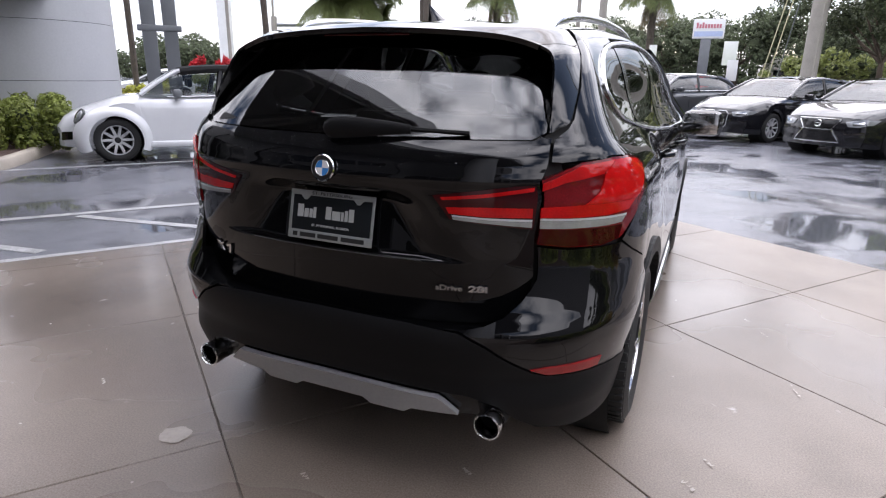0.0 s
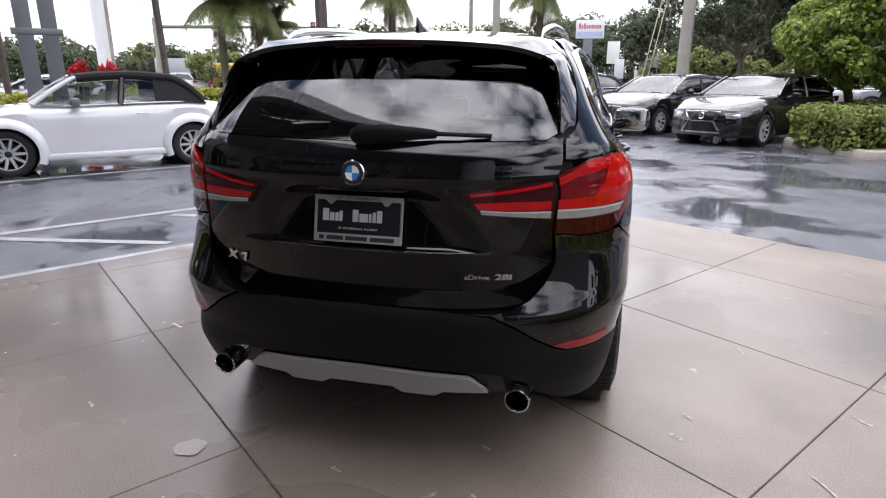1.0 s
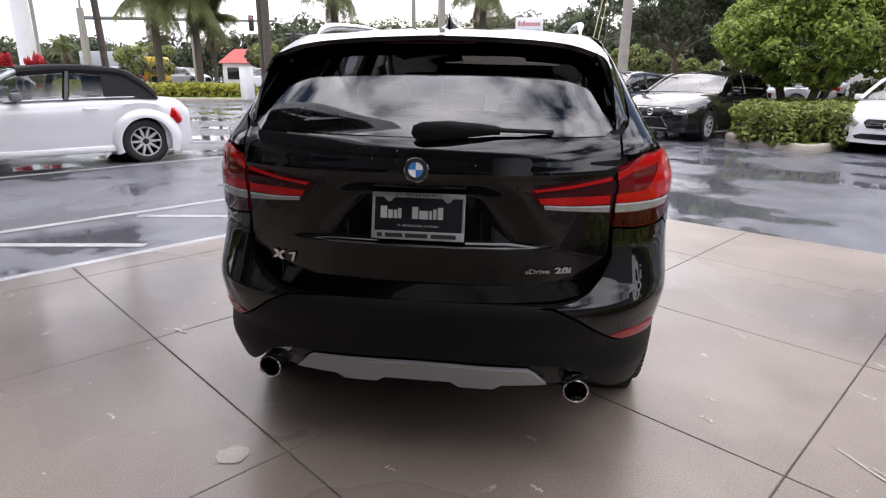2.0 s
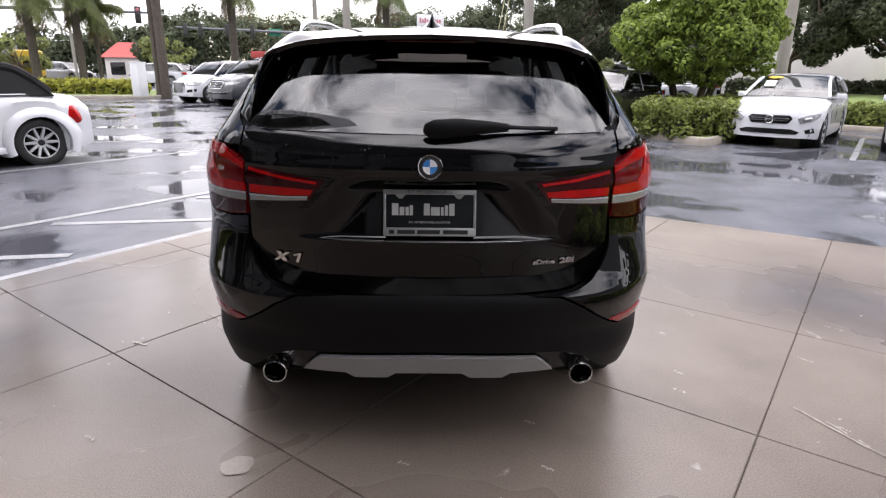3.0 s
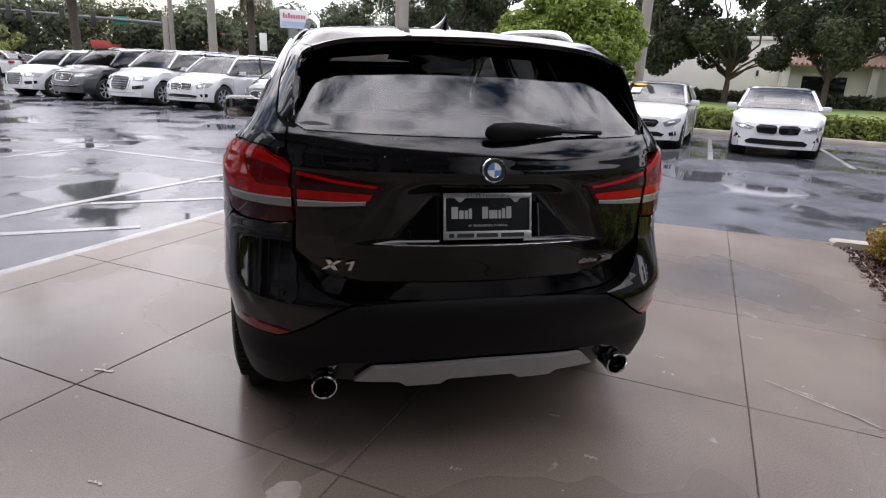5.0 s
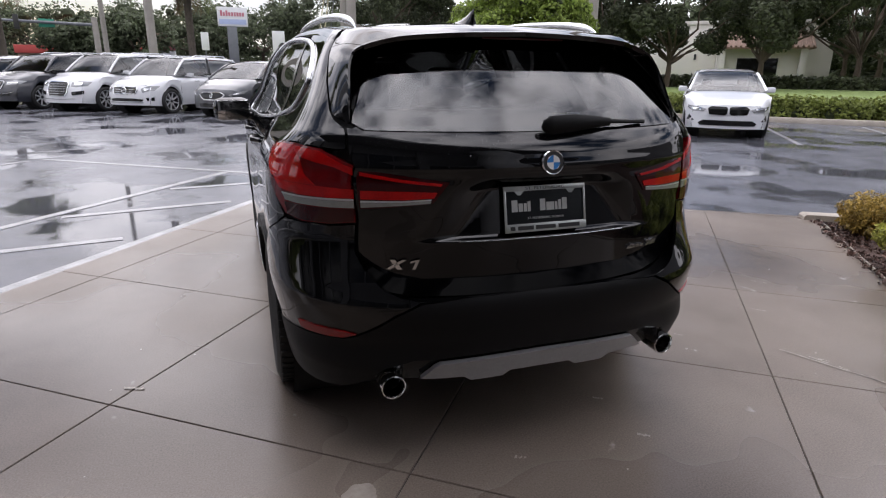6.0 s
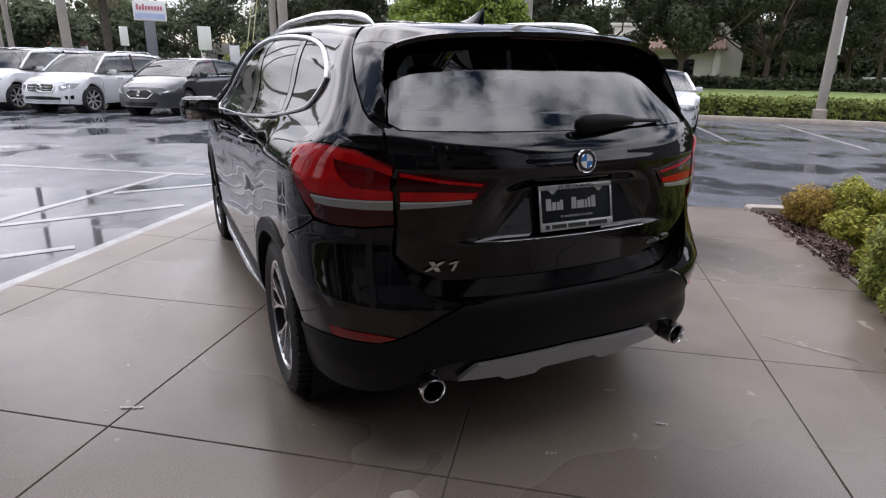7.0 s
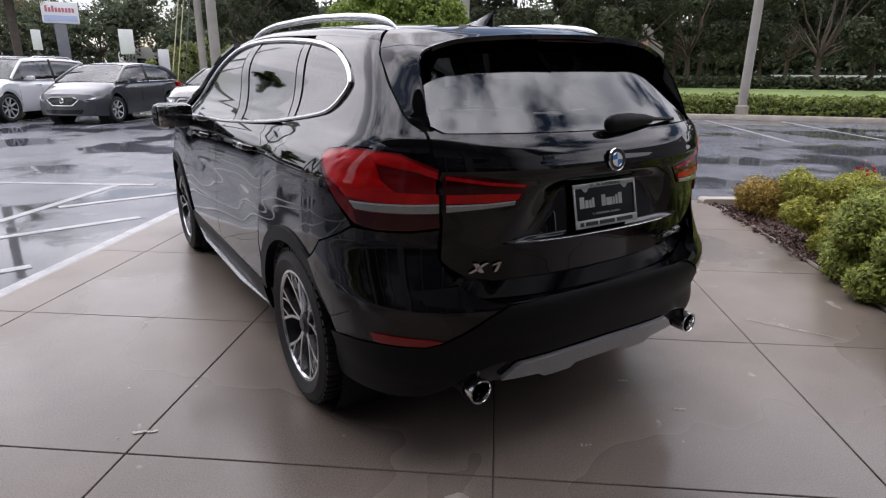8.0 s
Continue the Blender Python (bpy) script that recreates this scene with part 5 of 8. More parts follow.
# handles and mirrors
for sg in (-1, 1):
    for yy, zz, owner in ((1.50, 1.035, rear_door), (2.46, 1.005, front_door)):
        p = Vector(body(at_y(yy, zz), zz))
        q = Vector(body(at_y(yy + 0.2, zz), zz))
        part("door_handle", Geo().tube([(sg * (p.x + 0.006), yy - 0.015, zz), (sg * (p.x + 0.036), yy + 0.02, zz + 0.004), (sg * (p.x + 0.040), yy + 0.10, zz + 0.004), (sg * (q.x + 0.034), yy + 0.19, zz + 0.002), (sg * (q.x + 0.004), yy + 0.225, zz)], [0.010, 0.015, 0.016, 0.015, 0.010], 8), "black_paint", owner[0 if sg > 0 else 1], "gloss black bow handle")
    mir = part("door_mirror", Geo().box(-0.125, -0.045, -0.082, 0.125, 0.085, 0.082, 0.05, m=pose(sg * 1.005, 2.93, 1.095, 0, 0, sg * -8)), "black_paint", car, "black door mirror")
    part("mirror_glass", Geo().box(-0.105, -0.049, -0.064, 0.105, -0.044, 0.064, 0.002, m=pose(sg * 1.005, 2.93, 1.095, 0, 0, sg * -8)), "chrome", mir)
    part("mirror_foot", Geo().tube([(sg * 0.86, 2.95, 1.045), (sg * 0.95, 2.95, 1.055)], [0.03, 0.025], 8), "gloss_black", mir)

# nose: bonnet, windscreen, grille, lamps
def bonnet(x, y):
    t = ease(3.2, 4.42, y)
    edge = 0.80 - 0.10 * t
    return x, y, 1.065 - 0.20 * (max(0.0, y - 3.2) / 1.2) ** 1.6 - 0.045 * (abs(x) / edge) ** 3


skin("bonnet", [(-0.86, 3.26), (-0.45, 3.47), (0.0, 3.56), (0.45, 3.47), (0.86, 3.26), (0.888, 3.6), (0.855, 3.83), (0.79, 4.02), (0.64, 4.26), (0.35, 4.38), (0.0, 4.41), (-0.35, 4.38), (-0.64, 4.26), (-0.79, 4.02), (-0.855, 3.83), (-0.888, 3.6)], bonnet, "black_paint", car, du=0.06, dv=0.06, depth=0.02, label="gloss black bonnet")
skin("windscreen", [(2.06, 1.06), (3.0, 1.06), (3.0, 1.535), (2.12, 1.50)], greenhouse, "screen_glass", car, du=0.06, dv=0.04, depth=0.004, label="clear windscreen")
skin("windscreen", [(2.06, 1.06), (3.0, 1.06), (3.0, 1.535), (2.12, 1.50)], greenhouse, "screen_glass", car, du=0.06, dv=0.04, depth=0.004, flip=True, label="clear windscreen")
for sg in (-1, 1):
    part("screen_pillar", Geo().tube([(sg * p[0], p[1], p[2]) for p in (greenhouse(2.03, z) for z in (1.04, 1.15, 1.25, 1.35, 1.45, 1.52))], 0.024, 8), "black_paint", car)
both("front_bumper", [(2.28, 0.30), (3.0, 0.28), (3.0, 0.60), (2.72, 0.60), (2.68, 0.70), (2.32, 0.66)], body, "black_paint", "gloss black front bumper", du=0.05, dv=0.03)
both("nose_panel", [(2.28, 0.79), (2.45, 0.815), (2.7, 0.785), (3.0, 0.795), (3.0, 0.875), (2.6, 0.880), (2.28, 0.872)], body, "black_paint", "gloss black nose panel", du=0.05, dv=0.03)
both("head_lamp", [(2.33, 0.68), (2.68, 0.71), (2.70, 0.79), (2.45, 0.82), (2.30, 0.80)], body, "head_lens", "clear headlamp", du=0.04, dv=0.03, off=0.003, depth=0.05)
both("grille", [(2.72, 0.62), (2.97, 0.62), (2.97, 0.80), (2.76, 0.80), (2.72, 0.74)], body, "chrome", "chrome kidney grille", du=0.04, dv=0.02, off=0.006)

# cabin seen through the glass
cab = part("cabin_floor", Geo().box(-0.72, 0.42, 0.40, 0.72, 3.3, 0.46, 0.02), "under", car)
part("load_cover", Geo().box(-0.60, 0.36, 1.02, 0.60, 0.98, 1.04, 0.006), "seat", car, "black load cover")
part("rear_bench", Geo().box(-0.62, 0.0, 0.0, 0.62, 0.16, 0.62, 0.05, m=pose(0, 1.05, 0.62, -18, 0, 0)), "seat", car, "black rear seat back")
for x in (-0.40, 0.0, 0.40):
    part("headrest", Geo().box(x - 0.13, 1.22, 1.20, x + 0.13, 1.32, 1.345 if x else 1.30, 0.035), "seat", car)
for x in (-0.38, 0.38):
    st = part("front_seat", Geo().box(x - 0.25, 0.0, 0.0, x + 0.25, 0.15, 0.66, 0.06, m=pose(0, 2.02, 0.60, -16, 0, 0)), "seat", car, "black front seat")
    part("headrest", Geo().box(x - 0.13, 2.24, 1.22, x + 0.13, 2.34, 1.40, 0.04), "seat", st)
part("dashboard", Geo().box(-0.70, 2.95, 0.75, 0.70, 3.40, 1.06, 0.06), "seat", car)
part("steering_wheel", Geo().lathe([(0.17 + 0.016 * math.cos(a), 0.016 * math.sin(a)) for a in (2 * math.pi * k / 8 for k in range(9))], pose(-0.38, 2.85, 1.02, 0, 0, 0) @ Matrix.Rotation(radians(65), 4, "X") @ Matrix.Rotation(radians(90), 4, "Y"), 24), "seat", car)
skin("headliner", [(-0.56, 0.70), (-0.56, 2.55), (0.56, 2.55), (0.56, 0.70)], lambda x, y: (x, y, roof(x, y)[2] - 0.05), "headliner", car, du=0.08, dv=0.1, depth=0.002)
part("inner_mirror", Geo().box(-0.12, 2.62, 1.36, 0.12, 2.65, 1.43, 0.01), "under", car)


# ---- wheels ----
def wheel_meshes(r, wide, rim_r, spokes, tag, y_spokes=True):
    """Tyre, barrel, spokes and hub cap round the x axis, outer face towards +x."""
    I = Matrix.Identity(4)
    h = wide / 2
    tyre = Geo().lathe([(rim_r - 0.004, -h * 0.8), (rim_r + 0.02, -h * 0.92), (r - 0.045, -h), (r - 0.012, -h * 0.88), (r, -h * 0.6), (r, h * 0.6), (r - 0.012, h * 0.88), (r - 0.045, h), (rim_r + 0.02, h * 0.93), (rim_r - 0.004, h * 0.82)], I, 48)
    n = 60
    for k in range(n):
        a = 2 * math.pi * k / n
        m = Matrix.Rotation(a, 4, "X")
        for x0, x1 in ((-0.85, -0.35), (-0.28, 0.28), (0.35, 0.85)):
            tyre.box(x0 * h, -0.010, r - 0.012, x1 * h, 0.010, r + 0.0045, m=m)
    barrel = Geo().lathe([(rim_r, h * 0.84), (rim_r + 0.006, h * 0.80), (rim_r - 0.012, h * 0.78), (rim_r - 0.03, h * 0.2), (rim_r - 0.03, -h * 0.8)], I, 48)
    lip = Geo().lathe([(rim_r + 0.007, h * 0.80), (rim_r + 0.005, h * 0.86), (rim_r - 0.006, h * 0.86), (rim_r - 0.012, h * 0.78)], I, 48)
    disc = Geo().lathe([(0.0, h * 0.05), (rim_r * 0.72, h * 0.05), (rim_r * 0.72, -h * 0.1)], I, 32)
    sp = Geo()
    for k in range(spokes):
        m = Matrix.Rotation(2 * math.pi * k / spokes, 4, "X")
        r0, r1 = 0.040, rim_r - 0.004
        if y_spokes:
            legs = [(sd * 0.06, sd * 0.24, 0.0, 0.62, 0.011, 0.008) for sd in (-1, 1)] + [(sd * 0.24, sd * q, 0.58, 1.0, 0.009, w) for sd in (-1, 1) for q, w in ((0.10, 0.006), (0.36, 0.011))]
        else:
            legs = [(0.0, 0.0, 0.0, 1.0, 0.026, 0.020)]
        for a0, a1, t0, t1, w0, w1 in legs:
            prof = []
            for i in range(5):
                t = t0 + (t1 - t0) * i / 4
                rr = r0 + (r1 - r0) * t
                ang = a0 + (a1 - a0) * i / 4
                if y_spokes and t0 == 0.0:
                    ang *= 0.7 + 0.3 * i / 4
                wd = w0 + (w1 - w0) * i / 4
                x = h * (0.62 + 0.20 * t)
                c, s = math.cos(ang), math.sin(ang)
                for off, dx in ((-wd, -0.030), (-wd * 0.7, 0.0), (wd * 0.7, 0.0), (wd, -0.030)):
                    prof.append(m @ Vector((x + dx, rr * s + off * c, rr * c - off * s)))
            sp.add(prof, [(i * 4 + j, i * 4 + j + 1, (i + 1) * 4 + j + 1, (i + 1) * 4 + j) for i in range(4) for j in range(3)])
    cap = Geo().lathe([(0.0, h * 0.72), (0.028, h * 0.71), (0.034, h * 0.66), (0.055, h * 0.60), (0.06, h * 0.4)], I, 24)
    return {"tyre": tyre.mesh("tyre"), "rim": barrel.mesh("rim"), "rim_lip": lip.mesh("rim_lip"), "brake_disc": disc.mesh("brake_disc"), "spokes": sp.mesh("spokes", angle=30), "hub_cap": cap.mesh("hub_cap")}


def wheel(parent, meshes, at, looks):
    """One wheel with its tyre, rim and spokes."""
    w = part("wheel", meshes["tyre"], looks[0], parent, at=at)
    for key, mt in (("rim", looks[1]), ("rim_lip", looks[2]), ("brake_disc", looks[1]), ("spokes", looks[2]), ("hub_cap", looks[1])):
        part(key, meshes[key], mt, w)
    return w


suv_wheel = wheel_meshes(0.335, 0.225, 0.238, 5, "suv")
for yy in (HUB_R, HUB_F):
    for sg in (-1, 1):
        wheel(car, suv_wheel, pose(sg * 0.797, yy, HUB_Z, 11, 0, 180 if sg < 0 else 0), ("rubber", "rim_dark", "rim"))
        part("wheel_well", Geo().lathe([(0.39, 0.05), (0.40, -0.35), (0.0, -0.36)], pose(sg * 0.80, yy, HUB_Z, 0, 0, 180 if sg < 0 else 0), 32), "under", car)
part("underbody", Geo().box(-0.66, 0.32, 0.24, 0.66, 4.2, 0.34, 0.04), "under", car)


# ---- other parked cars ----
def car_mesh_set(L, W, H, wb, front, hood, belt, tail, ws0, ws1, r1, r0, wheel_r=0.33, clear=0.19, nose_drop=0.16, tail_drop=0.05, roof_w=0.70, name="car", round_ends=0.16):
    """Meshes of a parked car: body, glass, roof, posts and trim. Lengths run from the tail (0) to the nose (L) along y."""
    hw = W / 2
    hub_f, hub_r = L - front, L - front - wb
    R = wheel_r + 0.055
    ys = sorted(set([round(L * k / 56, 4) for k in range(57)] + [round(h + R * math.cos(math.pi * k / 10), 4) for h in (hub_f, hub_r) for k in range(11)]))

    def taper(y):
        a = min(1.0, y / (L * 0.16))
        b = min(1.0, (L - y) / (L * 0.20))
        return (1 - round_ends * (1 - a) ** 2.2) * (1 - (round_ends + 0.04) * (1 - b) ** 2.2)

    deck = curve([(0, tail - tail_drop * 1.2), (L * 0.03, tail - tail_drop * 0.2), (r0, tail + 0.01), (r0 + 0.4, belt + 0.02), (ws0 - 0.3, belt - 0.01), (ws0, hood + 0.01), (L * 0.90, hood - nose_drop * 0.5), (L * 0.975, hood - nose_drop), (L, hood - nose_drop * 1.6)])

    def low(y):
        z = clear + 0.05 * max(0.0, 1 - y / 0.25) + 0.03 * max(0.0, 1 - (L - y) / 0.25)
        for h in (hub_f, hub_r):
            if abs(y - h) < R:
                z = max(z, wheel_r + math.sqrt(R * R - (y - h) ** 2))
        return z

    def ring(y):
        w, zt, zb = hw * taper(y), deck(y), low(y)
        sh = zt - 0.03
        zs = [zb, zb + (sh - zb) * 0.10, zb + (sh - zb) * 0.35, zb + (sh - zb) * 0.62, zb + (sh - zb) * 0.80, sh - 0.02]
        xs = [0.955, 0.985, 1.0, 0.985, 0.995, 0.945]
        pts = [(w * k, y, z) for k, z in zip(xs, zs)]
        pts += [(w * 0.86, y, zt + 0.0), (w * 0.55, y, zt + 0.018), (0.0, y, zt + 0.026)]
        return pts

    zt_nose = deck(L)

    def bend(p):
        """Rounds the nose and the tail in plan and in profile."""
        x, y, z = p
        t = min(1.0, abs(x) / hw)
        f, b = ease(L - 1.0, L, y), 1 - ease(0.0, 0.8, y)
        y -= f * (0.34 * t ** 2.6 + 0.16 * max(0.0, (z - 0.50) / 0.4) ** 2)
        y += b * (0.24 * t ** 2.6 + 0.10 * max(0.0, (z - 0.60) / 0.4) ** 2)
        return x, y, z

    bodyg = Geo()
    rows = []
    for y in ys:
        r = [bend(q) for q in ring(y)]
        rows.append(r + [(-p[0], p[1], p[2]) for p in r[:-1][::-1]])
    n = len(rows[0])
    bodyg.add([p for r in rows for p in r], [(i * n + j, i * n + j + 1, (i + 1) * n + j + 1, (i + 1) * n + j) for i in range(len(rows) - 1) for j in range(n - 1)])
    bodyg.f = [f[::-1] for f in bodyg.f]
    for y, turn in ((0.0, True), (L, False)):
        w, zb, zt = hw * taper(y) * 0.955, low(y), deck(y)
        nx, nz = 16, 8
        face_v = []
        for i in range(nx + 1):
            u = -1 + 2 * i / nx
            top_z = zt + 0.026 - 0.05 * abs(u) ** 3
            for j in range(nz + 1):
                v = j / nz
                wv = w * (1 + 0.047 * math.sin(math.pi * v))
                q = bend((u * wv, y, zb + (top_z - zb) * v))
                face_v.append((q[0], q[1] + (-0.004 if turn else 0.004) * 0, q[2]))
        k = nz + 1
        bodyg.add(face_v, [((i + 1) * k + j, i * k + j, i * k + j + 1, (i + 1) * k + j + 1) if not turn else (i * k + j, (i + 1) * k + j, (i + 1) * k + j + 1, i * k + j + 1) for i in range(nx) for j in range(nz)])
    # cabin
    top = curve([(r0, tail + 0.02), ((r0 * 0.45 + r1 * 0.55), tail + (H - tail) * 0.62), (r1, H - 0.055), ((r1 + ws1) / 2, H), (ws1, H - 0.05), ((ws0 + ws1) / 2, (H + hood) / 2 + 0.02), (ws0, hood + 0.02)])

    def cab(y, f):
        """Cabin side at height fraction f."""
        z0, z1 = deck(y) - 0.01, top(y)
        w0, w1 = hw * taper(y) * 0.925, hw * taper(y) * roof_w
        k = max(0.0, min(1.0, (z1 - belt) / (H - belt)))
        return (w0 + (w0 + (w1 - w0) * k - w0) * f ** 1.15, y, z0 + (z1 - z0) * f)

    cy = [r0 + (ws0 - r0) * k / 30 for k in range(31)]
    glassg = Geo()
    rows = []
    for y in cy:
        s = [cab(y, f) for f in (0, 0.35, 0.7, 0.94)]
        e = cab(y, 0.94)
        s += [(e[0] * 0.88, y, top(y) + 0.004), (e[0] * 0.5, y, top(y) + 0.018), (0, y, top(y) + 0.024)]
        rows.append(s + [(-p[0], p[1], p[2]) for p in s[:-1][::-1]])
    n = len(rows[0])
    glassg.add([p for r in rows for p in r], [(i * n + j, (i + 1) * n + j, (i + 1) * n + j + 1, i * n + j + 1) for i in range(len(rows) - 1) for j in range(n - 1)])
    # roof skin with its edges
    roofg = Geo()
    ry = [r1 + (ws1 - r1) * k / 14 for k in range(15)]
    rows = []
    for y in ry:
        e = cab(y, 0.90)
        s = [(e[0] + 0.008, y, e[2]), (e[0] * 0.985 + 0.006, y, top(y) - 0.012), (e[0] * 0.86, y, top(y) + 0.014), (e[0] * 0.5, y, top(y) + 0.030), (0, y, top(y) + 0.036)]
        rows.append(s + [(-p[0], p[1], p[2]) for p in s[:-1][::-1]])
    n = len(rows[0])
    roofg.add([p for r in rows for p in r], [(i * n + j, (i + 1) * n + j, (i + 1) * n + j + 1, i * n + j + 1) for i in range(14) for j in range(n - 1)])

    softg = Geo()
    rows = []
    sy = [r0 - 0.02 + (r1 + 0.30 - r0) * k / 16 for k in range(17)]
    for y in sy:
        s_ = [cab(y, f) for f in (0.0, 0.35, 0.7, 0.94)]
        e = cab(y, 0.94)
        s_ = [(q[0] + 0.014, q[1], q[2]) for q in s_] + [(e[0] * 0.88, y, top(y) + 0.022), (e[0] * 0.5, y, top(y) + 0.036), (0, y, top(y) + 0.042)]
        rows.append(s_ + [(-q[0], q[1], q[2]) for q in s_[:-1][::-1]])
    n = len(rows[0])
    softg.add([q for r in rows for q in r], [(i * n + j, (i + 1) * n + j, (i + 1) * n + j + 1, i * n + j + 1) for i in range(16) for j in range(n - 1)])
    softv = softg

    def post(y_at, wide, sg):
        g = Geo()
        for sg in (sg,):
            path = []
            for k in range(7):
                f = k / 6
                p = cab(y_at(f), f * 0.95)
                path.append((sg * (p[0] + 0.004), p[1], p[2]))
            g.tube(path, wide, 6, flat=0.6)
        return g
    out = {}
    for sg in (-1, 1):
        a_post, c_post, belt_g = Geo(), Geo(), Geo()
        a_post.tube([(sg * (cab(y, 0.94)[0] * 0.995 + 0.004), y, cab(y, 0.96)[2]) for y in (ws0 - 0.02 + (ws1 - ws0) * k / 6 for k in range(7))], 0.034, 6)
        c_post.tube([(sg * (cab(y, 0.94)[0] * 0.985 + 0.002), y, cab(y, 0.93)[2]) for y in (r0 + 0.03 + (r1 - r0) * k / 6 for k in range(7))], 0.06, 6)
        mid = ws1 - (ws1 - r1) * 0.42
        b_post = post(lambda f: mid - 0.10 * f + 0.04, 0.045, sg)
        belt_g.tube([(sg * (cab(y, 0.03)[0] + 0.006), y, cab(y, 0.03)[2]) for y in (r0 + 0.35 + (ws0 - r0 - 0.75) * k / 8 for k in range(9))], 0.012, 6)
        out[sg] = {"front_post": a_post.mesh("front_post"), "rear_post": c_post.mesh("rear_post"), "middle_post": b_post.mesh("middle_post"), "belt_strip": belt_g.mesh("belt_strip")}
    out.update({"body": bodyg.mesh("body", angle=40), "cabin_glass": glassg.mesh("cabin_glass", angle=50), "roof": roofg.mesh("roof", angle=60)})
    dims = dict(L=L, hw=hw, hub_f=hub_f, hub_r=hub_r, hood=hood, taper=taper, deck=deck, low=low, belt=belt, tail=tail, ws0=ws0, drop=nose_drop, r=wheel_r, cab=cab, H=H, clear=clear, r0=r0, bend=bend, zt=zt_nose, softv=softv)
    return out, dims


def parked_car(label, paint, meshes, d, at, heading, face, group="", soft_top=False, wheels=None, rails=False, signal="clear", glaze="car_glass", up=-0.02):
    """A parked car at its place: at is its front-left wheel's place on the ground."""
    h = radians(heading)
    fwd, left = Vector((math.cos(h), math.sin(h))), Vector((-math.sin(h), math.cos(h)))
    o = Vector(at) - fwd * d["hub_f"] - left * (d["hw"] - 0.13)
    c = thing("parked_car", label, "car", pose(o.x, o.y, up, 0, 0, heading - 90), group)
    for key, mt in (("body", paint), ("cabin_glass", glaze), ("roof", "fabric" if soft_top else paint)):
        part(key, meshes[key], mt, c)
    for sg in (-1, 1):
        for key, mt in (("front_post", paint), ("rear_post", "fabric" if soft_top else paint), ("middle_post", "gloss_black"), ("belt_strip", "satin" if not soft_top else paint)):
            part(key, meshes[sg][key], mt, c)
    L, hw = d["L"], d["hw"]
    if soft_top:
        part("soft_top", d["softv"], "fabric", c, "black cloth rear of the soft top", angle=60)
    for yy in (d["hub_f"], d["hub_r"]):
        for sg in (-1, 1):
            wheel(c, wheels, pose(sg * (hw - 0.125), yy, d["r"], 17 * sg, 0, 180 if sg < 0 else 0), ("rubber", "rim_dark", "rim_paint"))
            part("wheel_well", Geo().lathe([(d["r"] + 0.05, 0.02), (d["r"] + 0.05, -0.25), (0, -0.26)], pose(sg * (hw - 0.13), yy, d["r"], 0, 0, 180 if sg < 0 else 0), 20), "under", c)
    part("underbody", Geo().box(-hw + 0.2, 0.3, d["clear"] + 0.0, hw - 0.2, L - 0.3, d["clear"] + 0.12, 0.03), "under", c)
    cabf = Geo()
    cabf.box(-hw * 0.7, d["r0"] + 0.75, 0.55, hw * 0.7, d["r0"] + 0.95, d["belt"] + 0.08, 0.06)
    for sx in (-1, 1):
        cabf.box(sx * hw * 0.45 - 0.2, d["r0"] + 1.65, 0.5, sx * hw * 0.45 + 0.2, d["r0"] + 1.8, d["belt"] + 0.12, 0.05)
        cabf.box(sx * hw * 0.45 - 0.11, d["r0"] + 1.62, d["belt"] + 0.13, sx * hw * 0.45 + 0.11, d["r0"] + 1.70, d["belt"] + 0.27, 0.03)
    cabf.box(-hw * 0.75, d["ws0"] - 0.55, 0.6, hw * 0.75, d["ws0"] - 0.2, d["belt"] - 0.02, 0.05)
    part("seats", cabf, "seat", c)
    # nose
    

    face_w = hw * d["taper"](L) * 0.955

    def front_y(x, z):
        """How far forward the nose stands; past the face it runs back round the corner."""
        ax, y = abs(x), L
        if ax > face_w:
            y = L - 0.2 * L * (1 - (max(0.0, 1 - ax / (hw * 0.985)) / 0.2) ** (1 / 2.2))
        return d["bend"]((x, min(L, y), z))[1] + 0.001

    def nose_skin(x, z):
        return x, front_y(x, z), z

    zt = d["zt"]

    def patch(name, pts, mat, parent, out=0.012, sides=(False, True), label=""):
        """A shaped piece let into the nose, on one or both sides. Heights run down from the nose's edge."""
        poly = [(x, zt + z) for x, z in pts]
        area = sum(poly[k][0] * poly[(k + 1) % len(poly)][1] - poly[(k + 1) % len(poly)][0] * poly[k][1] for k in range(len(poly)))
        if area > 0:
            poly = poly[::-1]
        got = [skin(name, poly, lambda u, v: nose_skin(-u, v), mat, parent, 0.07, 0.06, out, 0.03, not f, label) for f in sides]
        return got

    def outline(pts, r, mat, parent, close=True, out=0.02):
        q = [(x, zt + z) for x, z in pts]
        q += q[:1] if close else []
        path = []
        for a, b in zip(q, q[1:]):
            path += [(a[0] + (b[0] - a[0]) * k / 3, a[1] + (b[1] - a[1]) * k / 3) for k in range(3)]
        path.append(q[-1])
        part("grille_bar", Geo().tube([(x, front_y(x, z) + out, z) for x, z in path], r, 5), mat, parent)

    for pts in face.get("grille", ()):
        two = all(p[0] >= 0 for p in pts)
        gr = patch("grille", pts, "gloss_black", c, 0.012, (False, True) if two else (False,), "dark radiator grille")[0]
        if face.get("frame"):
            outline(pts, face["frame"], "chrome", gr)
    if face.get("bars"):
        wide, heights, thin, bar_mat = face["bars"]
        for z in heights:
            outline([(-wide, z), (-wide * 0.5, z), (0, z), (wide * 0.5, z), (wide, z)], thin, bar_mat, gr, False, 0.022)
    if face.get("badge"):
        zc, rb = zt + face["badge"][0], face["badge"][1]
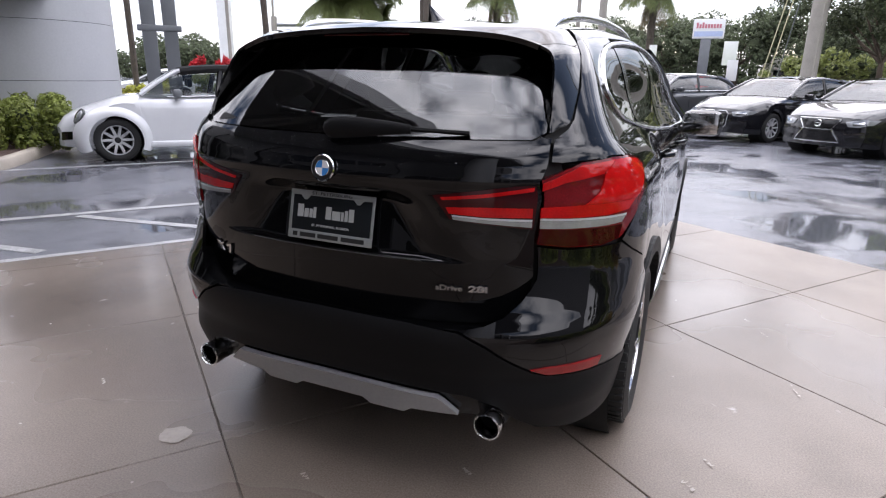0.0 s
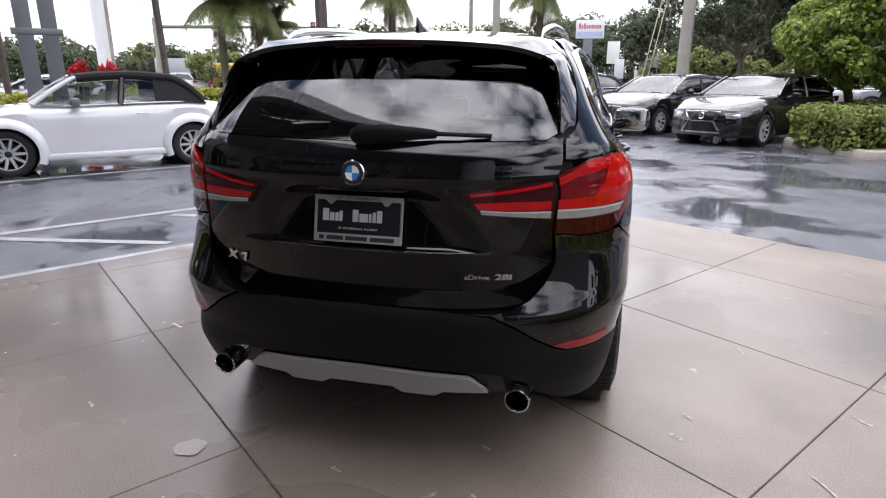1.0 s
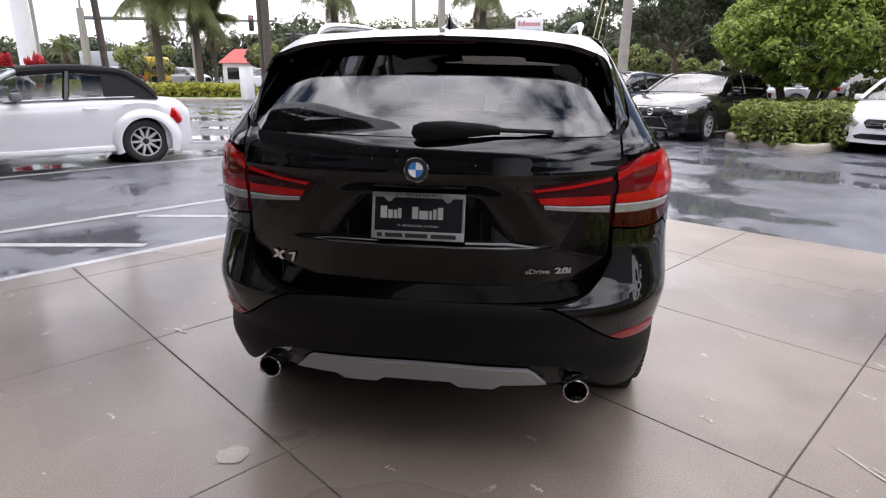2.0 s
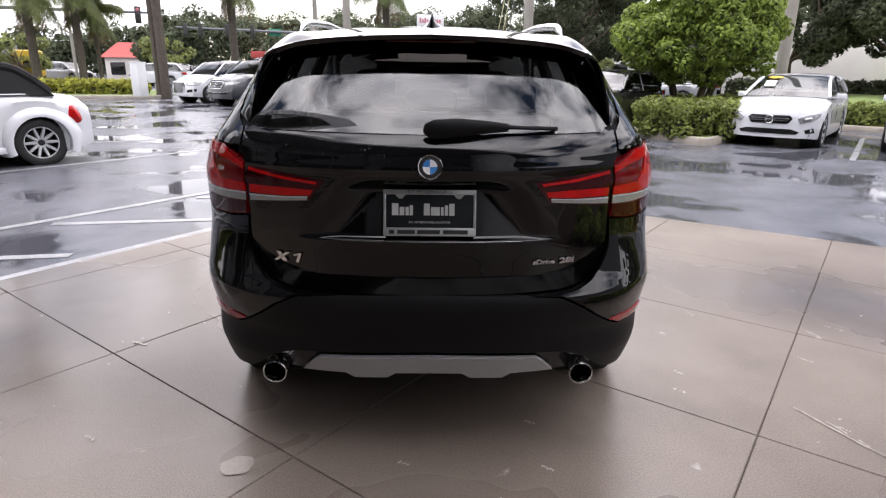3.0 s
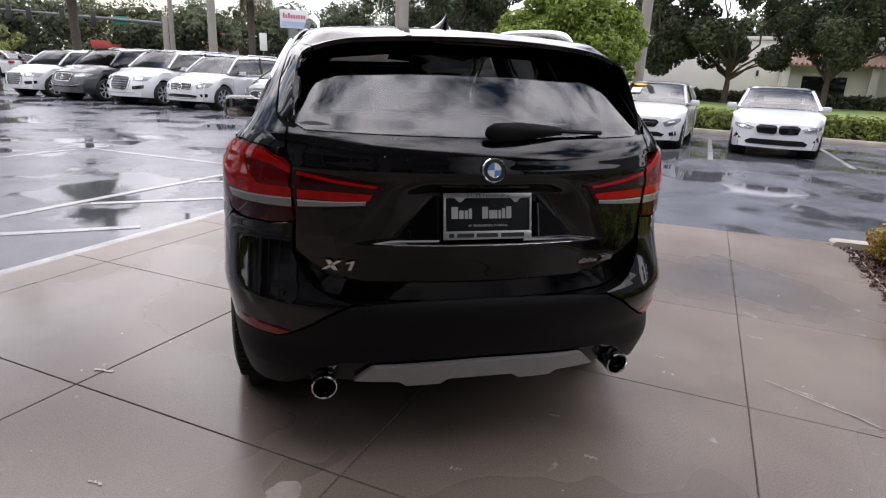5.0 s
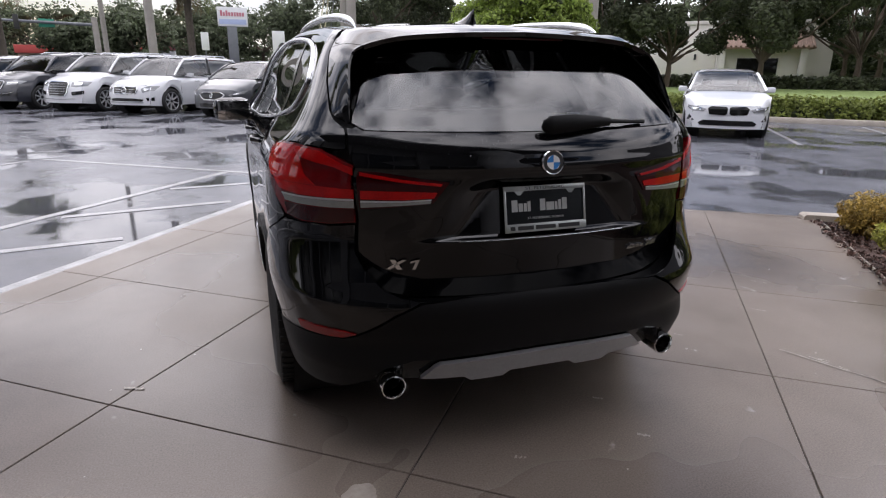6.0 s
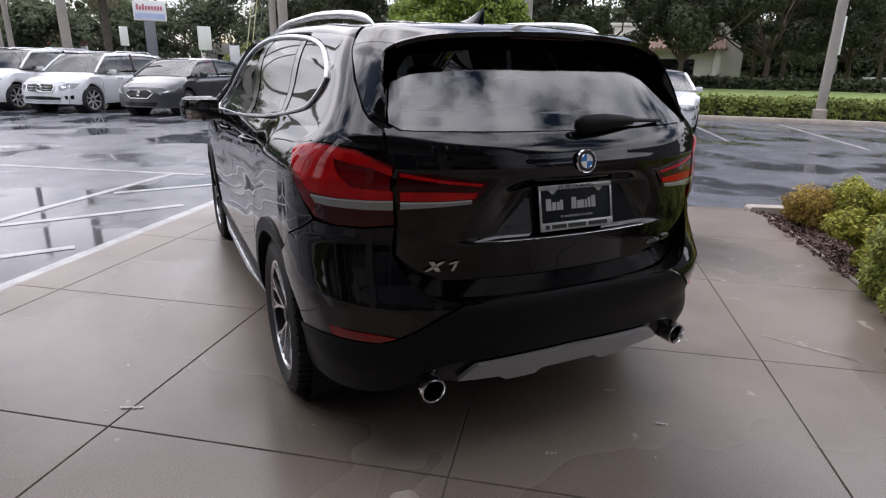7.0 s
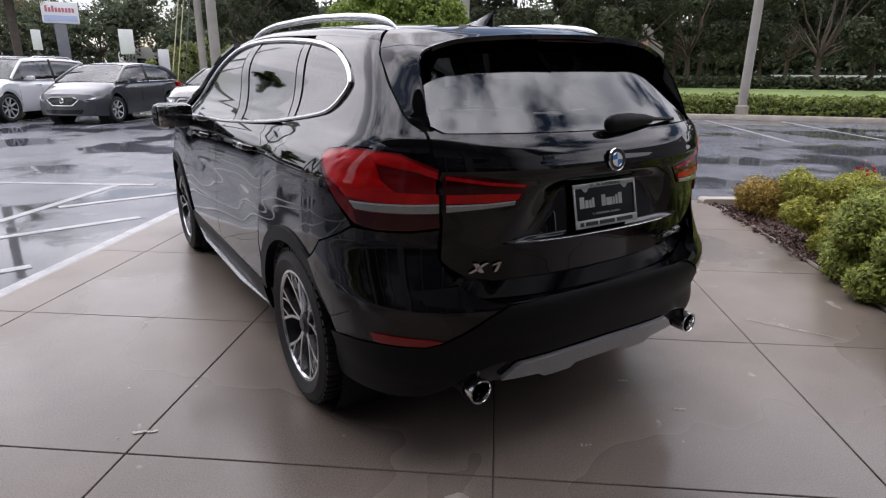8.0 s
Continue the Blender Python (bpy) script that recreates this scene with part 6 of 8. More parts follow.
        part("nose_badge", Geo().lathe([(rb, 0.0), (rb * 0.92, 0.016), (rb * 0.8, 0.012), (rb * 0.7, 0.010)], pose(0, front_y(0, zc) + 0.028, zc, 0, 0, 90), 24), "chrome", gr, "round chrome badge")
        part("badge_bar", Geo().box(-rb * 0.75, -0.006, -rb * 0.1, rb * 0.75, 0.006, rb * 0.1, 0.003, m=pose(0, front_y(0, zc) + 0.036, zc)), "chrome", gr)
    for pts in face.get("lamps", ()):
        patch("head_lamp", pts, "head_lens", c, 0.014, (False, True), "clear headlamp")
    for pts in face.get("inner", ()):
        patch("lamp_reflector", pts, "chrome", c, 0.018)
    for pts in face.get("holes", ()):
        two = all(p[0] > 0 for p in pts)
        patch("air_intake", pts, "gloss_black", c, 0.010, (False, True) if two else (False,), "dark lower air intake")
    if face.get("blade"):
        outline(face["blade"], 0.012, "satin", c, False, 0.024)
    for sg in (-1, 1):
        mz = d["belt"] + 0.05
        mg = Geo().box(-0.10, -0.06, -0.06, 0.10, 0.06, 0.06, 0.03, m=pose(sg * (hw + 0.06), d["ws0"] - 0.55, mz))
        mg.tube([(sg * (hw - 0.10), d["ws0"] - 0.50, mz - 0.03), (sg * (hw + 0.03), d["ws0"] - 0.53, mz - 0.02)], 0.02, 6)
        part("door_mirror", mg, "steel" if soft_top else paint, c)
        for yy in (d["hub_r"] + 0.62, d["hub_r"] + 1.62):
            if soft_top and yy > d["hub_r"] + 1:
                continue
            zz = d["belt"] - 0.14
            part("door_handle", Geo().tube([(sg * (hw * 0.985), yy, zz), (sg * (hw * 0.985 + 0.03), yy + 0.04, zz), (sg * (hw * 0.985 + 0.03), yy + 0.16, zz), (sg * (hw * 0.985), yy + 0.2, zz)], 0.011, 5), "satin" if signal == "clear" else paint, c)
        if face.get("tail", True):
            part("tail_lamp", Geo().box(-0.19, -0.02, -0.075, 0.19, 0.12, 0.075, 0.03, m=pose(sg * (hw * 0.70), 0.03, d["tail"] - 0.16, 0, 0, sg * 14)), "red_lens", c, "red tail lamp")
    seam = Geo()
    for sg in (-1, 1):
        for yy in (d["hub_r"] + 0.40, (d["hub_r"] + d["hub_f"]) / 2 + 0.18, d["hub_f"] - 0.42):
            seam.tube([(sg * (hw * 0.988), yy, 0.36), (sg * (hw * 0.992 + 0.002), yy - 0.01, 0.6), (sg * hw * 0.985, yy, d["belt"] - 0.12)], 0.005, 4)
    if not soft_top:
        tagged(part("door_gap", seam, "under", c), kind="stuff")
    if rails:
        rg = Geo()
        for sg in (-1, 1):
            rg.tube([(sg * hw * 0.62, y, z) for y, z in ((d["r0"] + 0.6, d["H"] - 0.02), (d["r0"] + 0.75, d["H"] + 0.05), (d["ws0"] - 1.35, d["H"] + 0.05), (d["ws0"] - 1.15, d["H"] - 0.02))], 0.018, 6)
        part("roof_rail", rg, "satin", c)
    return c


small_wheel = wheel_meshes(0.33, 0.21, 0.235, 7, "saloon", False)
many_wheel = wheel_meshes(0.33, 0.21, 0.225, 10, "ten", False)
tall_wheel = wheel_meshes(0.37, 0.24, 0.265, 8, "tall", False)
SALOON = car_mesh_set(5.1, 1.92, 1.47, 3.05, 0.93, 0.99, 0.98, 1.06, 3.62, 2.72, 1.25, 0.45)
COUPE = car_mesh_set(4.65, 1.79, 1.43, 2.70, 0.90, 0.95, 0.95, 1.03, 3.45, 2.55, 1.05, 0.38)
SUV = car_mesh_set(4.75, 1.92, 1.66, 2.88, 0.88, 1.08, 1.08, 1.10, 3.62, 2.92, 0.62, 0.12, 0.37, 0.24, 0.15, 0.04, 0.74)
BIG = car_mesh_set(5.0, 1.98, 1.74, 2.98, 0.90, 1.15, 1.13, 1.15, 3.82, 3.15, 0.55, 0.10, 0.38, 0.25, 0.14, 0.04, 0.76)
CROSS = car_mesh_set(4.45, 1.86, 1.53, 2.70, 0.87, 1.02, 1.05, 1.10, 3.45, 2.62, 0.95, 0.15, 0.36, 0.22, 0.17, 0.05, 0.70)
# nose faces: grille, lamps and intakes as outlines, from the middle out and down from the nose's edge
HEX = [(-0.30, -0.44), (0.30, -0.44), (0.38, -0.34), (0.40, -0.10), (0.33, -0.03), (-0.33, -0.03), (-0.40, -0.10), (-0.38, -0.34)]
SLIM = [(0.45, -0.06), (0.50, -0.145), (0.66, -0.15), (0.80, -0.10), (0.84, -0.02), (0.70, -0.01)]
F_LEX = dict(grille=[[(-0.38, -0.02), (0.38, -0.02), (0.26, -0.20), (0.42, -0.44), (-0.42, -0.44), (-0.26, -0.20)]], frame=0.016, badge=(-0.10, 0.07), bars=(0.30, (-0.21,), 0.008, "satin"), lamps=[SLIM], inner=[[(0.56, -0.08), (0.58, -0.12), (0.72, -0.10), (0.72, -0.05)]], holes=[[(0.50, -0.34), (0.74, -0.32), (0.76, -0.40), (0.52, -0.42)]])
F_AUDI = dict(grille=[HEX], frame=0.012, bars=(0.34, (-0.08, -0.15, -0.22, -0.29, -0.36), 0.006, "chrome"), lamps=[SLIM], inner=[[(0.54, -0.07), (0.56, -0.12), (0.74, -0.10), (0.74, -0.05)]], holes=[[(0.48, -0.34), (0.74, -0.30), (0.76, -0.40), (0.50, -0.43)]])
F_Q = dict(grille=[HEX], frame=0.018, bars=(0.36, (-0.09, -0.16, -0.23, -0.30, -0.37), 0.009, "chrome"), lamps=[[(0.46, -0.05), (0.48, -0.16), (0.82, -0.15), (0.86, -0.03), (0.74, -0.01)]], inner=[[(0.54, -0.06), (0.55, -0.12), (0.76, -0.12), (0.76, -0.05)]], holes=[[(0.50, -0.32), (0.80, -0.28), (0.80, -0.38), (0.52, -0.42)]], blade=[(-0.6, -0.52), (0.0, -0.54), (0.6, -0.52)])
F_GLC = dict(grille=[[(-0.40, -0.05), (0.40, -0.05), (0.44, -0.12), (0.38, -0.25), (-0.38, -0.25), (-0.44, -0.12)]], frame=0.012, bars=(0.36, (-0.12, -0.19), 0.014, "chrome"), badge=(-0.15, 0.10), lamps=[[(0.52, -0.10), (0.58, -0.21), (0.80, -0.15), (0.85, -0.03), (0.74, -0.02)]], inner=[[(0.60, -0.10), (0.62, -0.16), (0.76, -0.12), (0.76, -0.06)]], holes=[[(-0.56, -0.46), (0.56, -0.46), (0.60, -0.40), (0.3, -0.37), (-0.3, -0.37), (-0.60, -0.40)], [(0.66, -0.36), (0.80, -0.34), (0.80, -0.44), (0.70, -0.45)]], blade=[(-0.6, -0.49), (0.0, -0.50), (0.6, -0.49)])
F_CLA = dict(grille=[[(-0.34, -0.04), (0.34, -0.04), (0.40, -0.10), (0.33, -0.20), (-0.33, -0.20), (-0.40, -0.10)]], bars=(0.34, (-0.10, -0.14), 0.010, "satin"), badge=(-0.12, 0.085), lamps=[[(0.48, -0.10), (0.54, -0.19), (0.72, -0.14), (0.80, -0.06), (0.80, 0.0), (0.62, -0.03)]], inner=[[(0.56, -0.10), (0.58, -0.15), (0.70, -0.11), (0.70, -0.06)]], holes=[[(-0.50, -0.40), (0.50, -0.40), (0.54, -0.35), (0.40, -0.30), (-0.40, -0.30), (-0.54, -0.35)], [(0.62, -0.31), (0.74, -0.28), (0.76, -0.37), (0.64, -0.38)]])
F_BMW = dict(grille=[[(0.02, -0.04), (0.06, -0.015), (0.34, -0.01), (0.41, -0.06), (0.37, -0.175), (0.07, -0.19), (0.02, -0.15)]], frame=0.006, lamps=[[(0.43, -0.07), (0.50, -0.125), (0.68, -0.12), (0.80, -0.07), (0.80, -0.01), (0.62, -0.02)]], inner=[[(0.52, -0.05), (0.54, -0.10), (0.72, -0.09), (0.74, -0.05)]], holes=[[(-0.54, -0.41), (0.54, -0.41), (0.58, -0.36), (0.48, -0.30), (-0.48, -0.30), (-0.58, -0.36)], [(0.66, -0.32), (0.76, -0.20), (0.80, -0.32)]])
F_VOL = dict(grille=[[(-0.34, -0.04), (0.34, -0.04), (0.40, -0.09), (0.34, -0.28), (-0.34, -0.28), (-0.40, -0.09)]], frame=0.014, bars=(0.33, (-0.10, -0.16, -0.22), 0.006, "chrome"), badge=(-0.16, 0.07), lamps=[[(0.46, -0.05), (0.48, -0.16), (0.80, -0.14), (0.86, -0.04), (0.70, -0.02)]], inner=[[(0.50, -0.09), (0.50, -0.115), (0.78, -0.10), (0.78, -0.075)]], holes=[[(-0.60, -0.48), (0.60, -0.48), (0.56, -0.40), (-0.56, -0.40)]], blade=[(-0.74, -0.36), (-0.5, -0.42), (0.5, -0.42), (0.74, -0.36)])
F_INF = dict(grille=[[(-0.28, -0.05), (0.28, -0.05), (0.42, -0.12), (0.26, -0.26), (-0.26, -0.26), (-0.42, -0.12)]], frame=0.014, badge=(-0.14, 0.06), lamps=[[(0.50, -0.13), (0.58, -0.18), (0.80, -0.08), (0.84, 0.0), (0.72, -0.04)]], inner=[[(0.58, -0.12), (0.60, -0.15), (0.74, -0.09), (0.74, -0.06)]], holes=[[(-0.44, -0.46), (0.44, -0.46), (0.50, -0.36), (-0.50, -0.36)]])
HEAD = 233.0
ROW = "cars in the far parking row"
parked_car("black luxury saloon with a wide slatted grille, parked on wet asphalt", "dark_paint", *SALOON, (4.15, 12.25), HEAD, F_LEX, ROW, wheels=many_wheel)
parked_car("dark grey executive saloon with a tall chrome grille", "dark_paint", *SALOON, (2.28, 14.45), HEAD, F_AUDI, ROW, wheels=many_wheel)
parked_car("dark grey crossover with a coupe roofline", "grey_paint", *CROSS, (-0.42, 16.9), HEAD, F_INF, ROW, wheels=small_wheel)
parked_car("white mid-size SUV with a twin-bar grille", "white_paint", *SUV, (-2.85, 18.6), HEAD, F_GLC, ROW, wheels=tall_wheel, rails=True)
parked_car("white large SUV with a framed grille", "white_paint", *BIG, (-4.85, 19.95), HEAD, F_Q, ROW, wheels=tall_wheel, rails=True)
parked_car("charcoal large SUV with a slatted grille", "charcoal_paint", *BIG, (-6.95, 21.4), HEAD, F_VOL, ROW, wheels=tall_wheel, rails=True)
parked_car("white SUV at the end of the far row", "white_paint", *SUV, (-9.1, 23.2), HEAD, F_Q, ROW, wheels=tall_wheel)
coupe = parked_car("white four-door coupe with a yellow tag in its windscreen", "white_paint", *COUPE, (7.89, 10.30), HEAD - 3, F_CLA, ROW, wheels=small_wheel)
parked_car("white sports saloon with twin kidney grilles", "white_paint", *COUPE, (10.16, 8.79), HEAD - 3, F_BMW, ROW, wheels=small_wheel)

cd = COUPE[1]


def on_screen(x, f):
    """A pose on the coupe's windscreen, f of the way up."""
    y0 = cd["ws0"] - 0.9 * f
    p, q = cd["cab"](y0, 1.0), cd["cab"](y0 - 0.05, 1.0)
    return pose(x, y0, p[2] + 0.034, math.degrees(math.atan2(q[2] - p[2], 0.05)), 0, 180)


part("price_tag", Geo().lathe([(0.0, 0.006), (0.085, 0.006), (0.09, 0.0)], on_screen(0.36, 0.80) @ Matrix.Diagonal((1.7, 0.8, 1, 1)) @ pose(0, 0, 0, 0, -90, 0), 24), "yellow_paint", coupe, "yellow oval tag in the windscreen")
part("paper_sheet", Geo().box(-0.11, -0.14, 0.0, 0.11, 0.14, 0.004, m=on_screen(0.40, 0.48)), "sign_white", coupe, "white paper sheet in the windscreen")

# the white convertible: round wings and a cloth top
BTL = car_mesh_set(4.28, 1.66, 1.46, 2.54, 0.86, 0.98, 0.99, 0.98, 3.05, 2.40, 1.10, 0.62, 0.325, 0.20, 0.30, 0.16, 0.72, round_ends=0.30)
F_BTL = dict(tail=False, holes=[[(-0.40, -0.17), (0.40, -0.17), (0.44, -0.08), (-0.44, -0.08)], [(0.50, -0.18), (0.72, -0.15), (0.74, -0.03), (0.54, -0.05)]])
beetle = parked_car("white rounded convertible with its black cloth top up", "white_paint", *BTL, (-7.43, 5.10), 229.5, F_BTL, "", True, many_wheel, signal="body", glaze="light_glass")
bd = BTL[1]
for yy in (bd["hub_f"], bd["hub_r"]):
    for sg in (-1, 1):
        fg = Geo()
        n, mrows = 18, []
        for k in range(n + 1):
            a = math.pi * (-0.12 + 1.24 * k / n)
            c_, s_ = math.cos(a), math.sin(a)
            fr_ = 0.50 + 0.05 * s_
            st = 1.0 + (0.16 * max(0.0, c_) if yy > 2 else 0.10 * max(0.0, -c_))
            mrows.append([(sg * 0.62, yy + fr_ * 1.06 * c_ * st, bd["r"] + fr_ * s_), (sg * 0.80, yy + (fr_ - 0.015) * 1.05 * c_ * st, bd["r"] + (fr_ - 0.02) * s_), (sg * 0.885, yy + 0.46 * c_, bd["r"] + 0.46 * s_), (sg * 0.905, yy + 0.405 * c_, bd["r"] + 0.405 * s_), (sg * 0.90, yy + 0.375 * c_, bd["r"] + 0.375 * s_), (sg * 0.70, yy + 0.375 * c_, bd["r"] + 0.375 * s_)])
        fg.add([p for r in mrows for p in r], [(i * 6 + j, i * 6 + j + 1, (i + 1) * 6 + j + 1, (i + 1) * 6 + j) if sg < 0 else (i * 6 + j, (i + 1) * 6 + j, (i + 1) * 6 + j + 1, i * 6 + j + 1) for i in range(n) for j in range(5)])
        part("round_wing", fg, "white_paint", beetle, angle=60)
for sg in (-1, 1):
    lamp = part("round_lamp", Geo().lathe([(0.0, 0.030), (0.06, 0.026), (0.10, 0.014), (0.115, 0.0), (0.12, -0.10)], pose(sg * 0.70, 3.90, 0.69, 0, 0, 90 - sg * 26) @ pose(0, 0, 0, 0, -30, 0), 28), "head_lens", beetle, "round headlamp")
    part("lamp_ring", Geo().lathe([(0.125, -0.02), (0.128, 0.012), (0.112, 0.016)], pose(sg * 0.70, 3.90, 0.69, 0, 0, 90 - sg * 26) @ pose(0, 0, 0, 0, -30, 0), 28), "dark_steel", lamp)
for sg in (-1, 1):
    part("tail_lamp", Geo().lathe([(0.0, 0.035), (0.06, 0.030), (0.10, 0.016), (0.115, -0.03), (0.10, -0.10)], pose(sg * 0.74, 0.34, 0.72, 0, 0, -90 + sg * 32) @ pose(0, 0, 0, 0, -22, 0) @ Matrix.Diagonal((1, 0.85, 1.2, 1)), 24), "red_lens", beetle, "rounded red tail lamp")
    part("roof_band", Geo().tube([(sg * bd["cab"](q, 0.93)[0] * 0.99, q, bd["cab"](q, 0.93)[2]) for q in (0.80 + 1.62 * k / 16 for k in range(17))], 0.065, 8), "fabric", beetle, "thick black cloth edge of the soft top")
    part("side_step", Geo().box(sg * 0.86, bd["hub_r"] + 0.42, 0.20, sg * 0.78, bd["hub_f"] - 0.42, 0.30, 0.03), "white_paint", beetle)
part("folded_edge", Geo().tube([(-0.66, 0.98, 1.02), (-0.50, 0.66, 1.00), (0, 0.52, 0.99), (0.50, 0.66, 1.00), (0.66, 0.98, 1.02)], 0.05, 8), "fabric", beetle, "black cloth edge of the soft top")

# cars on the street and beyond
FAR = "cars beyond the lot"
for label, paint, ms, at, hd, fc in (("white car passing the far palms", "white_paint", SUV, (-22, 44), 170, F_GLC), ("silver car behind the parked row", "silver_paint", SALOON, (8.5, 26.5), 143, F_AUDI), 
                                     ("silver SUV near the crossing", "silver_paint", SUV, (-30, 52), 350, F_Q), ("dark car near the crossing", "dark_paint", SALOON, (-16.0, 46), 350, F_LEX), ("white car behind the convertible", "white_paint", COUPE, (-19.5, 15.0), 228, F_CLA), ("white car on the street", "white_paint", SALOON, (14, 36), 350, F_AUDI), ("red car on the street", "red_paint", SALOON, (-38, 60), 350, F_AUDI), ("white van by the store", "white_paint", BIG, (-26, 62), 350, F_GLC), ("silver car by the trees", "silver_paint", SUV, (22, 44), 170, F_GLC), ("dark saloon behind the far row", "dark_paint", SALOON, (5.5, 21.0), HEAD, F_LEX), ("white SUV beyond the palms", "white_paint", SUV, (-36, 44), 170, F_Q)):
    parked_car(label, paint, *ms, at, hd, fc, FAR, wheels=small_wheel if ms is not BIG else tall_wheel)


# ---- plants ----
rng = np.random.default_rng(7)


def leaf_mesh(name, centres, radii, count, size, flat=0.85, shell=0.55, long=1.7):
    """Many small leaves, each a bent blade of four triangles, gathered round clump centres."""
    centres, radii = np.asarray(centres, float), np.asarray(radii, float)
    pick = rng.choice(len(centres), count, p=radii ** 2 / (radii ** 2).sum())
    d = rng.normal(size=(count, 3))
    d /= np.linalg.norm(d, axis=1)[:, None]
    rad = (shell + (1 - shell) * rng.random(count)) ** 0.6
    p = centres[pick] + d * (rad * radii[pick])[:, None] * np.array([1, 1, flat])
    nrm = d + 0.8 * rng.normal(size=(count, 3)) + np.array([0, 0, 0.5])
    nrm /= np.linalg.norm(nrm, axis=1)[:, None]
    a = np.cross(nrm, rng.normal(size=(count, 3)))
    a /= np.linalg.norm(a, axis=1)[:, None]
    b = np.cross(nrm, a)
    s = (size * (0.6 + 0.8 * rng.random(count)))[:, None]
    tip, side, fold = a * s * long / 2, b * s / 2, nrm * s * 0.18
    v = np.stack([p - tip, p + side - fold * 0, p + tip - fold, p - side, p + fold], 1).reshape(-1, 3)
    f = []
    if size > 0.095 or size < 0.02:
        v = np.stack([p - tip, p + side - fold, p + tip, p - side - fold], 1).reshape(-1, 3)
        for o in range(0, 4 * count, 4):
            f += [(o, o + 1, o + 2), (o, o + 2, o + 3)]
    else:
        for o in range(0, 5 * count, 5):
            f += [(o, o + 1, o + 4), (o + 1, o + 2, o + 4), (o + 2, o + 3, o + 4), (o + 3, o, o + 4)]
    me = bpy.data.meshes.new(name)
    me.from_pydata(v.tolist(), [], f)
    me.update()
    return me


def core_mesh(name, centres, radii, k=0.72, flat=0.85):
    """Solid lumps filling the inside of a crown, its shade put into their dark colour."""
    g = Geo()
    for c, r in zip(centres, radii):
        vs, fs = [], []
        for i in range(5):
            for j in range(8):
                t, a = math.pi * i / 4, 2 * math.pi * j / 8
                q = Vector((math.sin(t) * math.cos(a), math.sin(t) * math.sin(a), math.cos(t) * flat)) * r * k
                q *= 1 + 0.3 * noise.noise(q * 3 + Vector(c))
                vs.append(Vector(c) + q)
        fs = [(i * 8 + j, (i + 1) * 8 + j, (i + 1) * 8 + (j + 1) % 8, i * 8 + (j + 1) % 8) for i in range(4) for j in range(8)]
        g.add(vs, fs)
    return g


def limb(g, a, b, r0, r1, wob=0.08, n=6):
    a, b = Vector(a), Vector(b)
    pts = []
    for k in range(n + 1):
        t = k / n
        p = a.lerp(b, t)
        p += Vector((noise.noise(p * 0.9), noise.noise(p * 0.9 + Vector((5, 0, 0))), 0)) * wob * (b - a).length * math.sin(math.pi * t)
        pts.append(p)
    g.tube(pts, [r0 + (r1 - r0) * k / n for k in range(n + 1)], 7)


def broad_tree(label, x, y, trunk_h, trunk_r, crown, clumps, clump_r, leaves, size, mat, group="", core=0.6, stems=1, name="tree", lean=(0, 0)):
    """A tree with a tapered trunk, limbs and a crown of clumped leaves. crown: middle height, half width, half height."""
    t = thing(name, label, "tree", pose(x, y, -0.02), group)
    zc, rw, rh = crown
    cs, rs = [], []
    while len(cs) < clumps:
        d = rng.normal(size=3)
        d /= np.linalg.norm(d)
        q = d * (0.35 + 0.65 * rng.random() ** 0.5)
        c = (q[0] * rw + lean[0], q[1] * rw + lean[1], zc + q[2] * rh)
        if c[2] < zc - rh * 0.85:
            continue
        cs.append(c)
        rs.append(clump_r * (0.6 + 0.8 * rng.random()))
    g = Geo()
    for k in range(stems):
        off = (0.28 * math.cos(2.4 * k), 0.28 * math.sin(2.4 * k)) if stems > 1 else (0, 0)
        top = (off[0] * 2.5 + lean[0] * 0.3, off[1] * 2.5 + lean[1] * 0.3, trunk_h)
        limb(g, (off[0], off[1], 0), top, trunk_r * 1.25 / (1 if stems == 1 else 1.4), trunk_r * 0.7, 0.06)
        for c in cs[k::stems][:14 // stems]:
            limb(g, (top[0], top[1], trunk_h * (0.85 + 0.15 * rng.random())), c, trunk_r * 0.42, 0.02, 0.12, 5)
    part("trunk", g, "bark", t)
    cr = part("crown", leaf_mesh("crown", cs, rs, leaves, size), mat, t)
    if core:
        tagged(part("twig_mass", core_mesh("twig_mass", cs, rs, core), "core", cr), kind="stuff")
    return t


def hedge_run(label, path, wide, high, leaves, size, mat, z0=0.1, group="", name="hedge", bump=0.10):
    """A clipped hedge along a line."""
    t = thing(name, label, "hedge", None, group)
    cs, rs = [], []
    big = max(1.0, high * 0.8)
    for a, b in zip(path, path[1:]):
        a, b = Vector(a), Vector(b)
        n = max(2, int((b - a).length / (0.28 * big)))
        d = (b - a).normalized()
        nn = Vector((-d.y, d.x))
        for k in range(n):
            for u in (-0.5, 0, 0.5):
                for h in (0.2, 0.5, 0.78, 0.95):
                    p = a.lerp(b, (k + rng.random()) / n) + nn * u * (wide - 0.36 * big)
                    q = (0.20 + 0.07 * rng.random()) * big
                    cs.append((p.x, p.y, max(z0 + 0.4 * q, z0 + high * h - 0.5 * q + bump * (rng.random() - 0.5))))
                    rs.append(q)
    # dark lumps within the hedge, coloured as its inner shade
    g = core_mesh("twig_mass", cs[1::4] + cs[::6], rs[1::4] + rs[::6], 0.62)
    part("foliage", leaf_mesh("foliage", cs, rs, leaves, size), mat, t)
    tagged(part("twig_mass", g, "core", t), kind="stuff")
    return t


